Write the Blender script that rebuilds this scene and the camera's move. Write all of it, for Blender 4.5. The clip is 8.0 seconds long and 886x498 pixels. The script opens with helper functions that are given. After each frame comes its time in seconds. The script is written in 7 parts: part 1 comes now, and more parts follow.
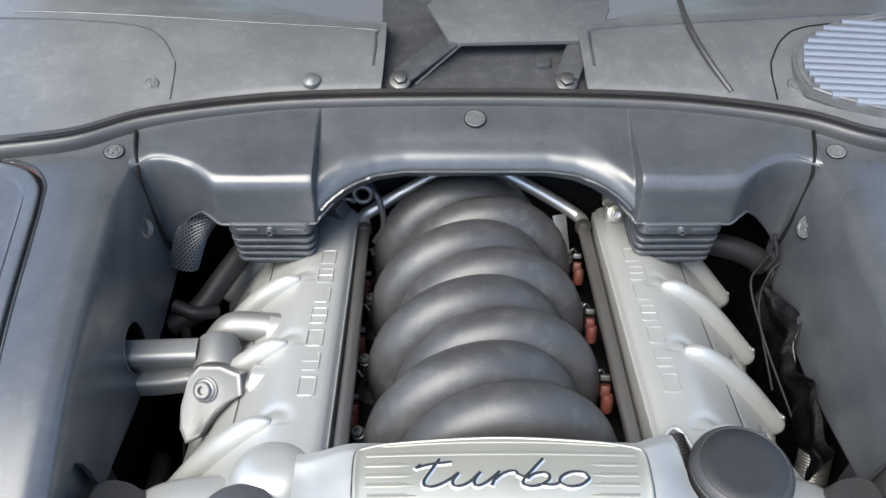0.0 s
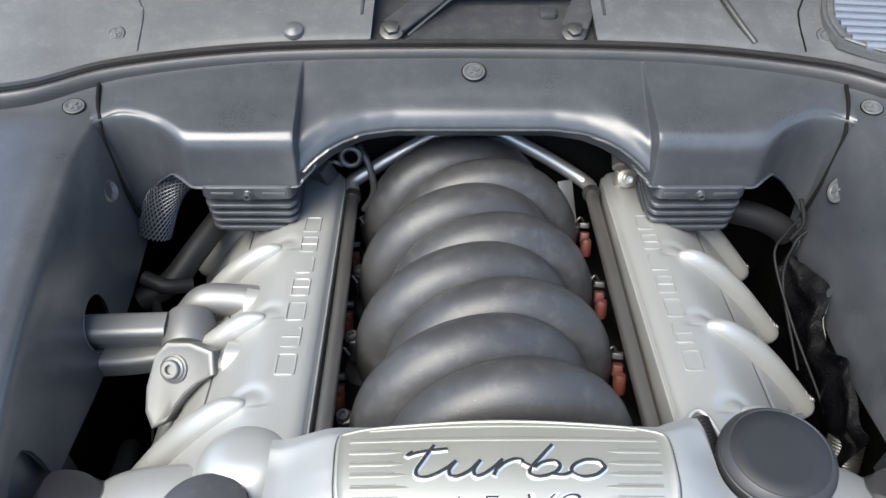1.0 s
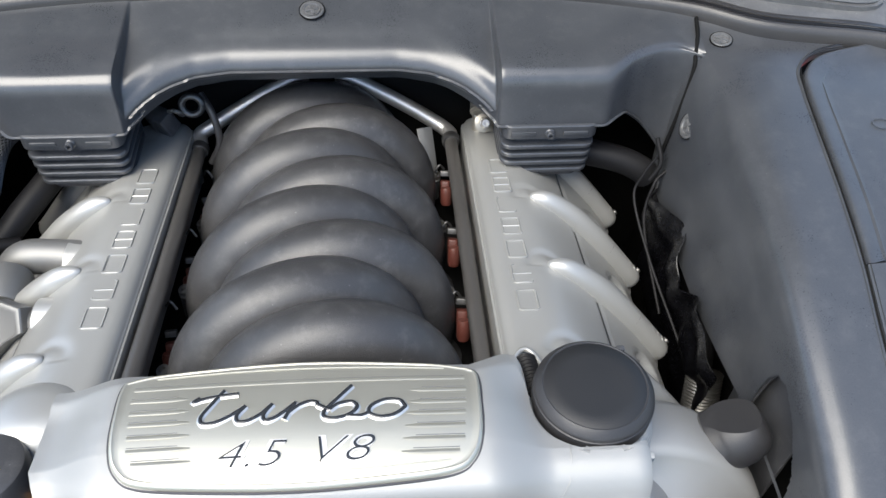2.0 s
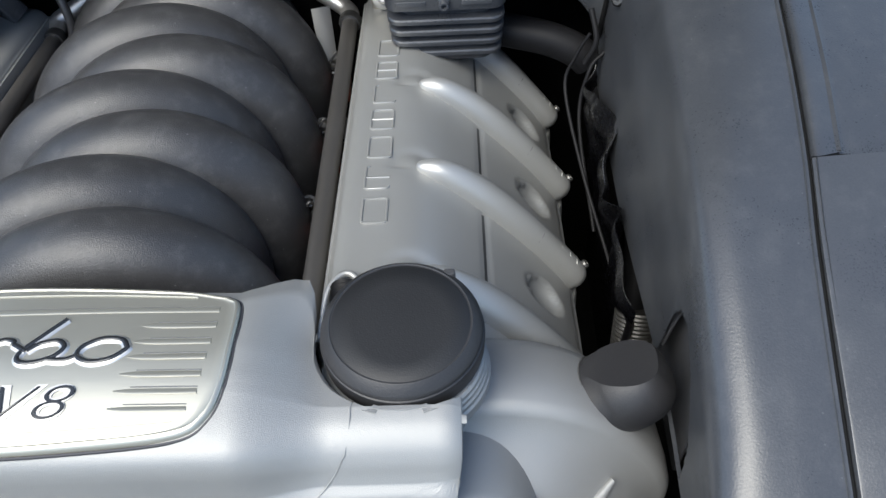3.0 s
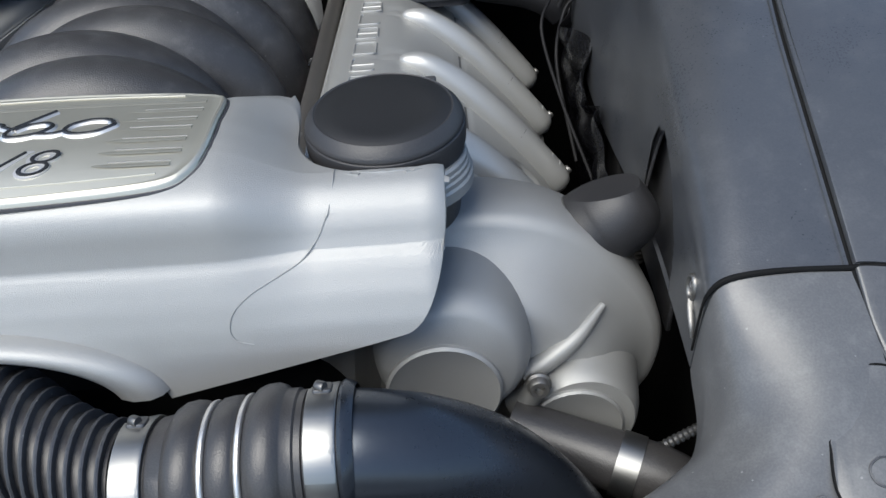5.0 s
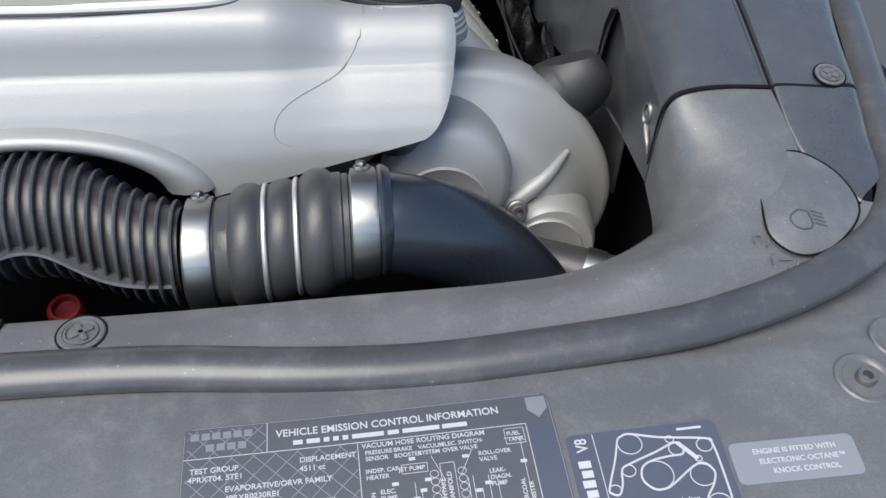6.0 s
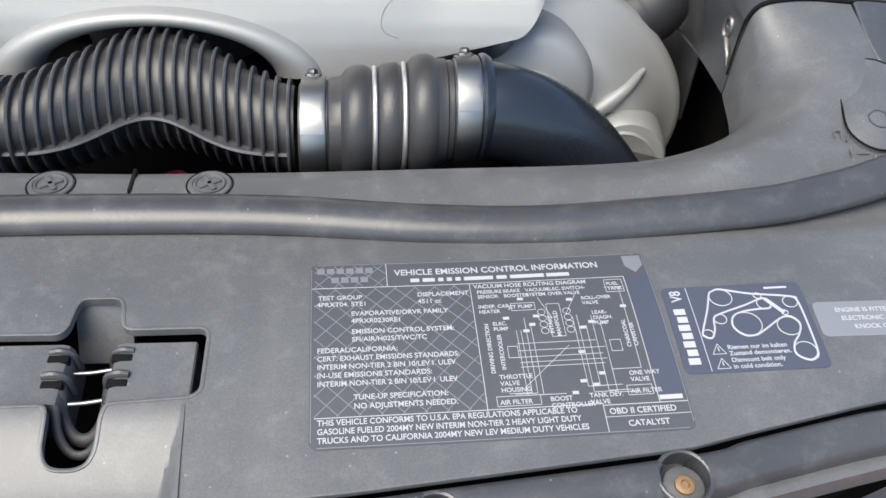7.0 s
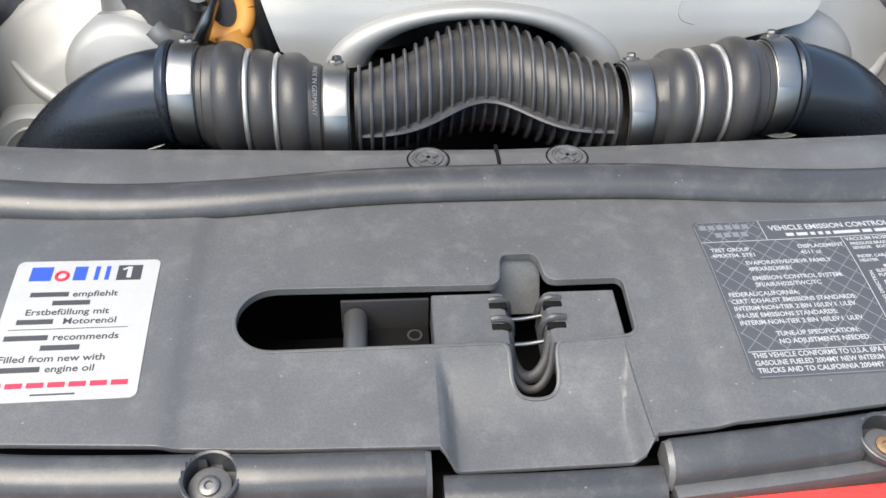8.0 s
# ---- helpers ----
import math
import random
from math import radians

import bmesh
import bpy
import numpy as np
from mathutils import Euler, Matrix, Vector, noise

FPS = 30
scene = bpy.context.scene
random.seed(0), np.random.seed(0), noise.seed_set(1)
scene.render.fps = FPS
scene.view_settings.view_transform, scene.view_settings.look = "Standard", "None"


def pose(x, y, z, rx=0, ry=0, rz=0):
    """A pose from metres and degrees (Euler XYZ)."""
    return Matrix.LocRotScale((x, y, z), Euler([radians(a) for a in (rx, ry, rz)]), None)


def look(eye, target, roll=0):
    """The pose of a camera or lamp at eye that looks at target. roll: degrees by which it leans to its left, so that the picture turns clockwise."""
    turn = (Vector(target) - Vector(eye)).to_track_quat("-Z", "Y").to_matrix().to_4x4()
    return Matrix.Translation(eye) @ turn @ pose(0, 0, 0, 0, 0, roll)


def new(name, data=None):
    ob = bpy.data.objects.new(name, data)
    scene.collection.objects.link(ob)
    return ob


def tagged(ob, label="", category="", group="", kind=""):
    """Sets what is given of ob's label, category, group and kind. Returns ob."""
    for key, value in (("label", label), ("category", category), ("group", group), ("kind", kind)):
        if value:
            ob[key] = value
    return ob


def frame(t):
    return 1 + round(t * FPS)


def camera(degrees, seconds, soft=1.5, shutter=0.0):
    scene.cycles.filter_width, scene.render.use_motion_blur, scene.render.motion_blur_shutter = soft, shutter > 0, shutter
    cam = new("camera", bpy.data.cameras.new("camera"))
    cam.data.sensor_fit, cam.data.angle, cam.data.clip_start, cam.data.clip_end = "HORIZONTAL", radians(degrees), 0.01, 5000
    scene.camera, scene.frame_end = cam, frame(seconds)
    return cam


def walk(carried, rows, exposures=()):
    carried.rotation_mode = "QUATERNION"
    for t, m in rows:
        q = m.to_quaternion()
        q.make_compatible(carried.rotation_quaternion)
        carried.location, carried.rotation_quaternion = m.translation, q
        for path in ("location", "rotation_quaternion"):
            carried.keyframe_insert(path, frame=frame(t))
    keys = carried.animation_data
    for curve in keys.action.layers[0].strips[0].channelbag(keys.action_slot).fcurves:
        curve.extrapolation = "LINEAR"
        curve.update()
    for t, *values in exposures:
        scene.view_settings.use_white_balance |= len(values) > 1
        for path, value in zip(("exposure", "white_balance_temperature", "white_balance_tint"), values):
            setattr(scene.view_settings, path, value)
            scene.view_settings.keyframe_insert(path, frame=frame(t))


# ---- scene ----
cam = camera(56.1, 8.0)
PATH = [
    (0, (-0.056, -0.146, 1.834), (-0.038, 1.218, 0.371), 0.5),
    (0.5, (-0.06, -0.11, 1.795), (-0.046, 1.252, 0.33), 0.4),
    (1, (-0.054, -0.094, 1.739), (-0.027, 1.247, 0.256), 0.8),
    (1.4, (-0.026, -0.099, 1.721), (0.043, 1.229, 0.227), 1.9),
    (1.5, (-0.004, -0.103, 1.721), (0.074, 1.218, 0.222), 2.0),
    (2, (0.084, -0.102, 1.677), (0.214, 1.207, 0.17), 2.5),
    (2.2, (0.14, -0.093, 1.647), (0.262, 1.202, 0.128), 2.1),
    (3.3, (0.321, 0.009, 1.492), (0.194, 1.163, -0.136), -7.3),
    (3.5, (0.328, 0.009, 1.487), (0.172, 1.162, -0.14), -8.8),
    (4, (0.338, -0.01, 1.476), (0.165, 1.169, -0.131), -10.1),
    (4.2, (0.339, -0.035, 1.472), (0.165, 1.176, -0.11), -10.0),
    (5.3, (0.268, -0.234, 1.352), (0.324, 1.251, 0.013), -2.3),
    (5.5, (0.251, -0.263, 1.351), (0.362, 1.22, 0.014), -0.9),
    (6, (0.199, -0.352, 1.334), (0.448, 1.127, 0.012), 3.2),
    (6.5, (0.178, -0.398, 1.324), (0.446, 1.079, 0.003), 4.8),
    (7, (0.138, -0.426, 1.297), (0.351, 1.05, -0.036), 4.9),
    (7.5, (0.040, -0.446, 1.289), (0.210, 1.052, -0.025), 4.0),
    (8, (-0.081, -0.469, 1.289), (0.065, 1.048, -0.007), 2.0),
]
walk(cam, [(t, look(eye, target, roll)) for t, eye, target, roll in PATH],
     [(0, 1.77, 6150, 6), (0.5, 1.78, 6160, 6), (1.0, 1.70, 6180, 6), (1.5, 1.57, 6200, 7), (2.2, 1.31, 6150, 7), (3.5, 0.92, 5950, 5), (4.2, 0.95, 5950, 6), (5.5, 0.87, 6000, 7), (6, 1.0, 6150, 8), (6.5, 1.06, 6200, 8), (7, 1.19, 6400, 7), (7.5, 1.33, 6480, 7), (8, 1.37, 6550, 7)])

# ---------------- light ----------------
SUN_EL, SUN_ROT = 60.0, -135.0
world = bpy.data.worlds.new("sky")
scene.world = world
world.use_nodes = True
wn = world.node_tree.nodes
sky = wn.new("ShaderNodeTexSky")
sky.sky_type, sky.sun_disc = "NISHITA", False
sky.sun_elevation, sky.sun_rotation = radians(SUN_EL), radians(SUN_ROT)
world.node_tree.links.new(sky.outputs[0], wn["Background"].inputs[0])
sky.air_density, sky.dust_density, sky.ozone_density = 1.0, 1.9, 0.9
wn["Background"].inputs[1].default_value = 0.14
sun = new("sun", bpy.data.lights.new("sun", "SUN"))
sun.data.energy, sun.data.angle, sun.data.color = 2.3, radians(45), (1.0, 0.91, 0.78)
sun.matrix_world = look((-1.05, -0.75, 3.6), (0, 0.3, 1.0))


# ---------------- materials ----------------
def surface(name, base, rough=0.5, metal=0.0, dust=(0.3, 0.29, 0.27), dusty=0.0, grain=600.0, relief=0.0,
            cloud=14.0, vary=0.15, coat=0.0, brushed=False, specks=0.0):
    """A node material: base colour varied at two scales, a film of dust, grain relief."""
    m = bpy.data.materials.new(name)
    m.use_nodes = True
    nt = m.node_tree
    n, link = nt.nodes, nt.links.new
    bsdf = n["Principled BSDF"]
    co = n.new("ShaderNodeTexCoord")
    big = n.new("ShaderNodeTexNoise")
    big.inputs["Scale"].default_value, big.inputs["Detail"].default_value = cloud, 5
    fine = n.new("ShaderNodeTexNoise")
    fine.inputs["Scale"].default_value, fine.inputs["Detail"].default_value = grain, 3
    src = co.outputs["Object"]
    if brushed:
        mp = n.new("ShaderNodeMapping")
        mp.inputs["Scale"].default_value = (0.03, 1, 1)
        link(src, mp.inputs[0])
        link(mp.outputs[0], fine.inputs["Vector"])
    else:
        link(src, fine.inputs["Vector"])
    link(src, big.inputs["Vector"])
    tone = n.new("ShaderNodeMixRGB")
    tone.inputs[1].default_value = (*[c * (1 - vary) for c in base], 1)
    tone.inputs[2].default_value = (*[min(1, c * (1 + vary)) for c in base], 1)
    mixf = n.new("ShaderNodeMath")
    mixf.operation = "MULTIPLY_ADD"
    mixf.inputs[1].default_value = 0.5
    link(fine.outputs[0], mixf.inputs[0])
    half = n.new("ShaderNodeMath")
    half.operation = "MULTIPLY"
    half.inputs[1].default_value = 0.5
    link(big.outputs[0], half.inputs[0])
    link(half.outputs[0], mixf.inputs[2])
    link(mixf.outputs[0], tone.inputs[0])
    out = tone.outputs[0]
    if dusty > 0:
        ramp = n.new("ShaderNodeValToRGB")
        ramp.color_ramp.elements[0].position, ramp.color_ramp.elements[1].position = 0.42, 0.75
        ramp.color_ramp.elements[0].color = (dusty * 0.35,) * 3 + (1,)
        ramp.color_ramp.elements[1].color = (dusty,) * 3 + (1,)
        link(mixf.outputs[0], ramp.inputs[0])
        film = n.new("ShaderNodeMixRGB")
        film.inputs[2].default_value = (*dust, 1)
        link(ramp.outputs[0], film.inputs[0])
        link(out, film.inputs[1])
        out = film.outputs[0]
    if specks > 0:
        cell = n.new("ShaderNodeTexVoronoi")
        cell.inputs["Scale"].default_value = 170.0
        link(src, cell.inputs["Vector"])
        dot = n.new("ShaderNodeMath")
        dot.operation = "LESS_THAN"
        dot.inputs[1].default_value = 0.11
        link(cell.outputs["Distance"], dot.inputs[0])
        keep = n.new("ShaderNodeMath")
        keep.operation = "GREATER_THAN"
        keep.inputs[1].default_value = 0.80
        link(cell.outputs["Color"], keep.inputs[0])
        scuff = n.new("ShaderNodeTexNoise")
        scuff.inputs["Scale"].default_value, scuff.inputs["Detail"].default_value, scuff.inputs["Roughness"].default_value = 55.0, 8, 0.75
        link(src, scuff.inputs["Vector"])
        worn = n.new("ShaderNodeMapRange")
        worn.inputs["From Min"].default_value, worn.inputs["From Max"].default_value = 0.50, 0.80
        worn.inputs["To Max"].default_value = 0.5
        link(scuff.outputs[0], worn.inputs["Value"])
        both = n.new("ShaderNodeMath")
        both.operation = "MULTIPLY"
        link(dot.outputs[0], both.inputs[0])
        link(keep.outputs[0], both.inputs[1])
        top = n.new("ShaderNodeMath")
        top.operation = "MAXIMUM"
        link(both.outputs[0], top.inputs[0])
        link(worn.outputs[0], top.inputs[1])
        amount = n.new("ShaderNodeMath")
        amount.operation = "MULTIPLY"
        amount.inputs[1].default_value = specks
        link(top.outputs[0], amount.inputs[0])
        dots = n.new("ShaderNodeMixRGB")
        dots.inputs[2].default_value = (0.33, 0.33, 0.32, 1)
        link(amount.outputs[0], dots.inputs[0])
        link(out, dots.inputs[1])
        out = dots.outputs[0]
    link(out, bsdf.inputs["Base Color"])
    rg = n.new("ShaderNodeMapRange")
    rg.inputs["To Min"].default_value, rg.inputs["To Max"].default_value = max(0.03, rough - 0.1), min(1, rough + 0.1)
    link(mixf.outputs[0], rg.inputs["Value"])
    link(rg.outputs[0], bsdf.inputs["Roughness"])
    bsdf.inputs["Metallic"].default_value = metal
    bsdf.inputs["Coat Weight"].default_value = coat
    bsdf.inputs["Coat Roughness"].default_value = 0.2
    if relief > 0:
        bump = n.new("ShaderNodeBump")
        bump.inputs["Strength"].default_value, bump.inputs["Distance"].default_value = relief, 0.0006
        link(fine.outputs[0], bump.inputs["Height"])
        link(bump.outputs[0], bsdf.inputs["Normal"])
    return m


PLASTIC = surface("black_plastic", (0.032, 0.033, 0.037), 0.33, dusty=0.10, grain=900, relief=0.10, specks=0.3)
PANEL = surface("grey_black_plastic", (0.060, 0.062, 0.066), 0.37, dusty=0.22, grain=800, relief=0.10, specks=0.35)
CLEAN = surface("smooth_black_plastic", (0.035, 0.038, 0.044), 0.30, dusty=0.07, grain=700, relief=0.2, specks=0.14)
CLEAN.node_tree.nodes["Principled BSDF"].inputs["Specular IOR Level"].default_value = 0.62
RUBBER = surface("black_rubber", (0.019, 0.019, 0.021), 0.40, dusty=0.12, dust=(0.26, 0.235, 0.20), grain=900, relief=0.3)
MANIFOLD = surface("manifold_black", (0.026, 0.026, 0.028), 0.37, dusty=0.12, dust=(0.22, 0.21, 0.19), grain=1000, relief=0.6, specks=0.25)
GLOSS = surface("gloss_black", (0.035, 0.041, 0.051), 0.29, metal=0.65, grain=300, coat=0.15)
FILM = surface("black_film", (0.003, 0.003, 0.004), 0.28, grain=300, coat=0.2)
CAPDISC = surface("cap_disc_black", (0.007, 0.0072, 0.008), 0.56, dusty=0.02, grain=900, relief=0.25)
CAPBLACK = surface("cap_black", (0.013, 0.013, 0.015), 0.50, dusty=0.07, grain=900, relief=0.3)
SILVER = surface("silver_paint", (0.36, 0.36, 0.345), 0.40, metal=0.5, grain=1500, relief=0.15, vary=0.07)
TEXSILVER = surface("textured_silver", (0.30, 0.30, 0.29), 0.50, metal=0.45, grain=1600, relief=0.4, vary=0.09)
CAST = surface("cast_aluminium", (0.185, 0.185, 0.18), 0.5, metal=0.6, grain=1100, relief=0.25, vary=0.1)
BADGE = surface("brushed_plate", (0.45, 0.437, 0.375), 0.42, metal=0.75, grain=900, relief=0.05, vary=0.04, brushed=True)
STEEL = surface("bright_steel", (0.25, 0.25, 0.242), 0.40, metal=1.0, grain=500, vary=0.05, brushed=True)
ZINC = surface("yellowed_zinc", (0.40, 0.375, 0.32), 0.42, metal=0.75, grain=900, vary=0.15, relief=0.2)
PIPE = surface("plain_steel_pipe", (0.60, 0.585, 0.56), 0.42, metal=0.85, grain=700, vary=0.1)
DARKSTEEL = surface("dark_steel", (0.11, 0.11, 0.11), 0.42, metal=0.8, grain=700, vary=0.15)
RAILSTEEL = surface("rail_steel", (0.21, 0.20, 0.19), 0.42, metal=0.85, grain=700, vary=0.12)
BOLT = surface("zinc_bolt", (0.21, 0.205, 0.195), 0.45, metal=0.85, grain=900, vary=0.2, relief=0.2)
CHROMEDARK = surface("dark_inlay", (0.03, 0.032, 0.035), 0.18, metal=0.3, grain=400)
HOSE = surface("dull_black_hose", (0.008, 0.008, 0.009), 0.52, dusty=0.015, grain=700, relief=0.2)
HOSE.node_tree.nodes["Principled BSDF"].inputs["Specular IOR Level"].default_value = 0.18
DUCT = surface("duct_black", (0.016, 0.016, 0.018), 0.42, dusty=0.10, dust=(0.26, 0.22, 0.17), grain=700, relief=0.2, cloud=9)
# Near-black, hardly glossy: the deep shade of gaps is put into this colour.
DARK = surface("shade_black", (0.004, 0.004, 0.004), 0.8, dusty=0.006, grain=300, relief=0.3)
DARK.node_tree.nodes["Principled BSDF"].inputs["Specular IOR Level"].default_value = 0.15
BLUEGREY = surface("blue_grey_slats", (0.13, 0.145, 0.175), 0.5, grain=500, vary=0.08)
RED = surface("red_paint", (0.60, 0.035, 0.02), 0.25, coat=1.0, grain=200, vary=0.04)
REDPLASTIC = surface("red_plastic", (0.10, 0.004, 0.006), 0.4, grain=300)
AMBER = surface("amber_plastic", (0.62, 0.30, 0.07), 0.38, grain=400, vary=0.1)
INJECT = surface("brick_red_plastic", (0.075, 0.012, 0.006), 0.45, grain=400, dusty=0.1)
YELLOW = surface("yellow_print", (0.75, 0.42, 0.02), 0.5, grain=300)
LABELDARK = surface("dark_foil", (0.058, 0.060, 0.066), 0.45, metal=0.0, grain=300, vary=0.2, cloud=30)
LABELBLUE = surface("slate_foil", (0.052, 0.058, 0.080), 0.42, grain=300, vary=0.1)
LABELGREY = surface("grey_foil", (0.16, 0.168, 0.185), 0.45, metal=0.0, grain=300, vary=0.06)
LABELWHITE = surface("silver_white_foil", (0.34, 0.34, 0.33), 0.4, grain=300, vary=0.10, cloud=60)
PRINT = surface("white_print", (0.37, 0.37, 0.38), 0.45, grain=300, vary=0.05)
PRINTGREY = surface("grey_print", (0.15, 0.155, 0.17), 0.45, grain=300)
PRINTDARK = surface("dark_print", (0.035, 0.035, 0.04), 0.5, grain=300)
PRINTBLUE = surface("blue_print", (0.02, 0.06, 0.38), 0.45, grain=300)
PRINTRED = surface("red_print", (0.55, 0.02, 0.05), 0.45, grain=300)
RUST = surface("rusty_screw", (0.24, 0.15, 0.08), 0.6, metal=0.4, grain=900, vary=0.35, relief=0.3)
ASPHALT = surface("asphalt", (0.05, 0.05, 0.052), 0.85, grain=120, relief=0.6, vary=0.3, cloud=3)
MESHSLEEVE = surface("braided_sleeve", (0.10, 0.104, 0.112), 0.4, metal=0.6, grain=400)


# ---------------- geometry helpers ----------------
EO, EA = Vector((0, 0.4, 1.0)), radians(10.8)
ENG = Matrix.Translation(EO) @ Matrix.Rotation(-EA, 4, "X")  # the engine leans down towards the rear


def spline(pts, n):
    """n points on a smooth curve through pts."""
    p = np.array([tuple(q) for q in pts], float)
    if len(p) == 2:
        return [Vector(p[0] + (p[1] - p[0]) * k / (n - 1)) for k in range(n)]
    ext = np.vstack([2 * p[0] - p[1], p, 2 * p[-1] - p[-2]])
    out = []
    for k in range(n):
        s = k / (n - 1) * (len(p) - 1)
        i = min(int(s), len(p) - 2)
        f = s - i
        a, b, c, d = ext[i], ext[i + 1], ext[i + 2], ext[i + 3]
        out.append(Vector(0.5 * (2 * b + (c - a) * f + (2 * a - 5 * b + 4 * c - d) * f * f + (3 * b - a - 3 * c + d) * f ** 3)))
    return out


def loft(rings, ring_closed=True, caps=True, path_closed=False):
    n = len(rings[0])
    verts = [Vector(p) for r in rings for p in r]
    faces = []
    for i in range(len(rings) if path_closed else len(rings) - 1):
        i2 = (i + 1) % len(rings)
        for j in range(n if ring_closed else n - 1):
            k = (j + 1) % n
            faces.append((i * n + j, i * n + k, i2 * n + k, i2 * n + j))
    if caps and ring_closed and not path_closed:
        faces.append(tuple(range(n - 1, -1, -1)))
        faces.append(tuple(range((len(rings) - 1) * n, len(rings) * n)))
    return verts, faces


def frames(path, up=(0, 0, 1)):
    """Tangent, side and up at each point of a path."""
    out, ref = [], Vector(up)
    for i, p in enumerate(path):
        t = (path[min(i + 1, len(path) - 1)] - path[max(i - 1, 0)]).normalized()
        side = t.cross(ref)
        side = side.normalized() if side.length > 1e-6 else Vector((1, 0, 0))
        ref = side.cross(t).normalized()
        out.append((t, side, ref.copy()))
    return out


def tube(pts, r, n=16, steps=24, caps=True, up=(0, 0, 1), flat=1.0):
    path = spline(pts, steps)
    rad = [r] * steps if not isinstance(r, (list, tuple)) else [v[0] for v in spline([(x, 0, 0) for x in r], steps)]
    rings = []
    for p, q, (t, s, u) in zip(path, rad, frames(path, up)):
        rings.append([p + s * (q * math.cos(a)) + u * (q * flat * math.sin(a)) for a in [2 * math.pi * k / n for k in range(n)]])
    return loft(rings, True, caps)


def sweep(pts, section, steps=40, up=(0, 0, 1), closed=True, caps=True):
    """A section (side, up) carried along a path."""
    path = spline(pts, steps)
    rings = [[p + s * a + u * b for a, b in section] for p, (t, s, u) in zip(path, frames(path, up))]
    return loft(rings, closed, caps)


def revolve(profile, n=32, m=None, caps=True):
    """Profile of (radius, height) turned round z; closed at radius 0."""
    rings = [[Vector((r * math.cos(a), r * math.sin(a), z)) for a in [2 * math.pi * k / n for k in range(n)]] for r, z in profile]
    geo = loft(rings, True, caps)
    return moved(geo, m) if m is not None else geo


def moved(geo, m):
    return [m @ v for v in geo[0]], geo[1]


def mirrored(geo, s):
    if s > 0:
        return geo
    return [Vector((-v.x, v.y, v.z)) for v in geo[0]], [tuple(reversed(f)) for f in geo[1]]


def joined(*geos):
    verts, faces = [], []
    for v, f in geos:
        k = len(verts)
        verts += v
        faces += [tuple(i + k for i in q) for q in f]
    return verts, faces


def patch(rows, nu=24, nv=40, thick=0.003, hole=None):
    """A smooth shell through rows of points."""
    cols = [spline(r, nv) for r in rows]
    grid = [spline([c[j] for c in cols], nu) for j in range(nv)]
    norm = []
    for j in range(nv):
        line = []
        for i in range(nu):
            du = grid[j][min(i + 1, nu - 1)] - grid[j][max(i - 1, 0)]
            dv = grid[min(j + 1, nv - 1)][i] - grid[max(j - 1, 0)][i]
            c = du.cross(dv)
            line.append(c.normalized() if c.length > 1e-12 else Vector((0, 0, 1)))
        norm.append(line)
    mid = norm[nv // 2][nu // 2]
    sg = 1 if mid.z >= 0 else -1
    verts = [grid[j][i] for j in range(nv) for i in range(nu)]
    k = len(verts)
    verts += [grid[j][i] - norm[j][i] * (thick * sg) for j in range(nv) for i in range(nu)]
    faces = []
    for j in range(nv - 1):
        for i in range(nu - 1):
            a, b, c, d = j * nu + i, j * nu + i + 1, (j + 1) * nu + i + 1, (j + 1) * nu + i
            f = (a, b, c, d)
            if hole and hole((verts[a] + verts[c]) / 2):
                continue
            faces += [f, tuple(k + q for q in reversed(f))]
    rim = [j * nu for j in range(nv)] + [(nv - 1) * nu + i for i in range(1, nu)] + [j * nu + nu - 1 for j in range(nv - 2, -1, -1)] + [i for i in range(nu - 2, 0, -1)]
    for a, b in zip(rim, rim[1:] + rim[:1]):
        faces.append((a, b, b + k, a + k))
    if sg < 0:
        faces = [tuple(reversed(f)) for f in faces]
    return verts, faces


def shell_grid(f, us, bs, thick):
    """A shell over a grid of parameters, closed along its rim."""
    nu, nb = len(us), len(bs)
    top = [f(u, b) for b in bs for u in us]
    low = []
    for j in range(nb):
        for i in range(nu):
            du = top[j * nu + min(i + 1, nu - 1)] - top[j * nu + max(i - 1, 0)]
            db = top[min(j + 1, nb - 1) * nu + i] - top[max(j - 1, 0) * nu + i]
            c = db.cross(du)
            c = c.normalized() if c.length > 1e-12 else Vector((0, 0, 1))
            low.append(top[j * nu + i] - c * (thick if c.z > -0.2 else -thick))
    k = len(top)
    faces = []
    for j in range(nb - 1):
        for i in range(nu - 1):
            q = (j * nu + i, (j + 1) * nu + i, (j + 1) * nu + i + 1, j * nu + i + 1)
            faces += [q, tuple(k + r for r in reversed(q))]
    rim_ = [j * nu for j in range(nb)] + [(nb - 1) * nu + i for i in range(1, nu)] + [j * nu + nu - 1 for j in range(nb - 2, -1, -1)] + [i for i in range(nu - 2, 0, -1)]
    for p, q in zip(rim_, rim_[1:] + rim_[:1]):
        faces.append((p, q, q + k, p + k))
    return top + low, faces


def rounded(w, h, r, n=6, cx=0.0, cy=0.0):
    """Outline of a rounded rectangle, centred."""
    pts = []
    for sx, sy, a0 in ((1, 1, 0), (-1, 1, 90), (-1, -1, 180), (1, -1, 270)):
        for k in range(n + 1):
            a = radians(a0 + 90 * k / n)
            pts.append((cx + sx * (w / 2 - r) + r * math.cos(a), cy + sy * (h / 2 - r) + r * math.sin(a)))
    return pts


def smooth_outline(pts, n=72):
    p = spline([(x, y, 0) for x, y in list(pts) + [pts[0]]], n + 1)[:-1]
    return [(v.x, v.y) for v in p]


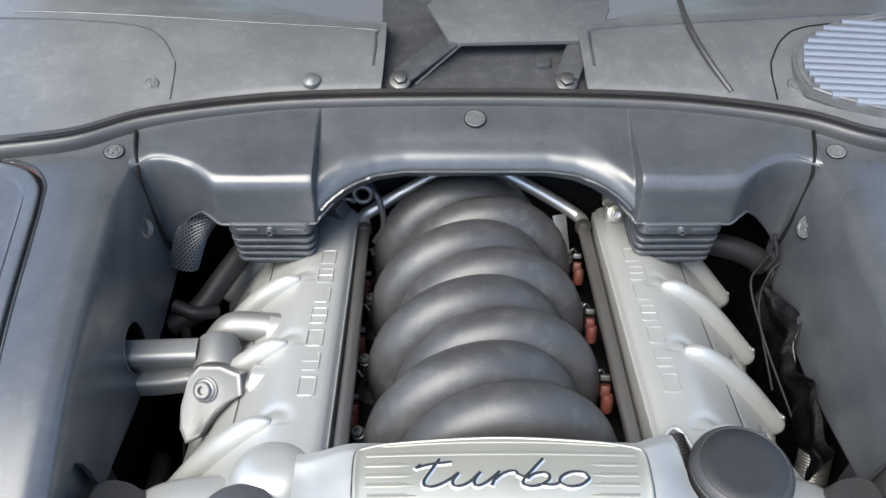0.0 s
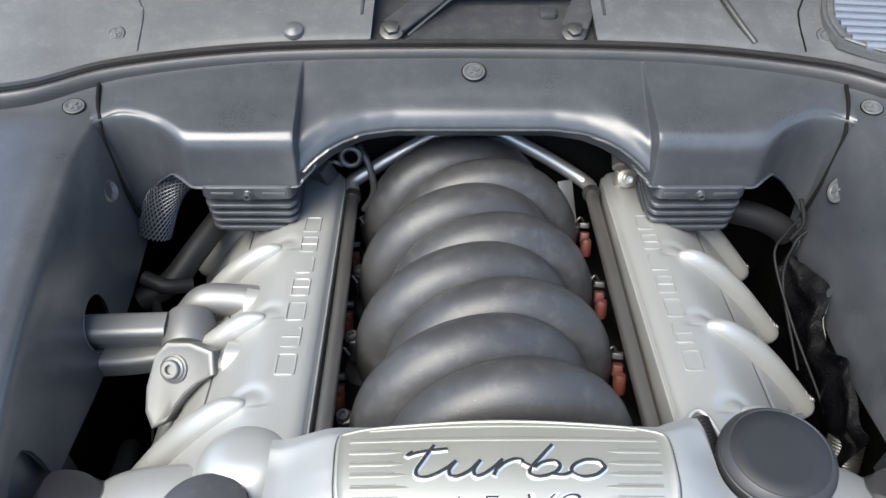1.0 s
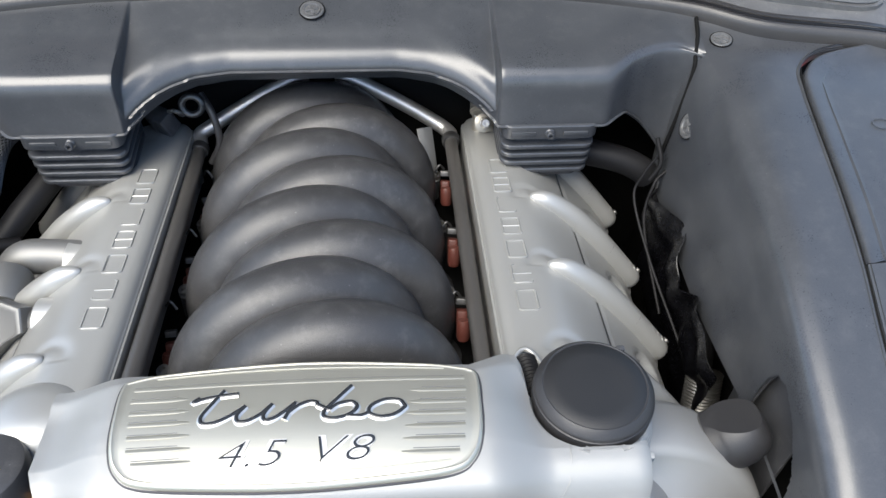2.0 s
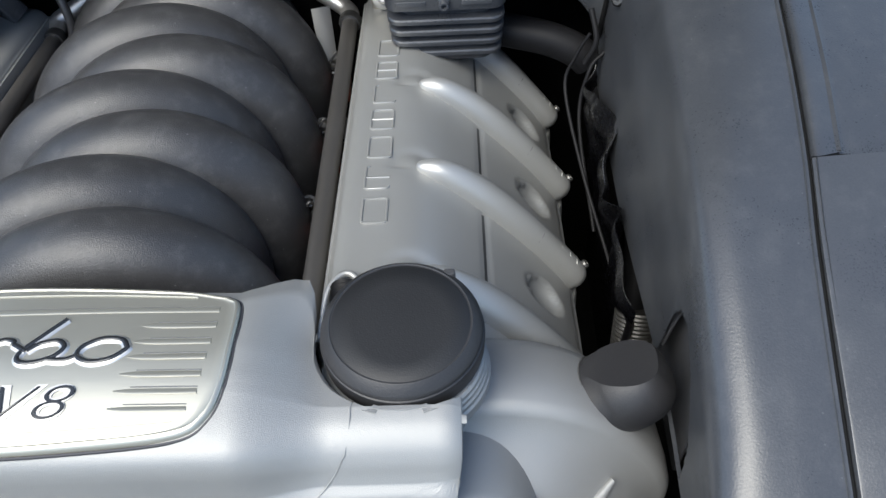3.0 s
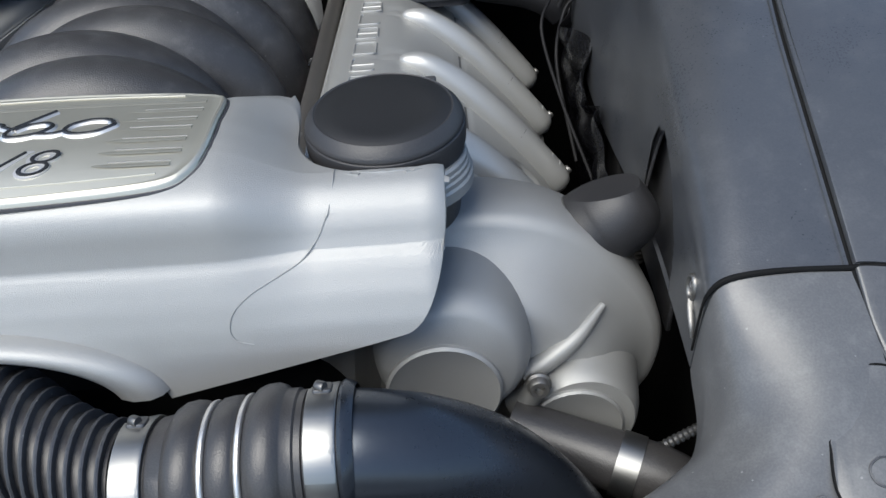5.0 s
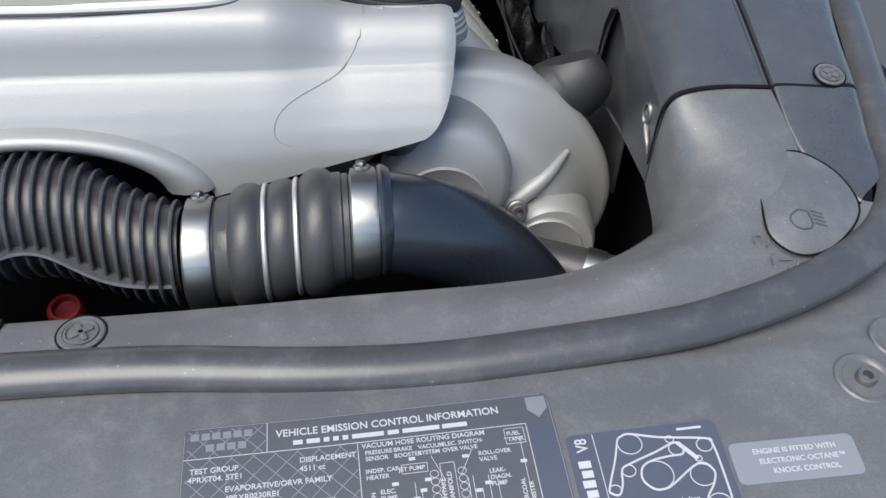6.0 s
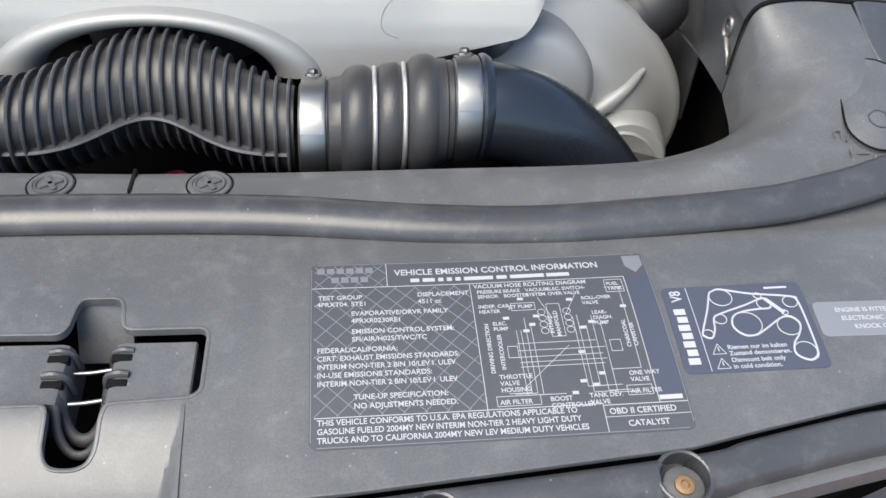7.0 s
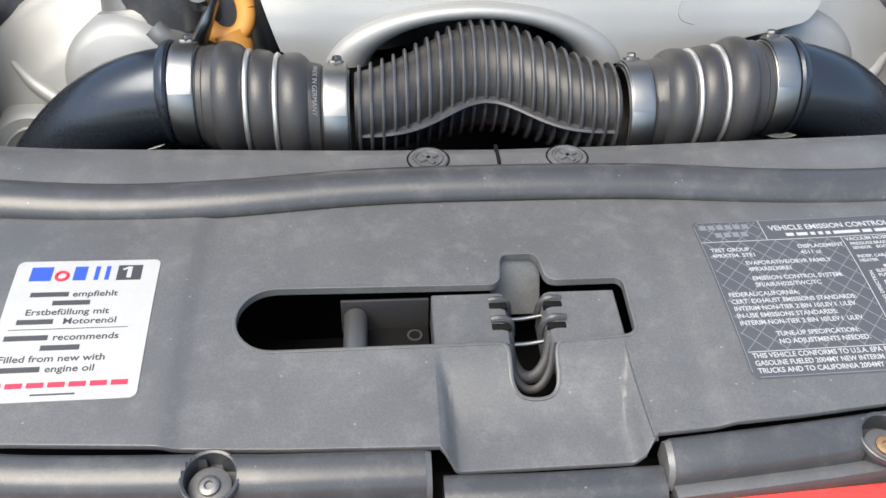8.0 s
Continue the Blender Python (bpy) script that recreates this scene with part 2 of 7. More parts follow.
def inset(outline, d):
    out, n = [], len(outline)
    area = sum(outline[i][0] * outline[(i + 1) % n][1] - outline[(i + 1) % n][0] * outline[i][1] for i in range(n))
    sg = 1 if area > 0 else -1
    for i in range(n):
        a, b = Vector(outline[i - 1]), Vector(outline[(i + 1) % n])
        t = (b - a).normalized()
        out.append((outline[i][0] - t.y * d * sg, outline[i][1] + t.x * d * sg))
    return out


def slab(outline, z0, z1, bevel=0.001, steps=2):
    rings = [[(x, y, z0) for x, y in outline], [(x, y, z1 - bevel) for x, y in outline]]
    for k in range(1, steps + 1):
        a = math.pi / 2 * k / steps
        rings.append([(x, y, z1 - bevel + bevel * math.sin(a)) for x, y in inset(outline, bevel * (1 - math.cos(a)))])
    return loft(rings, True, True)


def cut_plate(outlines, half, bevel=0.0):
    """A flat plate with holes: first outline outside, the rest holes; 2 * half thick."""
    cu = bpy.data.curves.new("plate", "CURVE")
    cu.dimensions, cu.fill_mode, cu.extrude, cu.bevel_depth, cu.bevel_resolution = "2D", "BOTH", half, bevel, 2
    for o in outlines:
        sp = cu.splines.new("POLY")
        sp.points.add(len(o) - 1)
        for q, (x, y) in zip(sp.points, o):
            q.co = (x, y, 0, 1)
        sp.use_cyclic_u = True
    return baked(cu)


def baked(cu):
    ob = bpy.data.objects.new("tmp", cu)
    scene.collection.objects.link(ob)
    dg = bpy.context.evaluated_depsgraph_get()
    me = bpy.data.meshes.new_from_object(ob.evaluated_get(dg))
    geo = [v.co.copy() for v in me.vertices], [tuple(p.vertices) for p in me.polygons]
    bpy.data.objects.remove(ob)
    bpy.data.curves.remove(cu)
    bpy.data.meshes.remove(me)
    return geo


def lettering(body, size, deep=0.0002, shear=0.0, align="LEFT", bold=0.0, spacing=1.0):
    cu = bpy.data.curves.new("text", "FONT")
    cu.body, cu.size, cu.extrude, cu.shear, cu.align_x, cu.offset, cu.space_character = body, size, deep, shear, align, bold, spacing
    cu.resolution_u = 4
    return baked(cu)


def link_mesh(name, geo, material, origin, sharp=38.0):
    me = bpy.data.meshes.new(name)
    me.from_pydata([tuple(v - origin) for v in geo[0]], [], geo[1])
    me.materials.append(material)
    bm = bmesh.new()
    bm.from_mesh(me)
    bmesh.ops.recalc_face_normals(bm, faces=bm.faces)
    lim = radians(sharp)
    for f in bm.faces:
        f.smooth = True
    for e in bm.edges:
        if len(e.link_faces) != 2 or e.calc_face_angle(0) > lim:
            e.smooth = False
    bm.to_mesh(me)
    bm.free()
    return new(name, me)


def thing(name, at, label, category, group="", kind=""):
    ob = new(name)
    ob.empty_display_size = 0.02
    ob.location = at
    return tagged(ob, label, category, group, kind)


def place_of(ob):
    return ob.location + (place_of(ob.parent) if ob.parent else Vector((0, 0, 0)))


def part(name, geo, material, parent, label="", sharp=38.0):
    ob = link_mesh(name, geo, material, place_of(parent), sharp)
    ob.parent = parent
    return tagged(ob, label)


def solid(name, geo, material, label, category, group="", kind="", sharp=38.0):
    lo = [min(v[i] for v in geo[0]) for i in range(3)]
    hi = [max(v[i] for v in geo[0]) for i in range(3)]
    at = Vector(((lo[0] + hi[0]) / 2, (lo[1] + hi[1]) / 2, lo[2]))
    ob = link_mesh(name, geo, material, at, sharp)
    ob.location = at
    return tagged(ob, label, category, group, kind)


def block(x0, x1, y0, y1, z0, z1, bevel=0.003):
    return moved(slab(rounded(x1 - x0, y1 - y0, min(bevel * 2, (x1 - x0) / 3, (y1 - y0) / 3), 3), 0, z1 - z0, bevel), Matrix.Translation(((x0 + x1) / 2, (y0 + y1) / 2, z0)))


def aim(at, axis, spin=0.0):
    """A matrix at a place whose z looks along axis."""
    q = Vector(axis).to_track_quat("Z", "Y").to_matrix().to_4x4()
    return Matrix.Translation(at) @ q @ Matrix.Rotation(radians(spin), 4, "Z")


def screw_clip(parent, at, axis, r=0.0115, name="screw_clip", spin=20.0):
    """A round plastic expanding clip: a dished collar, a raised head and a cross slot."""
    m = aim(at, axis, spin)
    head = part(name, revolve([(r, -0.001), (r, 0.0006), (r * 0.95, 0.0012), (r * 0.80, 0.0012), (r * 0.77, 0.0005), (r * 0.73, 0.0005), (r * 0.72, 0.0017), (r * 0.66, 0.0018), (r * 0.60, 0.0006), (0.0001, 0.0006)], 28, m), PANEL, parent)
    part("clip_gap", revolve([(r * 1.10, -0.001), (r * 1.10, 0.0004), (r * 1.02, 0.0004), (r * 1.02, -0.001)], 28, m, False), DARK, head)
    cross = joined(*[moved(block(-r * 0.54, r * 0.54, -r * 0.13, r * 0.13, 0.0002, 0.0022, 0.0005), m @ Matrix.Rotation(radians(a), 4, "Z")) for a in (0, 90)])
    part("cross_slot", cross, PANEL, head)
    return head


def hex_bolt(parent, at, axis, r=0.011, name="bolt", material=None, washer=True):
    m = aim(at, axis, 12)
    material = material or BOLT
    geo = [moved(slab([(r * 0.8 * math.cos(k * math.pi / 3), r * 0.8 * math.sin(k * math.pi / 3)) for k in range(6)], 0.002, 0.009, 0.001), m)]
    if washer:
        geo.append(revolve([(r * 1.25, 0), (r * 1.25, 0.0015), (r * 0.9, 0.003), (0.0001, 0.003)], 24, m))
    return part(name, joined(*geo), material, parent)


def torx_bolt(parent, at, axis, r=0.012, name="bolt", material=None):
    m = aim(at, axis, 0)
    geo = revolve([(r * 1.2, 0), (r * 1.2, 0.002), (r * 0.98, 0.003), (r * 0.95, 0.008), (r * 0.85, 0.009), (r * 0.5, 0.009), (r * 0.45, 0.004), (0.0001, 0.004)], 24, m)
    return part(name, geo, material or CAST, parent)


def gridded(geo, xs, ys):
    """Cuts a mesh along planes of constant x and y, so that it can be bent smoothly."""
    me = bpy.data.meshes.new("grid")
    me.from_pydata([tuple(v) for v in geo[0]], [], geo[1])
    bm = bmesh.new()
    bm.from_mesh(me)
    bpy.data.meshes.remove(me)
    for axis, values in ((Vector((1, 0, 0)), xs), (Vector((0, 1, 0)), ys)):
        for v in values:
            bmesh.ops.bisect_plane(bm, geom=bm.verts[:] + bm.edges[:] + bm.faces[:], dist=1e-6, plane_co=axis * v, plane_no=axis)
    bm.verts.index_update()
    out = [v.co.copy() for v in bm.verts], [tuple(v.index for v in f.verts) for f in bm.faces]
    bm.free()
    return out


def dense(pts, step=0.003):
    """A closed outline with points at most a step apart."""
    out = []
    for a, b in zip(pts, pts[1:] + pts[:1]):
        n = max(1, int(math.hypot(b[0] - a[0], b[1] - a[1]) / step))
        out += [(a[0] + (b[0] - a[0]) * k / n, a[1] + (b[1] - a[1]) * k / n) for k in range(n)]
    return out


def cut_flat(geo, co, no):
    """Cuts a closed mesh by a plane and closes the cut with a flat face."""
    me = bpy.data.meshes.new("cut")
    me.from_pydata([tuple(v) for v in geo[0]], [], geo[1])
    bm = bmesh.new()
    bm.from_mesh(me)
    bpy.data.meshes.remove(me)
    res = bmesh.ops.bisect_plane(bm, geom=bm.verts[:] + bm.edges[:] + bm.faces[:], dist=1e-6, plane_co=co, plane_no=no, clear_outer=True)
    edges = [e for e in res["geom_cut"] if isinstance(e, bmesh.types.BMEdge)]
    bmesh.ops.edgenet_fill(bm, edges=edges)
    bm.verts.index_update()
    out = [v.co.copy() for v in bm.verts], [tuple(v.index for v in f.verts) for f in bm.faces]
    bm.free()
    return out


def resting(geo, pts, lift=0.0006):
    """Points in plan brought onto the nearest place of a skin."""
    out = []
    for x, y in pts:
        v = min(geo[0][:len(geo[0]) // 2], key=lambda q: (q.x - x) ** 2 + (q.y - y) ** 2)
        out.append(Vector((x, y, v.z + lift)))
    return out


# ---------------- ground and car shell ----------------
solid("ground", ([Vector((x, y, 0)) for x, y in ((-400, -400), (400, -400), (400, 400), (-400, 400))], [(0, 1, 2, 3)]), ASPHALT,
      "grey asphalt ground under the parked car", "ground", kind="structure")

# Bay walls in near-black, so the space round the engine stays in shade.
bay = thing("engine_bay", (0, 0.4, 0.30), "near-black engine bay with floor, firewall and inner walls, shade put into the colour", "engine bay", kind="structure")
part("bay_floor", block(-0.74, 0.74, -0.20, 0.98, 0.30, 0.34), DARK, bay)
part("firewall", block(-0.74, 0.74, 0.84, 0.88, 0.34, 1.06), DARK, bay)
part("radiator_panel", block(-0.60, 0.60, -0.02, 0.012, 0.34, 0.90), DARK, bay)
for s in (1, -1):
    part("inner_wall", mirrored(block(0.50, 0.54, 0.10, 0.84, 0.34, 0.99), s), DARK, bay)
    # Dark sheet outside the bead, added to hide the ground there.
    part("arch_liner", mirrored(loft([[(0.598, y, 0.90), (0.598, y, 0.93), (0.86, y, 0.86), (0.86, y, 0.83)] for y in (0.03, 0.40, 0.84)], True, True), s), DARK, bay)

body = thing("car_body", (0, 0.3, 0), "red painted front end of a car with its bonnet open", "car", kind="structure")
for s in (1, -1):
    sec = [(0, 0), (0.03, -0.01), (0.06, -0.10), (0.07, -0.45), (0.05, -0.75), (0.02, -0.75), (0.03, -0.4), (0.0, -0.05)]
    part("fender", mirrored(sweep([(0.92, 1.5, 0.90), (0.90, 1.0, 0.90), (0.90, 0.6, 0.84), (0.88, 0.37, 0.82), (0.86, 0.273, 0.81), (0.84, 0.199, 0.80), (0.81, 0.13, 0.79), (0.76, 0.04, 0.78)], sec, 40), s), RED, body)
    for y0 in (0.45,):
        wheel = part("wheel", mirrored(revolve([(0.0001, -0.09), (0.20, -0.09), (0.22, -0.11), (0.33, -0.11), (0.36, -0.07), (0.36, 0.07), (0.33, 0.11), (0.22, 0.11), (0.20, 0.09), (0.0001, 0.09)], 40, Matrix.Translation((0.66, y0 + 0.25, 0.36)) @ Matrix.Rotation(radians(90), 4, "Y")), s), RUBBER, body)
part("bumper", sweep([(-0.62, -0.12, 0.89), (-0.55, -0.172, 0.918), (-0.46, -0.196, 0.934), (-0.30, -0.229, 0.933), (-0.1, -0.244, 0.929), (0, -0.2475, 0.924), (0.06, -0.2435, 0.929), (0.18, -0.2375, 0.930), (0.31, -0.2300, 0.930), (0.44, -0.207, 0.931), (0.55, -0.172, 0.918), (0.62, -0.12, 0.89)],
                     [(0, -0.004), (0.004, 0.0), (0.02, -0.004), (0.06, -0.03), (0.09, -0.2), (0.08, -0.6), (0.05, -0.6), (0.05, -0.2), (0.02, -0.04)], 60), RED, body)
part("grille_channel", sweep([(-0.60, -0.10, 0.89), (-0.3, -0.215, 0.905), (0, -0.235, 0.905), (0.3, -0.205, 0.905), (0.60, -0.10, 0.89)], [(-0.03, -0.02), (-0.03, 0.0), (0.02, 0.0), (0.02, -0.02)], 40), DARK, body)

rows = [[(-0.78, 1.26, 1.20), (-0.4, 1.36, 1.23), (0, 1.40, 1.24), (0.4, 1.36, 1.23), (0.78, 1.26, 1.20)],
        [(-0.77, 1.02, 1.61), (-0.4, 1.06, 1.65), (0, 1.08, 1.66), (0.4, 1.06, 1.65), (0.77, 1.02, 1.61)],
        [(-0.66, 0.78, 1.98), (-0.35, 0.73, 2.04), (0, 0.70, 2.06), (0.35, 0.73, 2.04), (0.66, 0.78, 1.98)]]
part("bonnet", patch(rows, 20, 30, 0.02), DARK, body)

# ---------------- front radiator cover ----------------
cover = thing("radiator_cover", (0, -0.05, 0.90), "matt black plastic cover over the radiator panel, dusty and scuffed", "cover")
FALL_Y, FALL_Z = (-0.26, -0.235, -0.215, -0.19, -0.15, -0.116, -0.09, -0.06, -0.03, 0.0), (0.9375, 0.9418, 0.945, 0.949, 0.9555, 0.960, 0.962, 0.9628, 0.963, 0.963)
RISE_X, RISE_Z = (0, 0.2, 0.31, 0.395, 0.47, 0.6), (0, 0.001, 0.004, 0.008, 0.0105, 0.013)


def ease(q):
    q = max(0.0, min(1.0, q))
    return q * q * (3 - 2 * q)


def latch_bowl(x, y):
    """Depth of the shallow bowl ahead of the bonnet latch."""
    deep = ease((-0.157 - y) / 0.050)
    wide = 0.003 + 0.008 * deep
    return 0.0105 * deep * ease((0.0545 - abs(x)) / wide)


def plate_z(x, y):
    fall = sum(float(np.interp(y + d, FALL_Y, FALL_Z)) for d in (-0.010, -0.005, 0, 0.005, 0.010)) / 5
    rise = sum(float(np.interp(abs(x) + d, RISE_X, RISE_Z)) for d in (-0.02, 0, 0.02)) / 3
    fold = 0.0027 * (ease((x - 0.088) / 0.012) + ease((-0.183 - x) / 0.012))
    return fall + rise * min(1.0, max(0.0, (y + 0.24) / 0.15)) + fold * ease((-0.04 - y) / 0.02) - latch_bowl(x, y)


def on_front(x, y):
    """A place on the front plate, which falls away towards the bumper."""
    return Vector((x, y, plate_z(x, y)))


def draped(geo, step=0.007):
    """Flat geometry in plan, with heights over the plate, laid onto the plate."""
    xs = [v[0] for v in geo[0]]
    ys = [v[1] for v in geo[0]]
    cuts = lambda lo, hi: [lo + step * k for k in range(1, int((hi - lo) / step) + 1)]
    geo = gridded(geo, cuts(min(xs), max(xs)), cuts(min(ys), max(ys)))
    return [Vector((v.x, v.y, v.z + plate_z(v.x, v.y))) for v in geo[0]], geo[1]


RIGHT_EDGE = [(0.0500, -0.2238), (0.0578, -0.2150), (0.1338, -0.2102), (0.1836, -0.2055), (0.3074, -0.1941), (0.3384, -0.1878), (0.3992, -0.1767), (0.4642, -0.1662), (0.57, -0.120), (0.64, -0.05)]
LEFT_EDGE = [(-0.0475, -0.2246), (-0.0546, -0.2170), (-0.1316, -0.2152), (-0.1606, -0.2138), (-0.2693, -0.2080), (-0.35, -0.194), (-0.47, -0.165), (-0.57, -0.120), (-0.64, -0.05)]
REAR = [(0.64, 0.12), (0.60, 0.075), (0.55, 0.030), (0.48, -0.008), (0.40, -0.030), (0.32, -0.046), (0.25, -0.047), (0.18, -0.042), (0.09, -0.033), (0.0, -0.030)]
rim = RIGHT_EDGE + REAR + [(-x, y) for x, y in reversed(REAR[:-1])] + list(reversed(LEFT_EDGE))


def slot_outline():
    o = []
    for k in range(13):
        a = radians(90 + 180 * k / 12)
        o.append((-0.1420 + 0.0216 * math.cos(a), -0.1370 + 0.0216 * math.sin(a)))
    o += [(-0.0165, -0.1578), (-0.0138, -0.1600), (-0.0131, -0.164), (-0.0131, -0.179)]
    o += [(-0.0105, -0.1855), (-0.005, -0.1880), (0.004, -0.1880), (0.0095, -0.1855), (0.0122, -0.179), (0.0128, -0.163), (0.0150, -0.1578)]
    o += [(0.0560, -0.1555), (0.0600, -0.1520), (0.0604, -0.118), (0.0575, -0.1140), (0.0190, -0.1142), (0.0148, -0.1115)]
    o += [(0.0128, -0.0965), (0.0095, -0.0922), (-0.0085, -0.0922), (-0.0115, -0.0965), (-0.0132, -0.1125), (-0.0170, -0.1165)]
    return o


def softened(pts, times=2):
    """A closed outline with its corners cut round."""
    for _ in range(times):
        pts = [((1 - f) * a[0] + f * c[0], (1 - f) * a[1] + f * c[1]) for a, c in zip(pts, pts[1:] + pts[:1]) for f in (0.25, 0.75)]
    return pts


slot = dense(softened(dense(slot_outline(), 0.006)), 0.0025)
flat = cut_plate([rim, slot], 0.0012, 0.0005)
flat = [v - Vector((0, 0, 0.0017)) for v in flat[0]], flat[1]
xs = [-0.6 + 0.02 * k for k in range(61)] + [0.005 * k for k in range(-12, 13)] + [0.0545 * s + 0.0022 * k * s for s in (1, -1) for k in range(-5, 1)] + [0.088, 0.092, 0.096, 0.100, -0.183, -0.187, -0.191, -0.195]
ys = [-0.22 + 0.0075 * k for k in range(36)]
flat = gridded(flat, sorted(set(round(v, 5) for v in xs)), ys)
part("front_plate", ([Vector((v.x, v.y, v.z + plate_z(v.x, v.y))) for v in flat[0]], flat[1]), PANEL, cover, sharp=25)
# raised rim of the latch slot
rings = []
ring3 = [on_front(x, y) for x, y in slot]
for i, p in enumerate(ring3):
    t = (ring3[(i + 1) % len(ring3)] - ring3[i - 1]).normalized()
    sd = t.cross(Vector((0, 0, 1))).normalized()
    rings.append([p + sd * a + Vector((0, 0, b)) for a, b in ((-0.0007, -0.0045), (-0.0007, 0.0002), (0.0004, 0.0007), (0.0014, 0.0003), (0.0014, -0.002))])
part("slot_rim", loft(rings, True, False, True), PANEL, cover, sharp=60)
# rib on the side of the latch bowl
ridge = [(0.0525, -0.160), (0.0535, -0.185), (0.0545, -0.205), (0.0555, -0.218)]
geo = loft([[Vector((x - 0.0016, y, plate_z(0.06, y) - 0.004)), Vector((x - 0.0010, y, plate_z(0.06, y) + h)), Vector((x + 0.0008, y, plate_z(0.06, y) + h)), Vector((x + 0.0020, y, plate_z(0.06, y) - 0.003))] for (x, y), h in zip(ridge, (0.0003, 0.0010, 0.0014, 0.0014))], True, True)
part("bowl_rib", geo, PANEL, cover, sharp=30)

# shelf behind the bead, turning up into the corners
zc = lambda x, y: 0.9995 + (y - 0.03) * 0.32 - (x - 0.5) * 0.02
for s in (1, -1):
    rows = [
        [(0.001, 0.024, 0.915), (0.1, 0.025, 0.915), (0.2, 0.028, 0.915), (0.3, 0.030, 0.912), (0.352, 0.0350, 0.910), (0.402, 0.0600, 0.925), (0.4285, 0.088, 0.942), (0.4342, 0.132, 0.957)],
        [(0.001, 0.018, 0.959), (0.1, 0.019, 0.960), (0.2, 0.022, 0.961), (0.3, 0.0235, 0.963), (0.352, 0.0284, 0.965), (0.404, 0.0550, 0.965), (0.4305, 0.085, 0.967), (0.4350, 0.132, 1.010)],
        [(0.001, 0.011, 0.967), (0.1, 0.012, 0.967), (0.2, 0.014, 0.968), (0.3, 0.014, 0.971), (0.356, 0.0195, 0.975), (0.412, 0.040, 0.983), (0.4410, 0.077, 0.997), (0.4430, 0.132, 1.0325)],
        [(0.001, -0.006, 0.968), (0.1, -0.007, 0.968), (0.2, -0.008, 0.969), (0.3, -0.008, 0.973), (0.37, 0.000, 0.982), (0.432, 0.020, 0.995), (0.472, 0.062, 1.014), (0.476, 0.132, 1.0380)],
        [(0.001, -0.026, 0.965), (0.1, -0.028, 0.965), (0.2, -0.036, 0.965), (0.3, -0.040, 0.966), (0.40, -0.026, 0.976), (0.475, 0.004, 0.990), (0.512, 0.062, 1.011), (0.512, 0.132, 1.0365)],
    ]
    shelf_geo = patch(rows, 26, 60, 0.003)
    part("shelf", mirrored(shelf_geo, s), PANEL, cover, sharp=60)
    rows = [[(0.34, -0.036, 0.9690), (0.40, -0.027, 0.9765), (0.475, 0.004, 0.9905), (0.510, 0.060, 1.0100), (0.5118, 0.110, 1.026)],
            [(0.36, -0.038, 0.9700), (0.425, -0.024, 0.9795), (0.490, 0.002, zc(0.490, 0.002)), (0.528, 0.052, zc(0.528, 0.052)), (0.532, 0.060, zc(0.532, 0.060))],
            [(0.38, -0.039, 0.9720), (0.445, -0.023, 0.9820), (0.505, 0.001, zc(0.505, 0.001)), (0.545, 0.030, zc(0.545, 0.030)), (0.560, 0.042, zc(0.560, 0.042))],
            [(0.40, -0.040, 0.9740), (0.465, -0.020, 0.9850), (0.525, 0.003, 0.992), (0.570, 0.036, 1.001), (0.60, 0.075, 1.010)]]
    part("corner_fill", mirrored(patch(rows, 12, 30, 0.003), s), PANEL, cover, sharp=60)
bead_path = [(0, -0.0275, 0.9682), (0.09, -0.0295, 0.9682), (0.18, -0.039, 0.9685), (0.25, -0.0425, 0.9697), (0.32, -0.0405, 0.9737), (0.395, -0.0365, 0.9790), (0.435, -0.0295, 0.9825),
             (0.475, -0.0190, 0.9865), (0.520, -0.0010, 0.9915), (0.556, 0.024, 0.9970), (0.582, 0.065, 1.0050), (0.597, 0.125, 1.0170), (0.625, 0.25, 1.0440), (0.660, 0.42, 1.0720), (0.690, 0.68, 1.0860)]
bead_path = [(-x, y, z) for x, y, z in reversed(bead_path[1:])] + bead_path
section = [(-0.004, -0.014), (-0.0065, -0.0020), (-0.0110, 0.0010), (-0.0132, 0.0028), (-0.0118, 0.0050), (-0.006, 0.0078), (0.002, 0.0085), (0.008, 0.0068), (0.0125, 0.0035), (0.0145, 0.0002), (0.0142, -0.0022), (0.0105, -0.0040), (0.0090, -0.04)]
part("edge_bead", sweep(bead_path, section, 150), PLASTIC, cover, sharp=60)
# Near-black strip that draws the shadow line under the bead's lip.
part("bead_shadow", sweep(bead_path, [(-0.0108, -0.010), (-0.0104, 0.0012), (-0.006, 0.0012), (-0.006, -0.010)], 150), DARK, cover)
part("centre_joint", block(-0.0012, 0.0012, -0.006, 0.0165, 0.962, 0.9692, 0.0003), DARK, cover)
for x in (0.048, -0.048):
    screw_clip(cover, (x, 0.001, 0.9680), (0, 0, 1), 0.0135, spin=30)
for s, cx, cy in ((1, 0.4918, -0.0815), (-1, 0.4918, -0.0815), (1, 0.5275, -0.0555), (-1, 0.5275, -0.0555)):
    m = aim(on_front(cx * s, cy), (0, -0.1, 1))
    cup = part("bolt_cup", revolve([(0.0175, -0.001), (0.0172, 0.0006), (0.0160, 0.0014), (0.0135, 0.0010), (0.0120, -0.0006), (0.0001, -0.0006)], 32, m), PANEL, cover)
    torx_bolt(cup, on_front(cx * s, cy) + Vector((0, 0, -0.0045)), (0, -0.1, 1), 0.006, material=BOLT)

def on_shelf(x, y):
    best = min(shelf_geo[0][:26 * 60], key=lambda v: (v.x - x) ** 2 + (v.y - y) ** 2)
    return Vector((x, y, best.z + 0.0012))


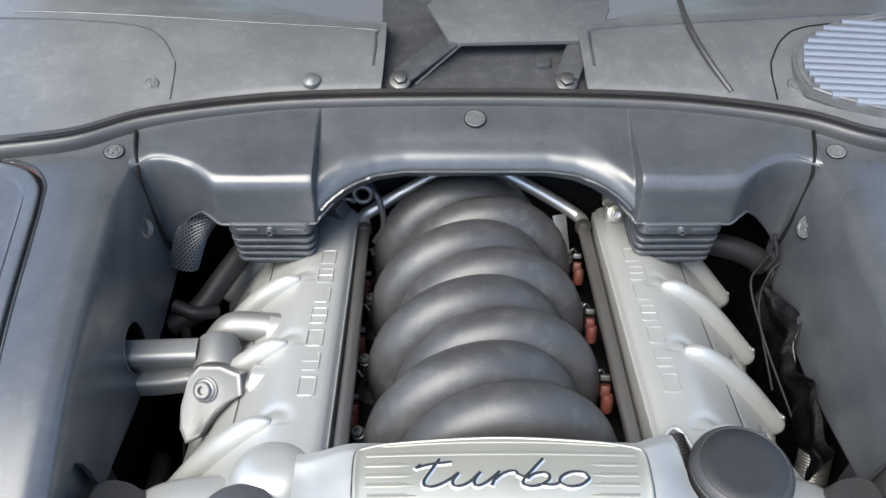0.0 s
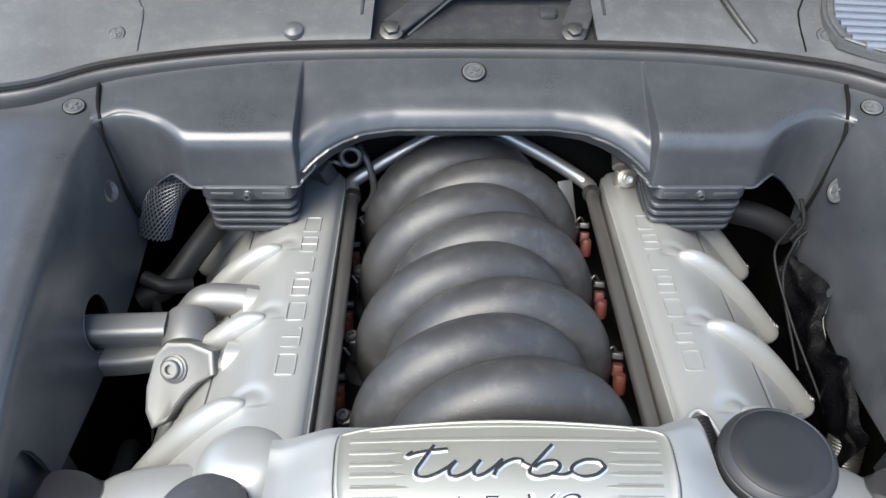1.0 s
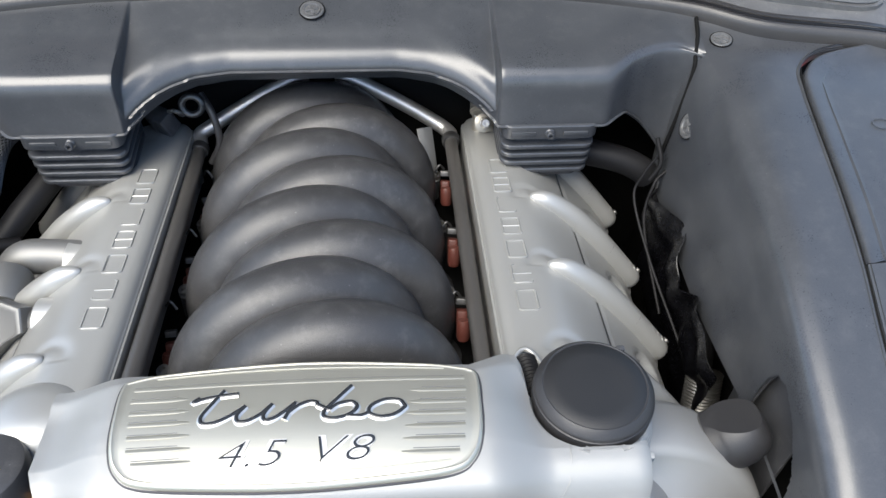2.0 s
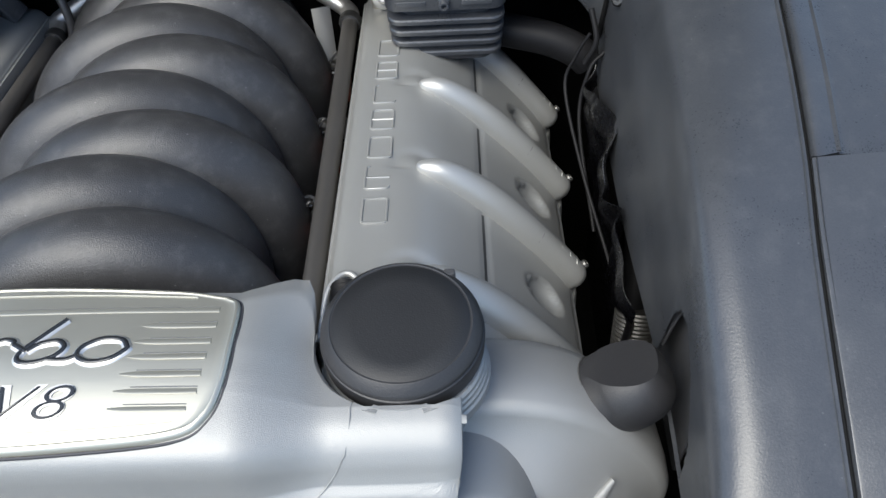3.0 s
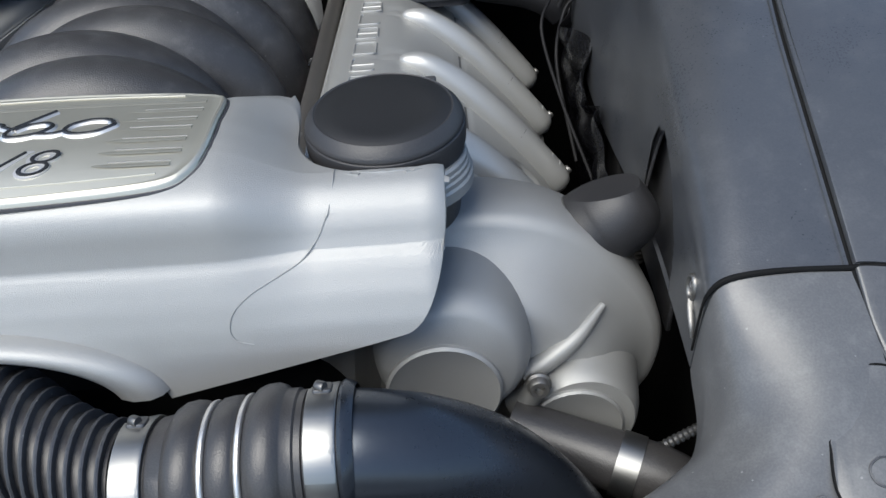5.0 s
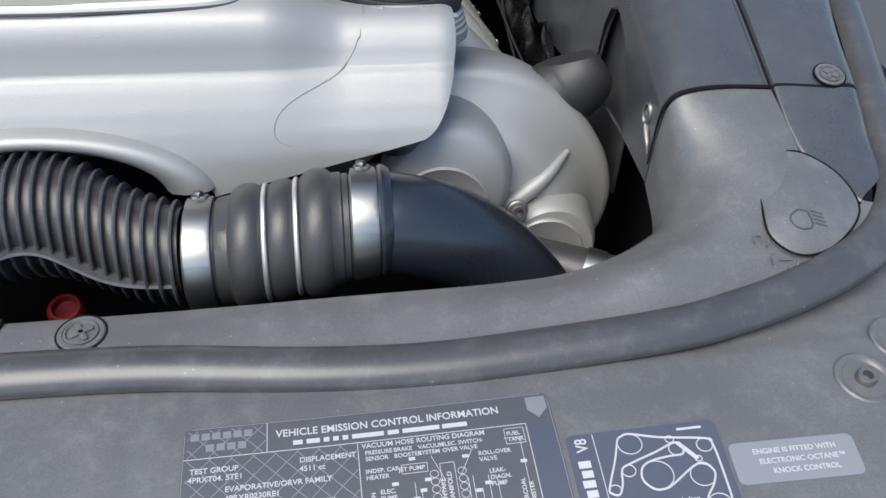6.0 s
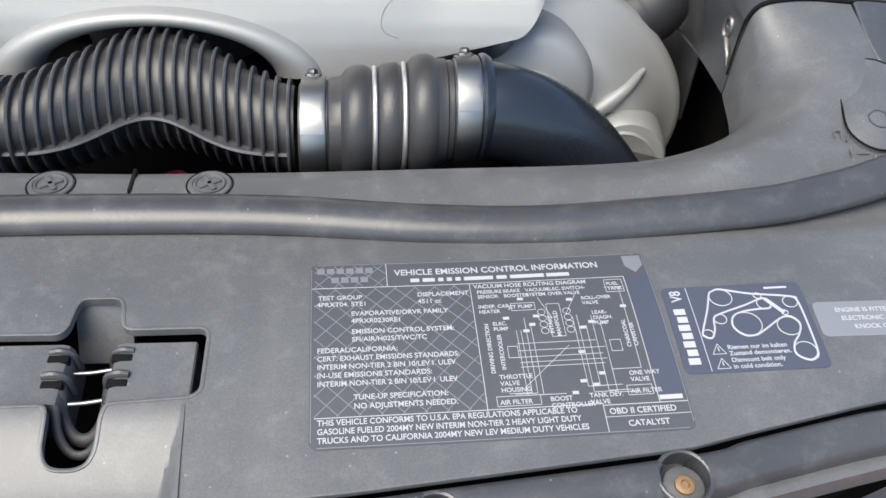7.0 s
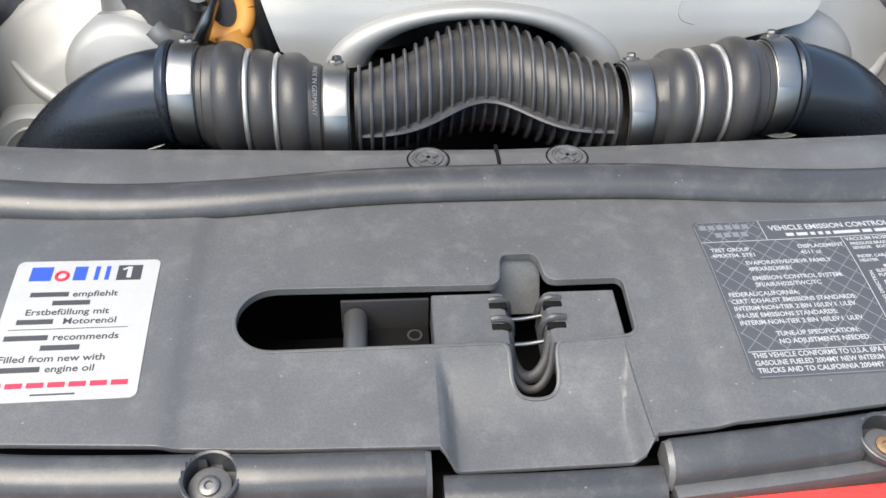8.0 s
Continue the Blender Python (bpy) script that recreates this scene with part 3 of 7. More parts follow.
for s in (1, -1):
    marks = [tube([on_shelf(0.4775 + 0.0085 * math.cos(a), 0.0035 + 0.0075 * math.sin(a)) for a in [radians(a0 + 75 * q / 8) for q in range(9)]], 0.0006, 6, 18) for a0 in (20, 140, 260)]
    marks += [tube([on_shelf(0.474, 0.004), on_shelf(0.481, 0.002)], 0.0007, 6, 4), tube([on_shelf(0.461, 0.0150), on_shelf(0.4615, 0.019), on_shelf(0.466, 0.019), on_shelf(0.466, 0.015)], 0.0006, 6, 10), tube([on_shelf(0.4685, 0.0125), on_shelf(0.471, 0.017)], 0.0006, 6, 4)]
    part("moulded_mark", mirrored(joined(*marks), s), PANEL, cover)

# corner lid over the headlamp adjuster, one on each side
for s in (1, -1):
    lid = smooth_outline([(0.474, 0.044), (0.490, 0.074), (0.513, 0.081), (0.536, 0.062), (0.540, 0.034), (0.514, 0.010), (0.488, 0.004), (0.472, 0.018)], 48)
    zl = lambda x, y: zc(x, y) + 0.0022
    rings = []
    outer = [Vector((x, y, zl(x, y) + 0.0002)) for x, y in lid]
    rings = [[v - Vector((0, 0, 0.008)) for v in outer], outer] + [[Vector((x, y, zl(x, y) + 0.0012)) for x, y in inset(lid, d)] for d in (0.0012,)]
    top = loft(rings, True, True)
    hl = thing("lamp_lid", (0.51 * s, 0.05, 0.99), "black plastic lid with an embossed headlamp symbol", "lid", "headlamp lids")
    part("lid_plate", mirrored(top, s), PANEL, hl)
    part("lid_gap", mirrored(tube([Vector((x, y, zl(x, y) + 0.0005)) for x, y in lid + lid[:1]], 0.0008, 6, 96), s), DARK, hl)
    sym = []
    for k in range(4):
        a, c = (0.5050, 0.0345 - 0.0030 * k), (0.5125, 0.0318 - 0.0030 * k)
        sym.append(tube([(*a, zl(*a) + 0.0013), (*c, zl(*c) + 0.0013)], 0.0007, 6, 2))
    outline = [(0.5030, 0.0340), (0.4965, 0.0355), (0.4900, 0.0310), (0.4905, 0.0245), (0.4960, 0.0215), (0.5030, 0.0235), (0.5030, 0.0340)]
    sym.append(tube([(x, y, zl(x, y) + 0.0013) for x, y in outline], 0.0007, 6, 24))
    part("lamp_symbol", mirrored(joined(*sym), s), PLASTIC, hl)

# ---------------- trim in front of the cover, bolts, bumper edge ----------------
def trim_strip(s):
    t = thing("grille_trim", (0.25 * s, -0.22, 0.90), "smooth black plastic trim strip ahead of the radiator cover", "trim strip", "grille trim strips")
    edge = [(0.0625, -0.2170)] + [(abs(x), y - 0.0028) for x, y in (RIGHT_EDGE if s > 0 else LEFT_EDGE)[2:-1]]
    top = lambda x, y: plate_z(x, y) + latch_bowl(x, y) - 0.0012
    rows = []
    for dy, dz in ((0.0, -0.014), (0.0, -0.003), (-0.0012, -0.0008), (-0.004, 0.0004), (-0.010, -0.0006), (-0.0155, -0.0034), (-0.0190, -0.0085), (-0.0200, -0.018)):
        rows.append([(x, y + dy * (1 if x < 0.5 else 0.8), top(x, -0.215 if s < 0 and x < 0.3 else y) + dz) for x, y in edge])
    spots = ((0.1750, -0.2245), (0.2992, -0.2090)) if s > 0 else ((0.1665, -0.2290),)
    hole = lambda p: any((p.x - x) ** 2 + (p.y - y) ** 2 < 0.0131 ** 2 for x, y in spots)
    part("strip", mirrored(patch(rows, 34, 330, 0.0025, hole), s), PLASTIC, t, sharp=50)
    lip = [Vector((x, y - 0.0235, top(x, -0.215 if s < 0 and x < 0.3 else y) - 0.0145)) for x, y in edge if x < 0.5]
    part("lower_lip", mirrored(sweep(lip, [(-0.004, -0.010), (-0.004, 0.000), (0.0, 0.0015), (0.0035, 0.0005), (0.0045, -0.010)], 40), s), PANEL, t, sharp=50)
    e0 = [Vector(r[0]) for r in rows]
    part("strip_end", mirrored(loft([e0, [v + Vector((-0.003, 0, -0.0012)) for v in e0]], True, True), s), PANEL, t)
    for x, y in spots:
        z = top(x, y + 0.009) - 0.0016
        at, axis = (x, y, z), (0, -0.16, 1)
        m = aim(at, axis)
        cup = part("bolt_pocket", mirrored(revolve([(0.0150, -0.0022), (0.0146, 0.0002), (0.0138, 0.0006), (0.0126, 0.0000), (0.0122, -0.012), (0.0001, -0.012)], 48, m, False), s), PLASTIC, t)
        part("lug", mirrored(revolve([(0.0105, -0.012), (0.0105, -0.0075), (0.0092, -0.0068), (0.0001, -0.0068)], 28, aim((x + 0.001, y - 0.002, z), axis)), s), PANEL, cup)
        part("screw", mirrored(revolve([(0.0052, -0.008), (0.0052, -0.0052), (0.0042, -0.0045), (0.0024, -0.0045), (0.0018, -0.0060), (0.0001, -0.0060)], 20, aim((x + 0.001, y - 0.002, z), axis)), s), RUST if s > 0 else BOLT, cup)
    return t


for s in (1, -1):
    trim_strip(s)
rows = [[(-0.0535, y, z), (0, y - 0.001, z), (0.0590, y, z)] for y, z in ((-0.2250, 0.915), (-0.2252, 0.9290), (-0.2262, 0.9318), (-0.2300, 0.9322), (-0.2400, 0.9300), (-0.2470, 0.9180))]
solid("latch_sill", patch(rows, 14, 12, 0.003), PLASTIC, "black plastic sill in front of the bonnet latch bowl", "trim strip", sharp=50)

# ---------------- bonnet latch in its slot ----------------
latch = thing("bonnet_latch", (-0.03, -0.138, 0.915), "grey metal bonnet latch seen through the slot of the radiator cover", "latch")
# Near-black sheet that keeps the depth of the slot in shade.
part("pan", block(-0.185, 0.075, -0.215, -0.075, 0.872, 0.876, 0.001), DARK, latch)
for x0, x1 in ((-0.0535, -0.0145), (0.0160, 0.0545)):
    sx = -1 if x0 < 0 else 1
    inner = x1 if sx < 0 else x0
    outer = x0 if sx < 0 else x1
    blk = [(outer, 0.930), (outer, 0.9522), (outer - sx * 0.0008, 0.9532), (inner, 0.9532), (inner - sx * 0.003, 0.9520), (inner - sx * 0.0050, 0.9485), (inner - sx * 0.0055, 0.925)]
    cb = part("cover_block", loft([[Vector((x, y, z + (y + 0.137) * 0.10)) for x, z in blk] for y in (-0.1555, -0.1550, -0.1200, -0.1195)], True, True), PANEL, latch)
    for y in (-0.1285, -0.1440):
        part("claw_slot", block(min(inner - sx * 0.0045, inner + sx * 0.006), max(inner - sx * 0.0045, inner + sx * 0.006), y - 0.0022, y + 0.0022, 0.9485, 0.9537 + (y + 0.137) * 0.10, 0.0004), DARK, cb)
        part("claw", tube([(inner + sx * 0.006, y + 0.0045, 0.9537), (inner, y + 0.0045, 0.9545), (inner - sx * 0.0052, y + 0.0045, 0.9510), (inner - sx * 0.0068, y + 0.0045, 0.940)], 0.0021, 8, 12), PLASTIC, cb)
for y in (-0.1300, -0.1500):
    part("wire", tube([(-0.011, y, 0.9435), (0.0, y + 0.001, 0.9430), (0.013, y + 0.002, 0.9445)], 0.0013, 10, 10), STEEL, latch)
part("notch_wall", loft([[Vector((x, -0.0905, 0.957)), Vector((x, -0.1080, 0.926)), Vector((x, -0.1050, 0.922)), Vector((x, -0.0870, 0.953))] for x in (-0.0150, 0.0, 0.0150)], True, True), PANEL, latch)
part("arm_plate", block(-0.104, -0.0545, -0.160, -0.118, 0.926, 0.929, 0.001), DARK, latch)
part("arm_flange", block(-0.106, -0.0545, -0.1195, -0.1175, 0.927, 0.952, 0.0006), CAPBLACK, latch)
part("pivot", revolve([(0.0068, 0), (0.0068, 0.037), (0.0058, 0.0385), (0.0001, 0.0385)], 20, aim((-0.0975, -0.1600, 0.941), (0, 1, 0.06))), BOLT, latch)
part("hole_ring", revolve([(0.0046, 0), (0.0046, 0.0012), (0.0034, 0.0012), (0.0034, 0.0002)], 18, aim((-0.063, -0.1265, 0.9288), (0, 0, 1)), False), DARKSTEEL, latch)
for y0, w in ((-0.158, 0.0036), (-0.167, 0.0024)):
    part("hook_strap", tube([(-0.0118, y0 + 0.012, 0.950), (-0.0100, y0 + 0.002, 0.938), (-0.004, y0 - 0.004, 0.931), (0.004, y0 - 0.004, 0.931), (0.0105, y0 + 0.002, 0.938), (0.0135, y0 + 0.012, 0.950)], w, 10, 24, flat=0.45), CAPBLACK, latch)

# ---------------- side covers ----------------
YS = [0.1345, 0.20, 0.30, 0.37, 0.45, 0.55, 0.62, 0.66, 0.695, 0.72, 0.765]
ZT = [1.036, 1.056, 1.080, 1.092, 1.098, 1.100, 1.100, 1.099, 1.098, 1.098, 1.106]
SH = [0.4480, 0.4540, 0.459, 0.463, 0.467, 0.472, 0.476, 0.474, 0.472, 0.472, 0.470]
GAP = [0.511, 0.513, 0.519, 0.527, 0.536, 0.547, 0.556, 0.566, 0.60, 0.68, 0.70]


def side_cover(s):
    t = thing("side_cover", (0.48 * s, 0.45, 0.89), "matt black plastic cover along the engine bay side wall", "cover", "side covers")
    k = len(YS)
    low = [0.1345 + (0.700 - 0.1345) * i / (k - 1) for i in range(k)]
    rows = [
        [((0.4345, 0.4365, 0.4395, 0.441)[min(i, 3)], low[i], (0.957, 0.955, 0.948, 0.940, 0.928, 0.915, 0.905, 0.900, 0.898, 0.900, 0.903)[i]) for i in range(k)],
        [((0.4346, 0.4378, 0.4415, 0.4435, 0.4455)[min(i, 4)], low[i] + (YS[i] - low[i]) * 0.25, (0.975, 0.975, 0.972, 0.968, 0.964, 0.960, 0.956, 0.953, 0.950, 0.950, 0.950)[i]) for i in range(k)],
        [((0.4348, 0.4385, 0.4430, 0.4455, 0.4485)[min(i, 4)], low[i] + (YS[i] - low[i]) * 0.5, (1.009, 1.004, 1.0, 1.0)[min(i, 3)] + (ZT[i] - 1.036) * 0.5) for i in range(k)],
        [(SH[i] - 0.012, YS[i], ZT[i] - (0.0125 if i == 0 else 0.016)) for i in range(k)],
        [(SH[i] + 0.004, YS[i], ZT[i] - 0.003) for i in range(k)],
        [(SH[i] + (GAP[i] - SH[i]) * 0.5, YS[i], ZT[i]) for i in range(k)],
        [(GAP[i] - 0.003, YS[i], ZT[i]) for i in range(k)],
        [(GAP[i], YS[i], ZT[i] - 0.0015) for i in range(k)],
        [(GAP[i] + 0.0003, YS[i], ZT[i] - 0.012) for i in range(k)],
    ]
    front_z, front_y = (0.86, 0.953, 0.987, 1.004, 1.020, 1.029), (0.185, 0.2005, 0.2125, 0.2295, 0.252, 0.279)
    back_y = (0.310, 0.310, 0.309, 0.3065, 0.300, 0.281)

    def hole(p):
        if s < 0 and ((p.y - 0.497) / 0.034) ** 2 + ((p.z - 0.958) / 0.034) ** 2 < 1:
            return True
        return p.x < 0.46 and p.z < 1.029 and np.interp(p.z, front_z, front_y) < p.y < np.interp(p.z, front_z, back_y)

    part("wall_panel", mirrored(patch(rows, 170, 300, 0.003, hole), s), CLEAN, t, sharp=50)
    arch_yz = list(zip(front_y[1:], front_z[1:])) + list(zip(back_y[:0:-1], front_z[:0:-1]))
    lip = [(0.4438 + (z - 0.95) * 0.09 - (0.294 - y) * 0.030, y, z) for y, z in arch_yz]
    part("opening_lip", mirrored(tube(lip, 0.0013, 8, 90), s), PLASTIC, t)
    part("inner_panel", mirrored(block(0.457, 0.461, 0.245, 0.36, 0.86, 1.036, 0.001), s), PLASTIC, t)
    if s < 0:
        lip = [(0.4442 + 0.034 * math.sin(q) * 0.09, 0.497 + 0.034 * math.cos(q), 0.958 + 0.034 * math.sin(q)) for q in [2 * math.pi * i / 28 for i in range(29)]]
        part("opening_lip", mirrored(tube(lip, 0.0013, 8, 72), s), PLASTIC, t)
    under = [(GAP[i] + 0.0015, YS[i], ZT[i] - 0.0125) for i in range(0, 8)]
    part("joint_filler", mirrored(sweep(under, [(-0.007, -0.004), (-0.007, 0.003), (0.007, 0.003), (0.007, -0.004)], 40), s), DARK, t)
    part("joint_filler", mirrored(sweep([(0.4390, 0.1333, 0.985), (0.4395, 0.1333, 1.012), (0.447, 0.1333, 1.0240), (0.475, 0.1333, 1.0285), (0.515, 0.1325, 1.0265), (0.535, 0.1315, 1.023), (0.549, 0.1290, 1.022), (0.573, 0.1290, 1.020)], [(-0.005, -0.003), (-0.005, 0.003), (0.005, 0.003), (0.005, -0.003)], 30), s), DARK, t)
    part("joint_line", mirrored(tube([(0.4328, 0.1333, 0.975), (0.4330, 0.1333, 1.012), (0.4352, 0.1333, 1.0250), (0.4418, 0.1333, 1.0338), (0.4550, 0.1333, 1.0378), (0.476, 0.1333, 1.0394), (0.512, 0.1333, 1.0380)], [0.0008, 0.0009, 0.0014, 0.0018, 0.0018, 0.0016, 0.0016], 8, 60), s), DARK, t)
    screw_clip(t, (0.491 * s, 0.721, 1.0985), (-0.1 * s, -0.1, 1), 0.0125)
    screw_clip(t, (0.4485 * s, 0.646, 1.028), (-0.95 * s, -0.1, 0.35), 0.0155, spin=60) if s > 0 else \
        part("clip_hole", mirrored(revolve([(0.015, 0), (0.015, 0.002), (0.012, 0.004), (0.008, 0.002), (0.005, -0.003), (0.0001, -0.003)], 24, aim((0.4490, 0.645, 1.028), (-0.95, -0.1, 0.35))), s), PLASTIC, t)
    part("gap_line", mirrored(tube([(GAP[i] + 0.0014, YS[i], ZT[i] - 0.0012) for i in range(8)], 0.0015, 8, 80), s), DARK, t)
    eye = [(0.4362, 0.1600 + 0.0062 * math.cos(q), 1.0015 + 0.0085 * math.sin(q)) for q in [2 * math.pi * i / 20 for i in range(21)]]
    clip = part("edge_clip", mirrored(tube(eye, 0.0024, 10, 40, flat=0.6), s), BOLT, t)
    part("clip_tongue", mirrored(tube([(0.4350, 0.1560, 0.9950), (0.4335, 0.1490, 0.9915), (0.4330, 0.1420, 0.9870), (0.4332, 0.1385, 0.9800)], [0.0024, 0.0022, 0.0018, 0.0012], 10, 20, flat=0.6), s), BOLT, clip)
    part("clip_core", mirrored(revolve([(0.0035, -0.002), (0.0032, 0.0012), (0.0018, 0.0016), (0.0012, 0.0002), (0.0001, 0.0002)], 18, aim((0.4366, 0.1600, 1.0030), (-1, -0.1, 0.2))), s), PANEL, clip)
    return t


def fuse_lid(s):
    t = thing("fuse_lid", (0.6 * s, 0.5, 1.06), "black plastic lid with rounded corners and embossed symbols", "lid", "side lids")
    ys = [0.374, 0.45, 0.55, 0.62, 0.656, 0.688, 0.7125]
    gx = [0.5295, 0.5385, 0.5495, 0.5585, 0.5690, 0.6010, 0.6800]
    zt = [1.092, 1.098, 1.100, 1.100, 1.099, 1.098, 1.098]
    k = len(ys)
    rows = [[(gx[i], ys[i] - 0.002, zt[i] - 0.012) for i in range(k)], [(gx[i] + 0.001, ys[i] - 0.003, zt[i] + 0.001) for i in range(k)], [(gx[i] + 0.005, ys[i] - 0.005, zt[i] + 0.004) for i in range(k)],
            [(min(gx[i] + 0.022, 0.692), ys[i] - 0.012 * i / k, zt[i] + 0.0015) for i in range(k)], [(min(gx[i] + 0.032, 0.698), ys[i] - 0.03 * i / k, zt[i] - 0.001) for i in range(k)],
            [(0.704, ys[i] - 0.04 * i / k, zt[i] - 0.001) for i in range(k)], [(0.77, ys[i] - 0.05 * i / k, zt[i] - 0.004) for i in range(k)]]
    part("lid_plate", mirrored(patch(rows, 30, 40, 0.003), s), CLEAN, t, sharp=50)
    ring_pts = [(0.622 + 0.010 * math.cos(a), 0.560 + 0.008 * math.sin(a), 1.1005) for a in [2 * math.pi * i / 16 for i in range(17)]]
    part("ring_symbol", mirrored(tube(ring_pts, 0.0008, 6, 32), s), CLEAN, t)
    box_pts = [(0.596, 0.412, 1.096), (0.622, 0.412, 1.096), (0.622, 0.425, 1.097), (0.596, 0.425, 1.097), (0.596, 0.412, 1.096)]
    part("box_symbol", mirrored(joined(*[tube([a, b], 0.0008, 6, 2) for a, b in zip(box_pts, box_pts[1:])]), s), CLEAN, t)
    return t


def outer_panel(s):
    t = thing("outer_panel", (0.6 * s, 0.25, 1.0), "matt black plastic panel between side cover and fender", "panel", "outer panels")
    ys = [0.1365, 0.20, 0.30, 0.369]
    gx = [0.5134, 0.5154, 0.5214, 0.5294]
    out = [0.060, 0.068, 0.090, 0.100]
    zt = [1.036, 1.056, 1.080, 1.092]
    k = len(ys)
    rows = [[(gx[i], ys[i], zt[i] - 0.010) for i in range(k)], [(gx[i] + 0.001, ys[i], zt[i] + 0.0005) for i in range(k)], [(gx[i] + 0.006, ys[i], zt[i] + 0.003) for i in range(k)],
            [(gx[i] + out[i] * 0.6, ys[i] - (0.006 if i == 0 else 0), zt[i] + 0.006 - (0.002 if i == 0 else 0)) for i in range(k)], [(gx[i] + out[i], ys[i] - (0.006 if i == 0 else 0), zt[i] + 0.003) for i in range(k)], [(gx[i] + out[i] + 0.010, ys[i] - (0.006 if i == 0 else 0), zt[i] - 0.02) for i in range(k)]]
    skin = patch(rows, 40, 40, 0.003)
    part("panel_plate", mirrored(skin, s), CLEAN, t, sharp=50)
    rows = [[(0.5125, 0.133, 1.026), (0.5135, 0.098, 1.010), (0.5205, 0.068, 1.001), (0.544, 0.040, 0.992)],
            [(0.5135, 0.1335, 1.0360), (0.5145, 0.099, 1.0215), (0.5220, 0.070, 1.0115), (0.545, 0.042, 1.0025)],
            [(0.5195, 0.1335, 1.0385), (0.5200, 0.102, 1.0255), (0.5285, 0.074, 1.0150), (0.550, 0.047, 1.0055)],
            [(0.549, 0.1275, 1.0395), (0.550, 0.104, 1.029), (0.556, 0.082, 1.019), (0.566, 0.060, 1.008)],
            [(0.573, 0.1275, 1.0375), (0.573, 0.110, 1.028), (0.573, 0.095, 1.019), (0.574, 0.075, 1.009)],
            [(0.583, 0.1300, 1.015), (0.582, 0.115, 1.005), (0.581, 0.095, 0.998), (0.580, 0.08, 0.995)]]
    part("front_plate", mirrored(patch(rows, 24, 24, 0.003), s), CLEAN, t, sharp=50)
    part("gap_line", mirrored(tube([(0.5122, 0.1335, 1.0362), (0.5132, 0.0985, 1.0215), (0.5206, 0.0690, 1.0115), (0.5442, 0.0405, 1.0025)], 0.0015, 8, 50), s), DARK, t)
    part("gap_line", mirrored(tube([(0.5125, 0.1350, 1.0368), (0.530, 0.1335, 1.0378), (0.549, 0.1290, 1.0385), (0.573, 0.1290, 1.0365)], 0.0014, 8, 40), s), DARK, t)
    screw_clip(t, (0.5560 * s, 0.1375, 1.0440), (0, -0.25, 1), 0.0108, spin=50)
    return t


for s in (1, -1):
    side_cover(s), fuse_lid(s), outer_panel(s)

# ---------------- rear shroud with two air boxes ----------------
shroud = thing("rear_shroud", (0, 0.74, 1.0), "matt black plastic shroud across the engine bay with two lobes", "cover")
SX = (0, 0.10, 0.14, 0.165, 0.185, 0.20, 0.21, 0.2175, 0.2200, 0.24, 0.34, 0.352, 0.362, 0.382, 0.405, 0.425, 0.440, 0.455, 0.470)
FY = (0.722, 0.722, 0.715, 0.704, 0.692, 0.682, 0.674, 0.668, 0.667, 0.667, 0.667, 0.668, 0.676, 0.693, 0.703, 0.708, 0.708, 0.702, 0.694)
ZB = (1.078, 1.078, 1.077, 1.074, 1.069, 1.062, 1.056, 1.050, 1.088, 1.088, 1.088, 1.088, 1.090, 1.093, 1.095, 1.095, 1.094, 1.091, 1.088)
GY = (0.743, 0.743, 0.734, 0.720, 0.704, 0.690, 0.679, 0.669, 0.662, 0.661, 0.661, 0.662, 0.672, 0.690, 0.698, 0.700, 0.698, 0.690, 0.684)
GZ = (1.037, 1.037, 1.037, 1.036, 1.033, 1.028, 1.024, 1.022, 1.021, 1.020, 1.020, 1.019, 1.020, 1.018, 0.998, 0.975, 0.955, 0.935, 0.915)
RD = (0.019, 0.019, 0.019, 0.018, 0.017, 0.016, 0.015, 0.014, 0.016, 0.016, 0.016, 0.016, 0.015, 0.012, 0.013, 0.014, 0.016, 0.010, 0.006)


def soft(x, ys, w=0.0012):
    wide = w if 0.212 < x < 0.226 else w * 4
    return sum(float(np.interp(x + d, SX, ys)) for d in (-wide, -wide / 2, 0, wide / 2, wide)) / 5


def shroud_point(x, b):
    """The shroud from its rear edge, over the top, round the bend and down to the lower lip."""
    fy, gy, gz, zb, rad = soft(x, FY), soft(x, GY), soft(x, GZ), soft(x, ZB), soft(x, RD)
    ry, rz = 0.812 - 0.035 * (x / 0.46) ** 3, 1.108
    dish = 0.0022 * math.exp(-((x - 0.295) / 0.045) ** 2)
    keys = [(ry, rz), (ry * 0.60 + fy * 0.40, zb + (rz - zb) * 0.64 - dish), (min(fy + rad * 1.7, ry * 0.38 + fy * 0.62), zb + (rz - zb) * 0.36 - dish * 0.5), (min(fy + rad * 0.55, ry * 0.2 + fy * 0.8), zb + 0.0012), (fy, zb - rad * 0.75),
            (fy * 0.5 + gy * 0.5 - 0.001, zb * 0.4 + gz * 0.6), (gy - 0.0016, gz + 0.004), (gy + 0.001, gz)]
    f = b * (len(keys) - 1)
    i = min(int(f), len(keys) - 2)
    q = f - i
    e = [keys[max(i - 1, 0)], keys[i], keys[i + 1], keys[min(i + 2, len(keys) - 1)]]
    cr = lambda k: 0.5 * (2 * e[1][k] + (e[2][k] - e[0][k]) * q + (2 * e[0][k] - 5 * e[1][k] + 4 * e[2][k] - e[3][k]) * q * q + (3 * e[1][k] - e[0][k] - 3 * e[2][k] + e[3][k]) * q ** 3)
    return Vector((x, cr(0), cr(1)))


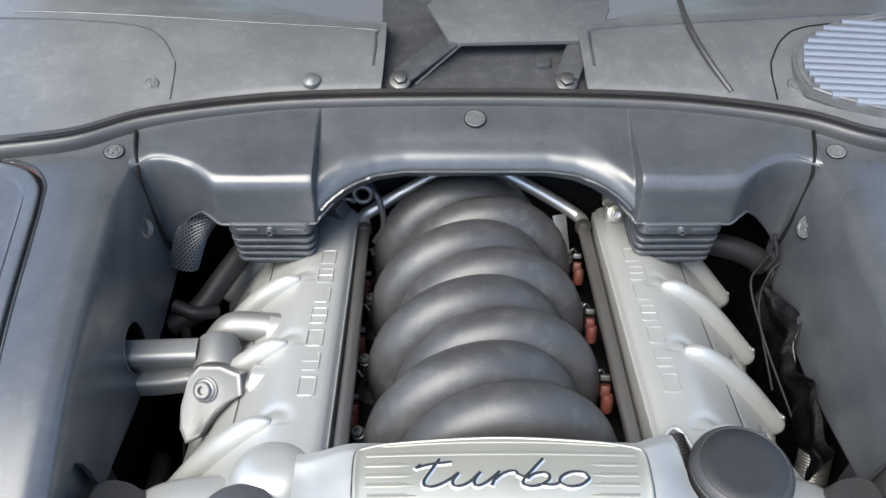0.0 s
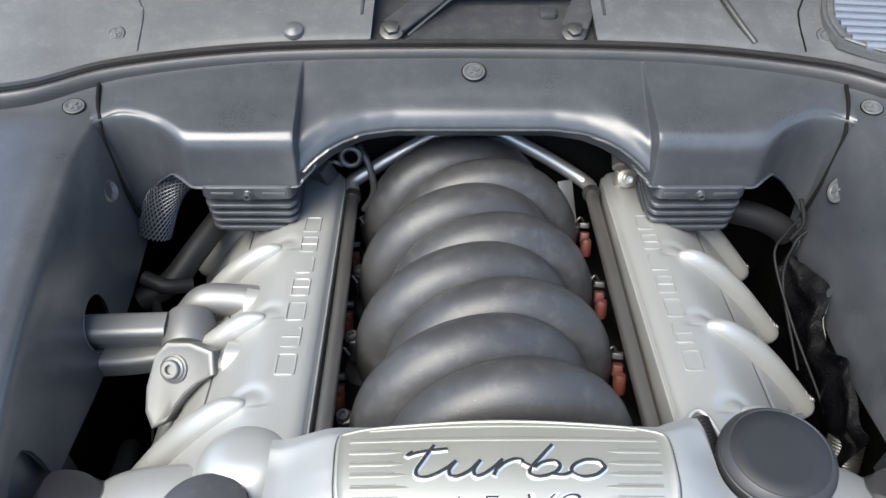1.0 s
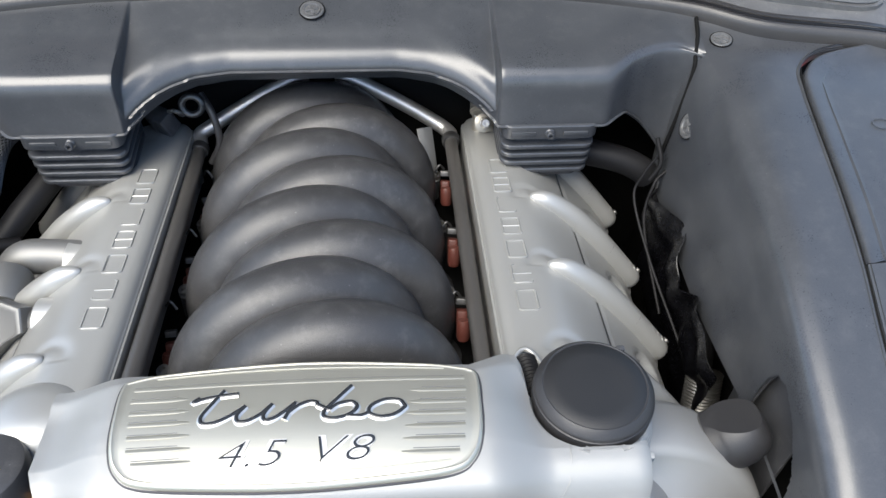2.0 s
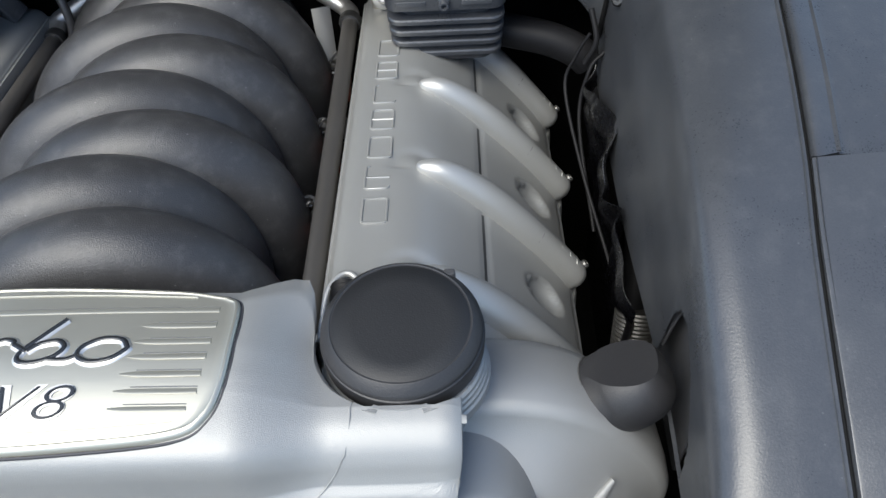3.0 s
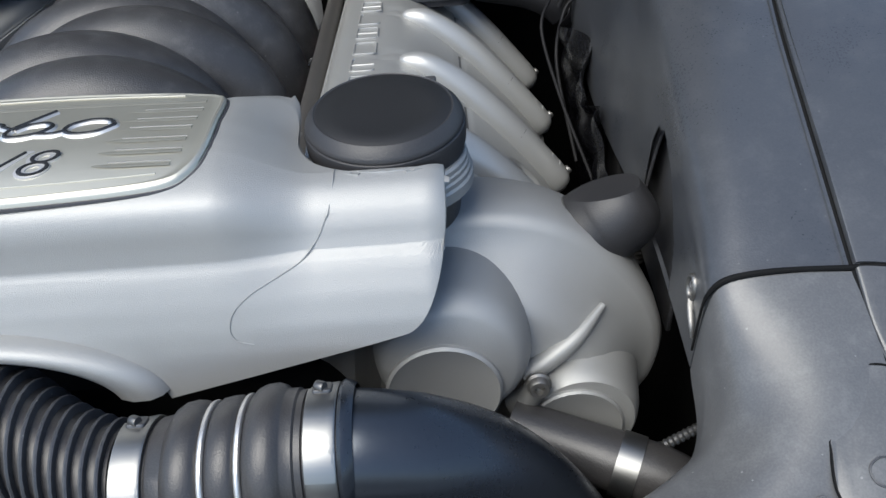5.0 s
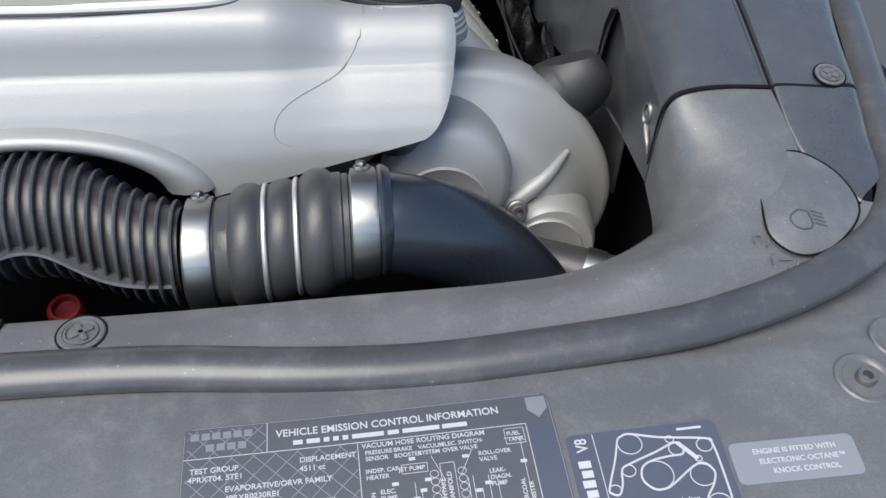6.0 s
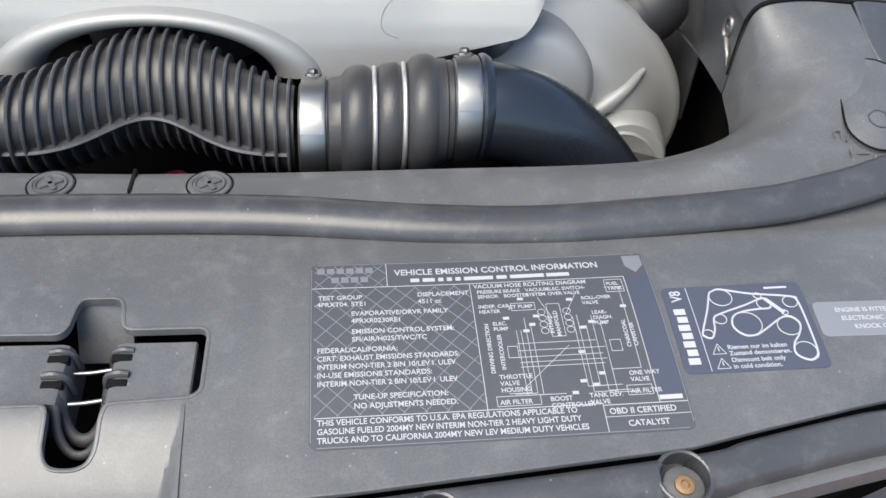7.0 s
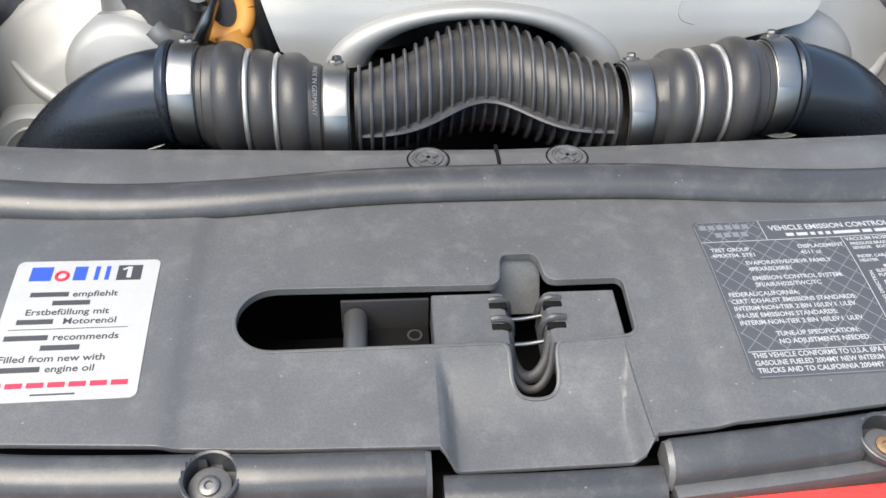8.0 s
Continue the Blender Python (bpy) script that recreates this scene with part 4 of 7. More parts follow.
for s in (1, -1):
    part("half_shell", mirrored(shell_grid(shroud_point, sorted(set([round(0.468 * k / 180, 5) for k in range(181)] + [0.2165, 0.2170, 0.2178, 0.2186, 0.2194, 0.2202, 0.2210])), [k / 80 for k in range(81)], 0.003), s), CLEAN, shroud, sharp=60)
    part("joint_gap", mirrored(tube([(0.4675, 0.755, 1.1060), (0.4632, 0.7274, 1.1005), (0.4575, 0.705, 1.0900), (0.4560, 0.693, 1.0710), (0.4478, 0.681, 1.0215), (0.4437, 0.680, 0.981), (0.4415, 0.684, 0.94)], 0.0026, 8, 40), s), DARK, shroud)
screw_clip(shroud, (0, 0.787, 1.1032), (0, -0.22, 1), 0.0145)


def air_box(s):
    t = thing("air_box", (0.285 * s, 0.70, 0.90), "black pleated plastic air box under the shroud lobe", "air box", "pleated air boxes")
    o = rounded(0.092, 0.08, 0.012, 4, 0.284, 0.705)
    part("core", mirrored(loft([[(x, y, z) for x, y in o] for z in (0.935, 1.030)], True, True), s), PLASTIC, t)
    for k in range(5):
        z, hi = (1.014, 0.0105) if k == 0 else (1.0035 - 0.0140 * k, 0.0036)
        o = rounded(0.118 - 0.0015 * k, 0.097, 0.013, 5, 0.284, 0.7035 + 0.001 * k)
        geo = loft([[(x, y, z - hi) for x, y in inset(o, 0.011)], [(x, y, z - hi) for x, y in inset(o, 0.0012)], [(x, y, z - hi + 0.0012) for x, y in o], [(x, y, z + hi - 0.0020) for x, y in o],
                    [(x, y, z + hi - 0.0006) for x, y in inset(o, 0.0012)], [(x, y, z + hi) for x, y in inset(o, 0.011)]], True, True)
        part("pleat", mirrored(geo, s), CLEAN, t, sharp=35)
    for x0, x1 in ((0.236, 0.266), (0.300, 0.330)):
        part("moulded_bar", mirrored(block(x0, x1, 0.6535, 0.657, 1.011, 1.016, 0.001), s), CLEAN, t)
    torx_bolt(t, (0.283 * s, 0.6548, 1.014), (0, -1, 0.15), 0.005, material=CLEAN)
    return t


for s in (1, -1):
    air_box(s)

# ---------------- cowl behind the shroud ----------------
seal_path = [(0, 0.829, 1.108), (0.2, 0.825, 1.108), (0.33, 0.812, 1.108), (0.46, 0.782, 1.108), (0.55, 0.742, 1.106), (0.66, 0.722, 1.105), (0.70, 0.712, 1.104)]
seal_path = [(-x, y, z) for x, y, z in reversed(seal_path[1:])] + seal_path
seal = thing("cowl_seal", (0, 0.81, 1.09), "ribbed black rubber seal strip along the cowl edge", "seal strip")
for nm, sec in (("rear_lip", [(-0.019, -0.008), (-0.019, 0.002), (-0.014, 0.0065), (-0.007, 0.006), (-0.0045, -0.008)]),
                ("middle_bulb", [(-0.0035, -0.008), (-0.0035, 0.004), (0.000, 0.0085), (0.0045, 0.0085), (0.0068, 0.003), (0.007, -0.008)]),
                ("front_lip", [(0.0080, -0.008), (0.0080, 0.0085), (0.012, 0.0115), (0.016, 0.010), (0.0195, 0.003), (0.0195, -0.010)])):
    part(nm, sweep(seal_path, sec, 120), HOSE if nm == "middle_bulb" else RUBBER, seal, sharp=60)
cowl = thing("cowl_panel", (0, 0.95, 1.05), "matt black plastic cowl panel below the windscreen", "cowl", kind="structure")
for s in (1, -1):
    x0 = 0.135 if s < 0 else 0.165
    rows = [[(x0, 0.842, 1.112), (0.3, 0.832, 1.112), (0.46, 0.800, 1.112), (0.58, 0.745, 1.110), (0.76, 0.710, 1.110)],
            [(x0 - 0.002, 0.862, 1.121), (0.3, 0.852, 1.121), (0.46, 0.825, 1.119), (0.58, 0.780, 1.117), (0.76, 0.745, 1.115)],
            [(x0 - 0.005, 0.92, 1.138), (0.3, 0.915, 1.140), (0.47, 0.895, 1.138), (0.60, 0.870, 1.134), (0.76, 0.83, 1.130)],
            [(x0 - 0.005, 0.970, 1.142), (0.3, 0.972, 1.150), (0.48, 0.968, 1.152), (0.62, 0.955, 1.150), (0.76, 0.93, 1.146)],
            [(x0 - 0.002, 0.985, 1.120), (0.3, 1.000, 1.140), (0.48, 1.02, 1.150), (0.64, 1.05, 1.152), (0.76, 1.06, 1.150)],
            [(x0, 1.02, 1.105), (0.3, 1.04, 1.125), (0.48, 1.08, 1.15), (0.64, 1.15, 1.17), (0.76, 1.2, 1.19)]]
    skin = patch(rows, 60, 90, 0.003)
    part("cowl_side", mirrored(skin, s), PANEL, cowl, sharp=50)
    border = resting(skin, [tuple(p[:2]) for p in spline([(0.432, 0.815, 0), (0.433, 0.868, 0), (0.440, 0.890, 0), (0.462, 0.925, 0), (0.50, 0.948, 0), (0.60, 0.962, 0), (0.73, 0.972, 0)], 60)])
    part("panel_line", mirrored(tube(border, 0.0013, 6, 120), s), DARK if s > 0 else CLEAN, cowl)
    crest = resting(skin, [tuple(p[:2]) for p in spline([(x0 + 0.012, 0.880, 0), (x0 + 0.010, 0.935, 0), (x0 + 0.022, 0.950, 0), (0.30, 0.957, 0), (0.45, 0.968, 0), (0.70, 0.99, 0)], 60)], 0.0)
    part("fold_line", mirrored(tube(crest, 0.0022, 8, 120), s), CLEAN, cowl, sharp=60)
    part("recess_wall", mirrored(loft([[Vector((x0 - 0.001, y, z)), Vector((x0 - 0.001, y, z - 0.045)), Vector((x0 + 0.006, y, z - 0.045)), Vector((x0 + 0.006, y, z - 0.003))] for y, z in ((0.842, 1.113), (0.87, 1.124), (0.92, 1.137), (0.97, 1.141), (1.02, 1.104))], True, True), s), PLASTIC, cowl)
    screw_clip(cowl, (0.464 * s, 0.840, 1.1225), (0, -0.3, 1), 0.012)
part("recess_floor", patch([[(-0.14, 0.840, 1.100), (0, 0.840, 1.100), (0.17, 0.840, 1.100)], [(-0.14, 0.90, 1.104), (0, 0.90, 1.104), (0.17, 0.90, 1.104)], [(-0.14, 1.0, 1.112), (0, 1.0, 1.112), (0.17, 1.0, 1.112)], [(-0.14, 1.1, 1.15), (0, 1.1, 1.15), (0.17, 1.1, 1.15)]], 14, 14, 0.003), PLASTIC, cowl)
part("nub", revolve([(0.014, 0), (0.013, 0.006), (0.007, 0.010), (0.0001, 0.011)], 20, aim((-0.235, 0.853, 1.118), (0, -0.2, 1))), PANEL, cowl)

hinge = thing("wiper_bracket", (0.03, 0.90, 1.10), "black wiper linkage bracket with two hexagon bolts", "bracket")
part("bracket_cap", moved(slab([(-0.113, 0.042), (-0.080, -0.034), (-0.066, -0.038), (0.138, -0.033), (0.146, -0.026), (0.168, 0.035), (0.168, 0.06), (-0.10, 0.06)], 0, 0.007, 0.002), Matrix.Translation((0.045, 0.965, 1.137)) @ Matrix.Rotation(radians(12), 4, "X")), PANEL, hinge)
part("upper_cap", moved(slab(rounded(0.25, 0.03, 0.006, 3), 0, 0.02, 0.003), Matrix.Translation((0.088, 1.030, 1.152)) @ Matrix.Rotation(radians(10), 4, "X")), PANEL, hinge)
for a, b in (((-0.106, 0.870, 1.114), (-0.012, 0.967, 1.132)), ((0.137, 0.868, 1.114), (0.173, 0.966, 1.132))):
    part("link", sweep([a, tuple((p + q) / 2 for p, q in zip(a, b)), b], rounded(0.036, 0.007, 0.0025, 3), 12), PLASTIC, hinge)
part("rod", tube([(-0.085, 0.851, 1.115), (-0.04, 0.903, 1.125), (0.008, 0.958, 1.136)], 0.0016, 8, 8), BOLT, hinge)
part("plug_socket", block(0.095, 0.118, 0.905, 0.930, 1.105, 1.112, 0.002), PLASTIC, hinge)
for x, y in ((-0.107, 0.864), (0.136, 0.860)):
    hex_bolt(hinge, (x, y, 1.113), (0, -0.35, 1), 0.013, material=DARKSTEEL)

solid("washer_hose", tube([(0.318, 1.02, 1.166), (0.322, 0.95, 1.156), (0.335, 0.90, 1.144), (0.352, 0.862, 1.130), (0.370, 0.832, 1.116)], 0.0042, 10, 24), RUBBER, "thin black washer hose lying over the cowl", "hose")

vent = thing("vent_grille", (0.58, 0.88, 1.12), "blue-grey slatted air intake grille in the cowl", "vent grille")
zv = lambda x, y: 1.122 + (y - 0.80) * 0.16
out = smooth_outline([(0.470, 0.815), (0.462, 0.86), (0.474, 0.905), (0.51, 0.94), (0.60, 0.972), (0.70, 0.985), (0.70, 0.88), (0.70, 0.76), (0.60, 0.765), (0.52, 0.790)], 60)
part("backing", loft([[Vector((x, y, zv(x, y) - 0.004)) for x, y in out], [Vector((x, y, zv(x, y) + 0.006)) for x, y in out], [Vector((x, y, zv(x, y) + 0.005)) for x, y in inset(out, 0.004)]], True, True), PANEL, vent)
part("rim", tube([Vector((x, y, zv(x, y) + 0.0070)) for x, y in inset(out, 0.010) + inset(out, 0.010)[:1]], 0.0042, 10, 140, flat=0.45), PANEL, vent, sharp=60)
for k in range(13):
    y = 0.790 + 0.0135 * k
    xl = float(np.interp(y, (0.785, 0.80, 0.815, 0.86, 0.905, 0.94, 0.96), (0.545, 0.505, 0.486, 0.474, 0.486, 0.525, 0.575)))
    a = Vector((xl + 0.001, y + 0.004, zv(xl, y) + 0.009))
    b = Vector((0.695, y - 0.014, zv(0.69, y) + 0.009))
    part("slat", sweep([a, (a + b) / 2, b], [(-0.0056, -0.006), (-0.0052, 0.0000), (-0.0020, 0.0026), (0.0022, 0.0024), (0.0052, -0.0004), (0.0056, -0.006)], 6), BLUEGREY, vent)


# ---------------- engine: everything here leans with it ----------------
def E(u, v, w):
    """Engine frame (across, rearwards, up) to the world."""
    return ENG @ Vector((u, v, w))


def eng(geo):
    return moved(geo, ENG)


# Plain mass whose near-black colour deepens the shade between the engine parts.
block_thing = thing("engine_block", (0, 0.45, 0.34), "engine block under the intake manifold, near-black to hold the shade of the gaps", "engine")
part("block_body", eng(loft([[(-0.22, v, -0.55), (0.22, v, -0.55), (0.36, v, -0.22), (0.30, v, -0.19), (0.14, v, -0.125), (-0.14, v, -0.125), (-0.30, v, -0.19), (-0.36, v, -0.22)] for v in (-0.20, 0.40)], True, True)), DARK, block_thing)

# intake manifold: eight runners that arch over the valley
manifold = thing("intake_manifold", E(0, 0.15, -0.12), "matt black ribbed plastic intake manifold with eight arched runners, dusty", "intake manifold")
part("plenum", eng(loft([[Vector((0.085 * math.cos(a), v, -0.055 + 0.075 * math.sin(a))) for a in [2 * math.pi * k / 20 for k in range(20)]] for v in (-0.09, 0.0, 0.2, 0.40)], True, True)), MANIFOLD, manifold)
for k in range(8):
    v = -0.060 + 0.0630 * k
    sh = 0.020 if k % 2 == 0 else -0.014
    lean, drift = (0.010 if sh > 0 else 0.026), 0.011 * (1 - k / 7)
    pts = []
    for a in np.linspace(-18, 198, 15):
        c, sn = math.cos(radians(a)), math.sin(radians(a))
        pts.append((sh + drift + (0.093 if c > 0 else 0.103) * c, v + lean * c, -0.075 + 0.104 * (abs(sn) ** 0.95) * (1 if sn > 0 else -1)))
    part("runner", eng(tube(pts, 0.0365, 24, 48, up=(0, 1, 0))), MANIFOLD, manifold, sharp=60)
    for sd in (1, -1):
        if (sd > 0) == (sh > 0):
            part("flange", eng(revolve([(0.030, 0), (0.034, 0.006), (0.034, 0.018), (0.028, 0.022), (0.0001, 0.022)], 20, aim((sd * 0.128, v, -0.135), (sd * 0.35, 0, 1)))), MANIFOLD, manifold)
for v in (-0.005, 0.122, 0.250, 0.368):
    for sd in (1, -1):
        torx_bolt(manifold, E(sd * 0.150, v - (0.018 if sd > 0 else 0), -0.066), ENG.to_3x3() @ Vector((sd * 0.2, -0.3, 1)), 0.0075, name="flange_bolt", material=BOLT)
        part("bolt_sleeve", eng(revolve([(0.009, 0), (0.009, 0.030), (0.0001, 0.030)], 16, aim((sd * 0.148, v - (0.018 if sd > 0 else 0), -0.098), (sd * 0.05, 0, 1)))), MANIFOLD, manifold)

# fuel rails and injectors
for sd in (1, -1):
    rail = thing("fuel_rail", E(sd * 0.168, 0.2, -0.03), "dark steel fuel rail beside the intake manifold", "fuel rail", "fuel rails")
    line = [(0.1744, -0.13, -0.037), (0.1740, 0.10, -0.028), (0.1736, 0.375, -0.018)] if sd > 0 else [(0.1625, -0.13, -0.014), (0.1635, 0.10, -0.019), (0.1670, 0.375, -0.024)]
    end = Vector(line[-1])
    part("rail_bar", mirrored(eng(sweep(line, rounded(0.0170, 0.0180, 0.0078, 5), 12)), sd), RAILSTEEL, rail)
    part("crossover_pipe", mirrored(eng(tube([end - Vector((0, 0.009, 0)), end + Vector((0, 0.006, 0.003)), (0.168, 0.393, -0.014), (0.152, 0.402, -0.006), (0.11, 0.414, 0.016), (0.05, 0.428, 0.044), (0.02, 0.435, 0.052)], 0.0100, 18, 48)), sd), PIPE, rail)
    part("collar", mirrored(eng(revolve([(0.0115, 0), (0.0125, 0.004), (0.0125, 0.012), (0.010, 0.016), (0.0001, 0.016)], 18, aim(end - Vector((0, 0.013, 0)), (0, 1, 0)))), sd), DARKSTEEL, rail)
    for k in range(4):
        v = -0.078 + 0.1320 * k
        inj = thing("injector", E(sd * 0.158, v, -0.11), "fuel injector with a brick-red plastic body under the rail", "injector", "fuel injectors")
        lift = 0.034 if sd > 0 else 0.0
        part("injector_body", mirrored(eng(revolve([(0.0070, 0), (0.0086, 0.004), (0.0086, 0.022), (0.007, 0.027), (0.0001, 0.027)], 14, aim((0.1640, v - 0.006, -0.120 + lift), (0.02, 0.35, 1)) @ Matrix.Scale(0.90, 4))), sd), INJECT, inj)
        part("plug", mirrored(eng(moved(block(-0.0065, 0.0065, -0.006, 0.006, 0, 0.014, 0.0015), aim((0.1640, v + 0.014, -0.110 + lift), (0.05, 0.4, 1)))), sd), INJECT, inj)
        part("plug_clip", mirrored(eng(moved(block(-0.0070, 0.0070, -0.004, 0.004, 0, 0.007, 0.001), aim((0.1640, v + 0.024, -0.092 + lift), (0.05, 0.4, 1)))), sd), DARKSTEEL, inj)
        part("wire_clip", mirrored(eng(tube([(0.150, v + 0.022, -0.050), (0.157, v + 0.026, -0.042), (0.163, v + 0.028, -0.050)], 0.0016, 8, 10)), sd), DARKSTEEL, inj)

# valve covers
PITCH = 0.1305


def letter_shape(k, lead, across):
    """A raised outline shape, one of seven in a row along the cover."""
    o = rounded(0.0200, 0.0300, 0.0030, 3)
    m = Matrix.Translation((across, lead + 0.0425 * k, 0.0050))
    ring_pts = [m @ Vector((x, y, 0)) for x, y in o]
    skip = k % 3 == 1
    seq = ring_pts[(len(o) // 4 if skip else 0):] + ([] if skip else [ring_pts[0]])
    geo = [tube(seq, 0.0010, 6, len(seq) * 2, up=(0, 0, 1))]
    if k % 2 == 1:
        geo.append(tube([m @ Vector((-0.010, 0, 0)), m @ Vector((0.010, 0, 0))], 0.0010, 6, 2))
    return joined(*geo)


def cover_profile():
    return [(0.1910, -0.085), (0.1910, -0.016), (0.1935, -0.004), (0.200, 0.0025), (0.213, 0.0045), (0.245, 0.0035), (0.270, -0.006), (0.300, -0.028), (0.335, -0.061), (0.365, -0.094), (0.385, -0.121), (0.394, -0.142), (0.395, -0.18)]


def bank(geo, sd):
    """Onto one bank or the other; the left one lies a little nearer to the middle."""
    return mirrored(geo, sd) if sd > 0 else moved(mirrored(geo, sd), Matrix.Translation((0.0135, 0, 0)))


def valve_cover(sd):
    t = thing("valve_cover", E(sd * 0.29, 0.15, -0.16), "silver-painted ribbed valve cover with raised lettering shapes", "valve cover", "valve covers")
    lead = -0.0592 if sd > 0 else -0.0455
    prof = spline([(u, 0, w) for u, w in cover_profile()], 120)
    norm = []
    for i in range(120):
        d = prof[min(i + 1, 119)] - prof[max(i - 1, 0)]
        norm.append(Vector((-d.z, 0, d.x)).normalized())

    def skin(i, v):
        """The cover's skin: its profile, hollowed round the fins' heads and by the dimples, cut by the seams."""
        p, h = prof[i], 0.0
        for k in range(4):
            vf = lead + PITCH * k
            vc = vf - (p.x - 0.258) * 0.09
            if p.x > 0.25:
                side_ = v - vc
                wide = (0.024 if side_ > 0 else 0.015) * min(1.0, 0.35 + (p.x - 0.25) / 0.04)
                f = max(0.0, 1 - (side_ / wide) ** 2)
                h += 0.0035 * f * f * min(1, (p.x - 0.25) / 0.03)
            head = math.hypot((p.x - 0.256) * 0.9, v - vf - 0.004)
            h -= 0.0022 * math.exp(-((head - 0.015) / 0.007) ** 2) * (1 if v > vf - 0.004 else 0.25)
            dd = math.hypot((p.x - 0.364) * 1.15, v - (vf + 0.064))
            if dd < 0.0185 and k < 3:
                h -= 0.0120 * (1 - (dd / 0.0185) ** 2) ** 0.6
            gap = abs(p.x - 0.3125)
            if k < 3 and gap < 0.0016 and abs(v - (vf + 0.066)) < 0.046:
                h -= 0.0022
        e = max(0.0, (v - 0.385) / 0.018)
        return Vector((p.x + norm[i].x * h + (0.008 if p.x < 0.25 else -0.008) * e ** 3, v, p.z + norm[i].z * h - 0.012 * e ** 3))

    body_geo = eng(shell_grid(skin, list(range(120)), [-0.115 + 0.518 * q / 220 for q in range(221)], 0.002))
    part("cover_body", bank(body_geo, sd), SILVER, t, sharp=60)
    part("rear_face", bank(eng(([Vector((p.x, 0.4005, p.z - 0.012)) for p in prof] + [Vector((0.30, 0.4005, -0.19))], [tuple(range(121))])), sd), SILVER, t)
    for k in range(7):
        part("letter_shape", bank(eng(letter_shape(k, 0.0105 if sd > 0 else 0.0060, 0.2245 if sd > 0 else 0.2220)), sd), SILVER, t, sharp=60)
    for k in range(4):
        v = lead + PITCH * k
        pts = [(0.2565, v, -0.0030), (0.263, v, -0.0022), (0.280, v - 0.001, -0.0085), (0.310, v - 0.003, -0.0310), (0.340, v - 0.006, -0.0610), (0.370, v - 0.009, -0.0955), (0.392, v - 0.012, -0.1215), (0.399, v - 0.013, -0.1295), (0.4025, v - 0.0135, -0.1335)]
        wide = [0.0030, 0.0078, 0.0122, 0.0146, 0.0152, 0.0148, 0.0138, 0.0105, 0.0030]
        fin = part("fin", bank(eng(tube(pts, wide, 26, 60, flat=1.12)), sd), SILVER, t, sharp=70)
        spine = spline(pts, 81)
        out = Vector((0.74, 0.0, 0.67))
        for q in range(4):
            p = spine[48 + 3 * q] + out * 0.0158
            part("grip_line", bank(eng(tube([p + Vector((-0.002, -0.0080, -0.0042)), p + Vector((0, -0.002, 0.0002)), p + Vector((0, 0.0078, -0.0040))], 0.0010, 6, 8)), sd), SILVER, fin)
        joint = spine[45]
        part("joint_line", bank(eng(tube([joint + out * 0.0158 + Vector((0, 0.002, -0.0003)), joint + out * 0.0146 + Vector((0, -0.0075, -0.0002)), joint + out * 0.0075 + Vector((0, -0.0133, 0))], 0.0005, 6, 10)), sd), CAST, fin)
        head = spine[65] + out * 0.0072 + Vector((0, 0.0070, 0))
        torx_bolt(fin, bank(([ENG @ head], []), sd)[0][0], ENG.to_3x3() @ Vector((0.74 * sd, 0.05, 0.67)), 0.0044, material=BOLT)
        if k < 3:
            vd = v + 0.066
            i0 = min(range(120), key=lambda i: abs(prof[i].x - 0.3125))
            base = prof[i0] - norm[i0] * 0.0012
            part("seam", bank(eng(sweep([(base.x, vd - 0.045, base.z), (base.x, vd, base.z), (base.x, vd + 0.045, base.z)], [(-0.0011, -0.002), (-0.0011, 0.0006), (0.0011, -0.0010), (0.0011, -0.003)], 6)), sd), DARKSTEEL, t)
    if sd > 0:
        part("neck_lip", bank(eng(tube([(0.192, -0.112, -0.010), (0.196, -0.080, 0.006), (0.207, -0.066, 0.0105), (0.218, -0.072, 0.0085), (0.228, -0.100, 0.004)], 0.0026, 10, 24)), sd), SILVER, t)
    return t


for sd in (1, -1):
    valve_cover(sd)

# sensor on the rear of the cover
sensor = thing("sensor", E(0.205, 0.32, 0.0), "zinc sensor with a hexagon nut on the valve cover", "sensor")
part("body", eng(moved(block(-0.0165, 0.0165, -0.010, 0.012, 0, 0.026, 0.004), Matrix.Translation((0.2180, 0.362, 0.002)) @ Matrix.Rotation(radians(-8), 4, "Z"))), ZINC, sensor)
nut_axis = ENG.to_3x3() @ Vector((0, -1, 0.5))
hex_bolt(sensor, E(0.2165, 0.351, 0.019), nut_axis, 0.0105, "nut", ZINC)
torx_bolt(sensor, E(0.2165, 0.344, 0.0225), nut_axis, 0.0058, "screw", PIPE)
part("stub", eng(tube([(0.2085, 0.372, 0.024), (0.211, 0.395, 0.030), (0.216, 0.425, 0.034)], [0.0095, 0.0095, 0.0090], 16, 14)), ZINC, sensor)
part("strap", eng(sweep([(0.231, 0.364, 0.025), (0.243, 0.350, 0.021), (0.254, 0.334, 0.009), (0.260, 0.324, -0.006)], rounded(0.012, 0.003, 0.001, 2), 20, up=(0.4, -0.6, 0.7))), ZINC, sensor)
sensor2 = thing("connector", E(-0.20, 0.35, 0.0), "black electrical connector with a silver clip at the valve cover", "connector")
part("body", eng(moved(block(-0.016, 0.016, -0.012, 0.012, 0, 0.03, 0.002), aim((-0.203, 0.372, 0.01), (-0.3, -0.4, 1)))), PLASTIC, sensor2)
part("clip", eng(tube([(-0.195, 0.36, 0.04), (-0.185, 0.352, 0.045), (-0.178, 0.36, 0.035), (-0.184, 0.37, 0.030)], 0.003, 8, 12)), BOLT, sensor2)

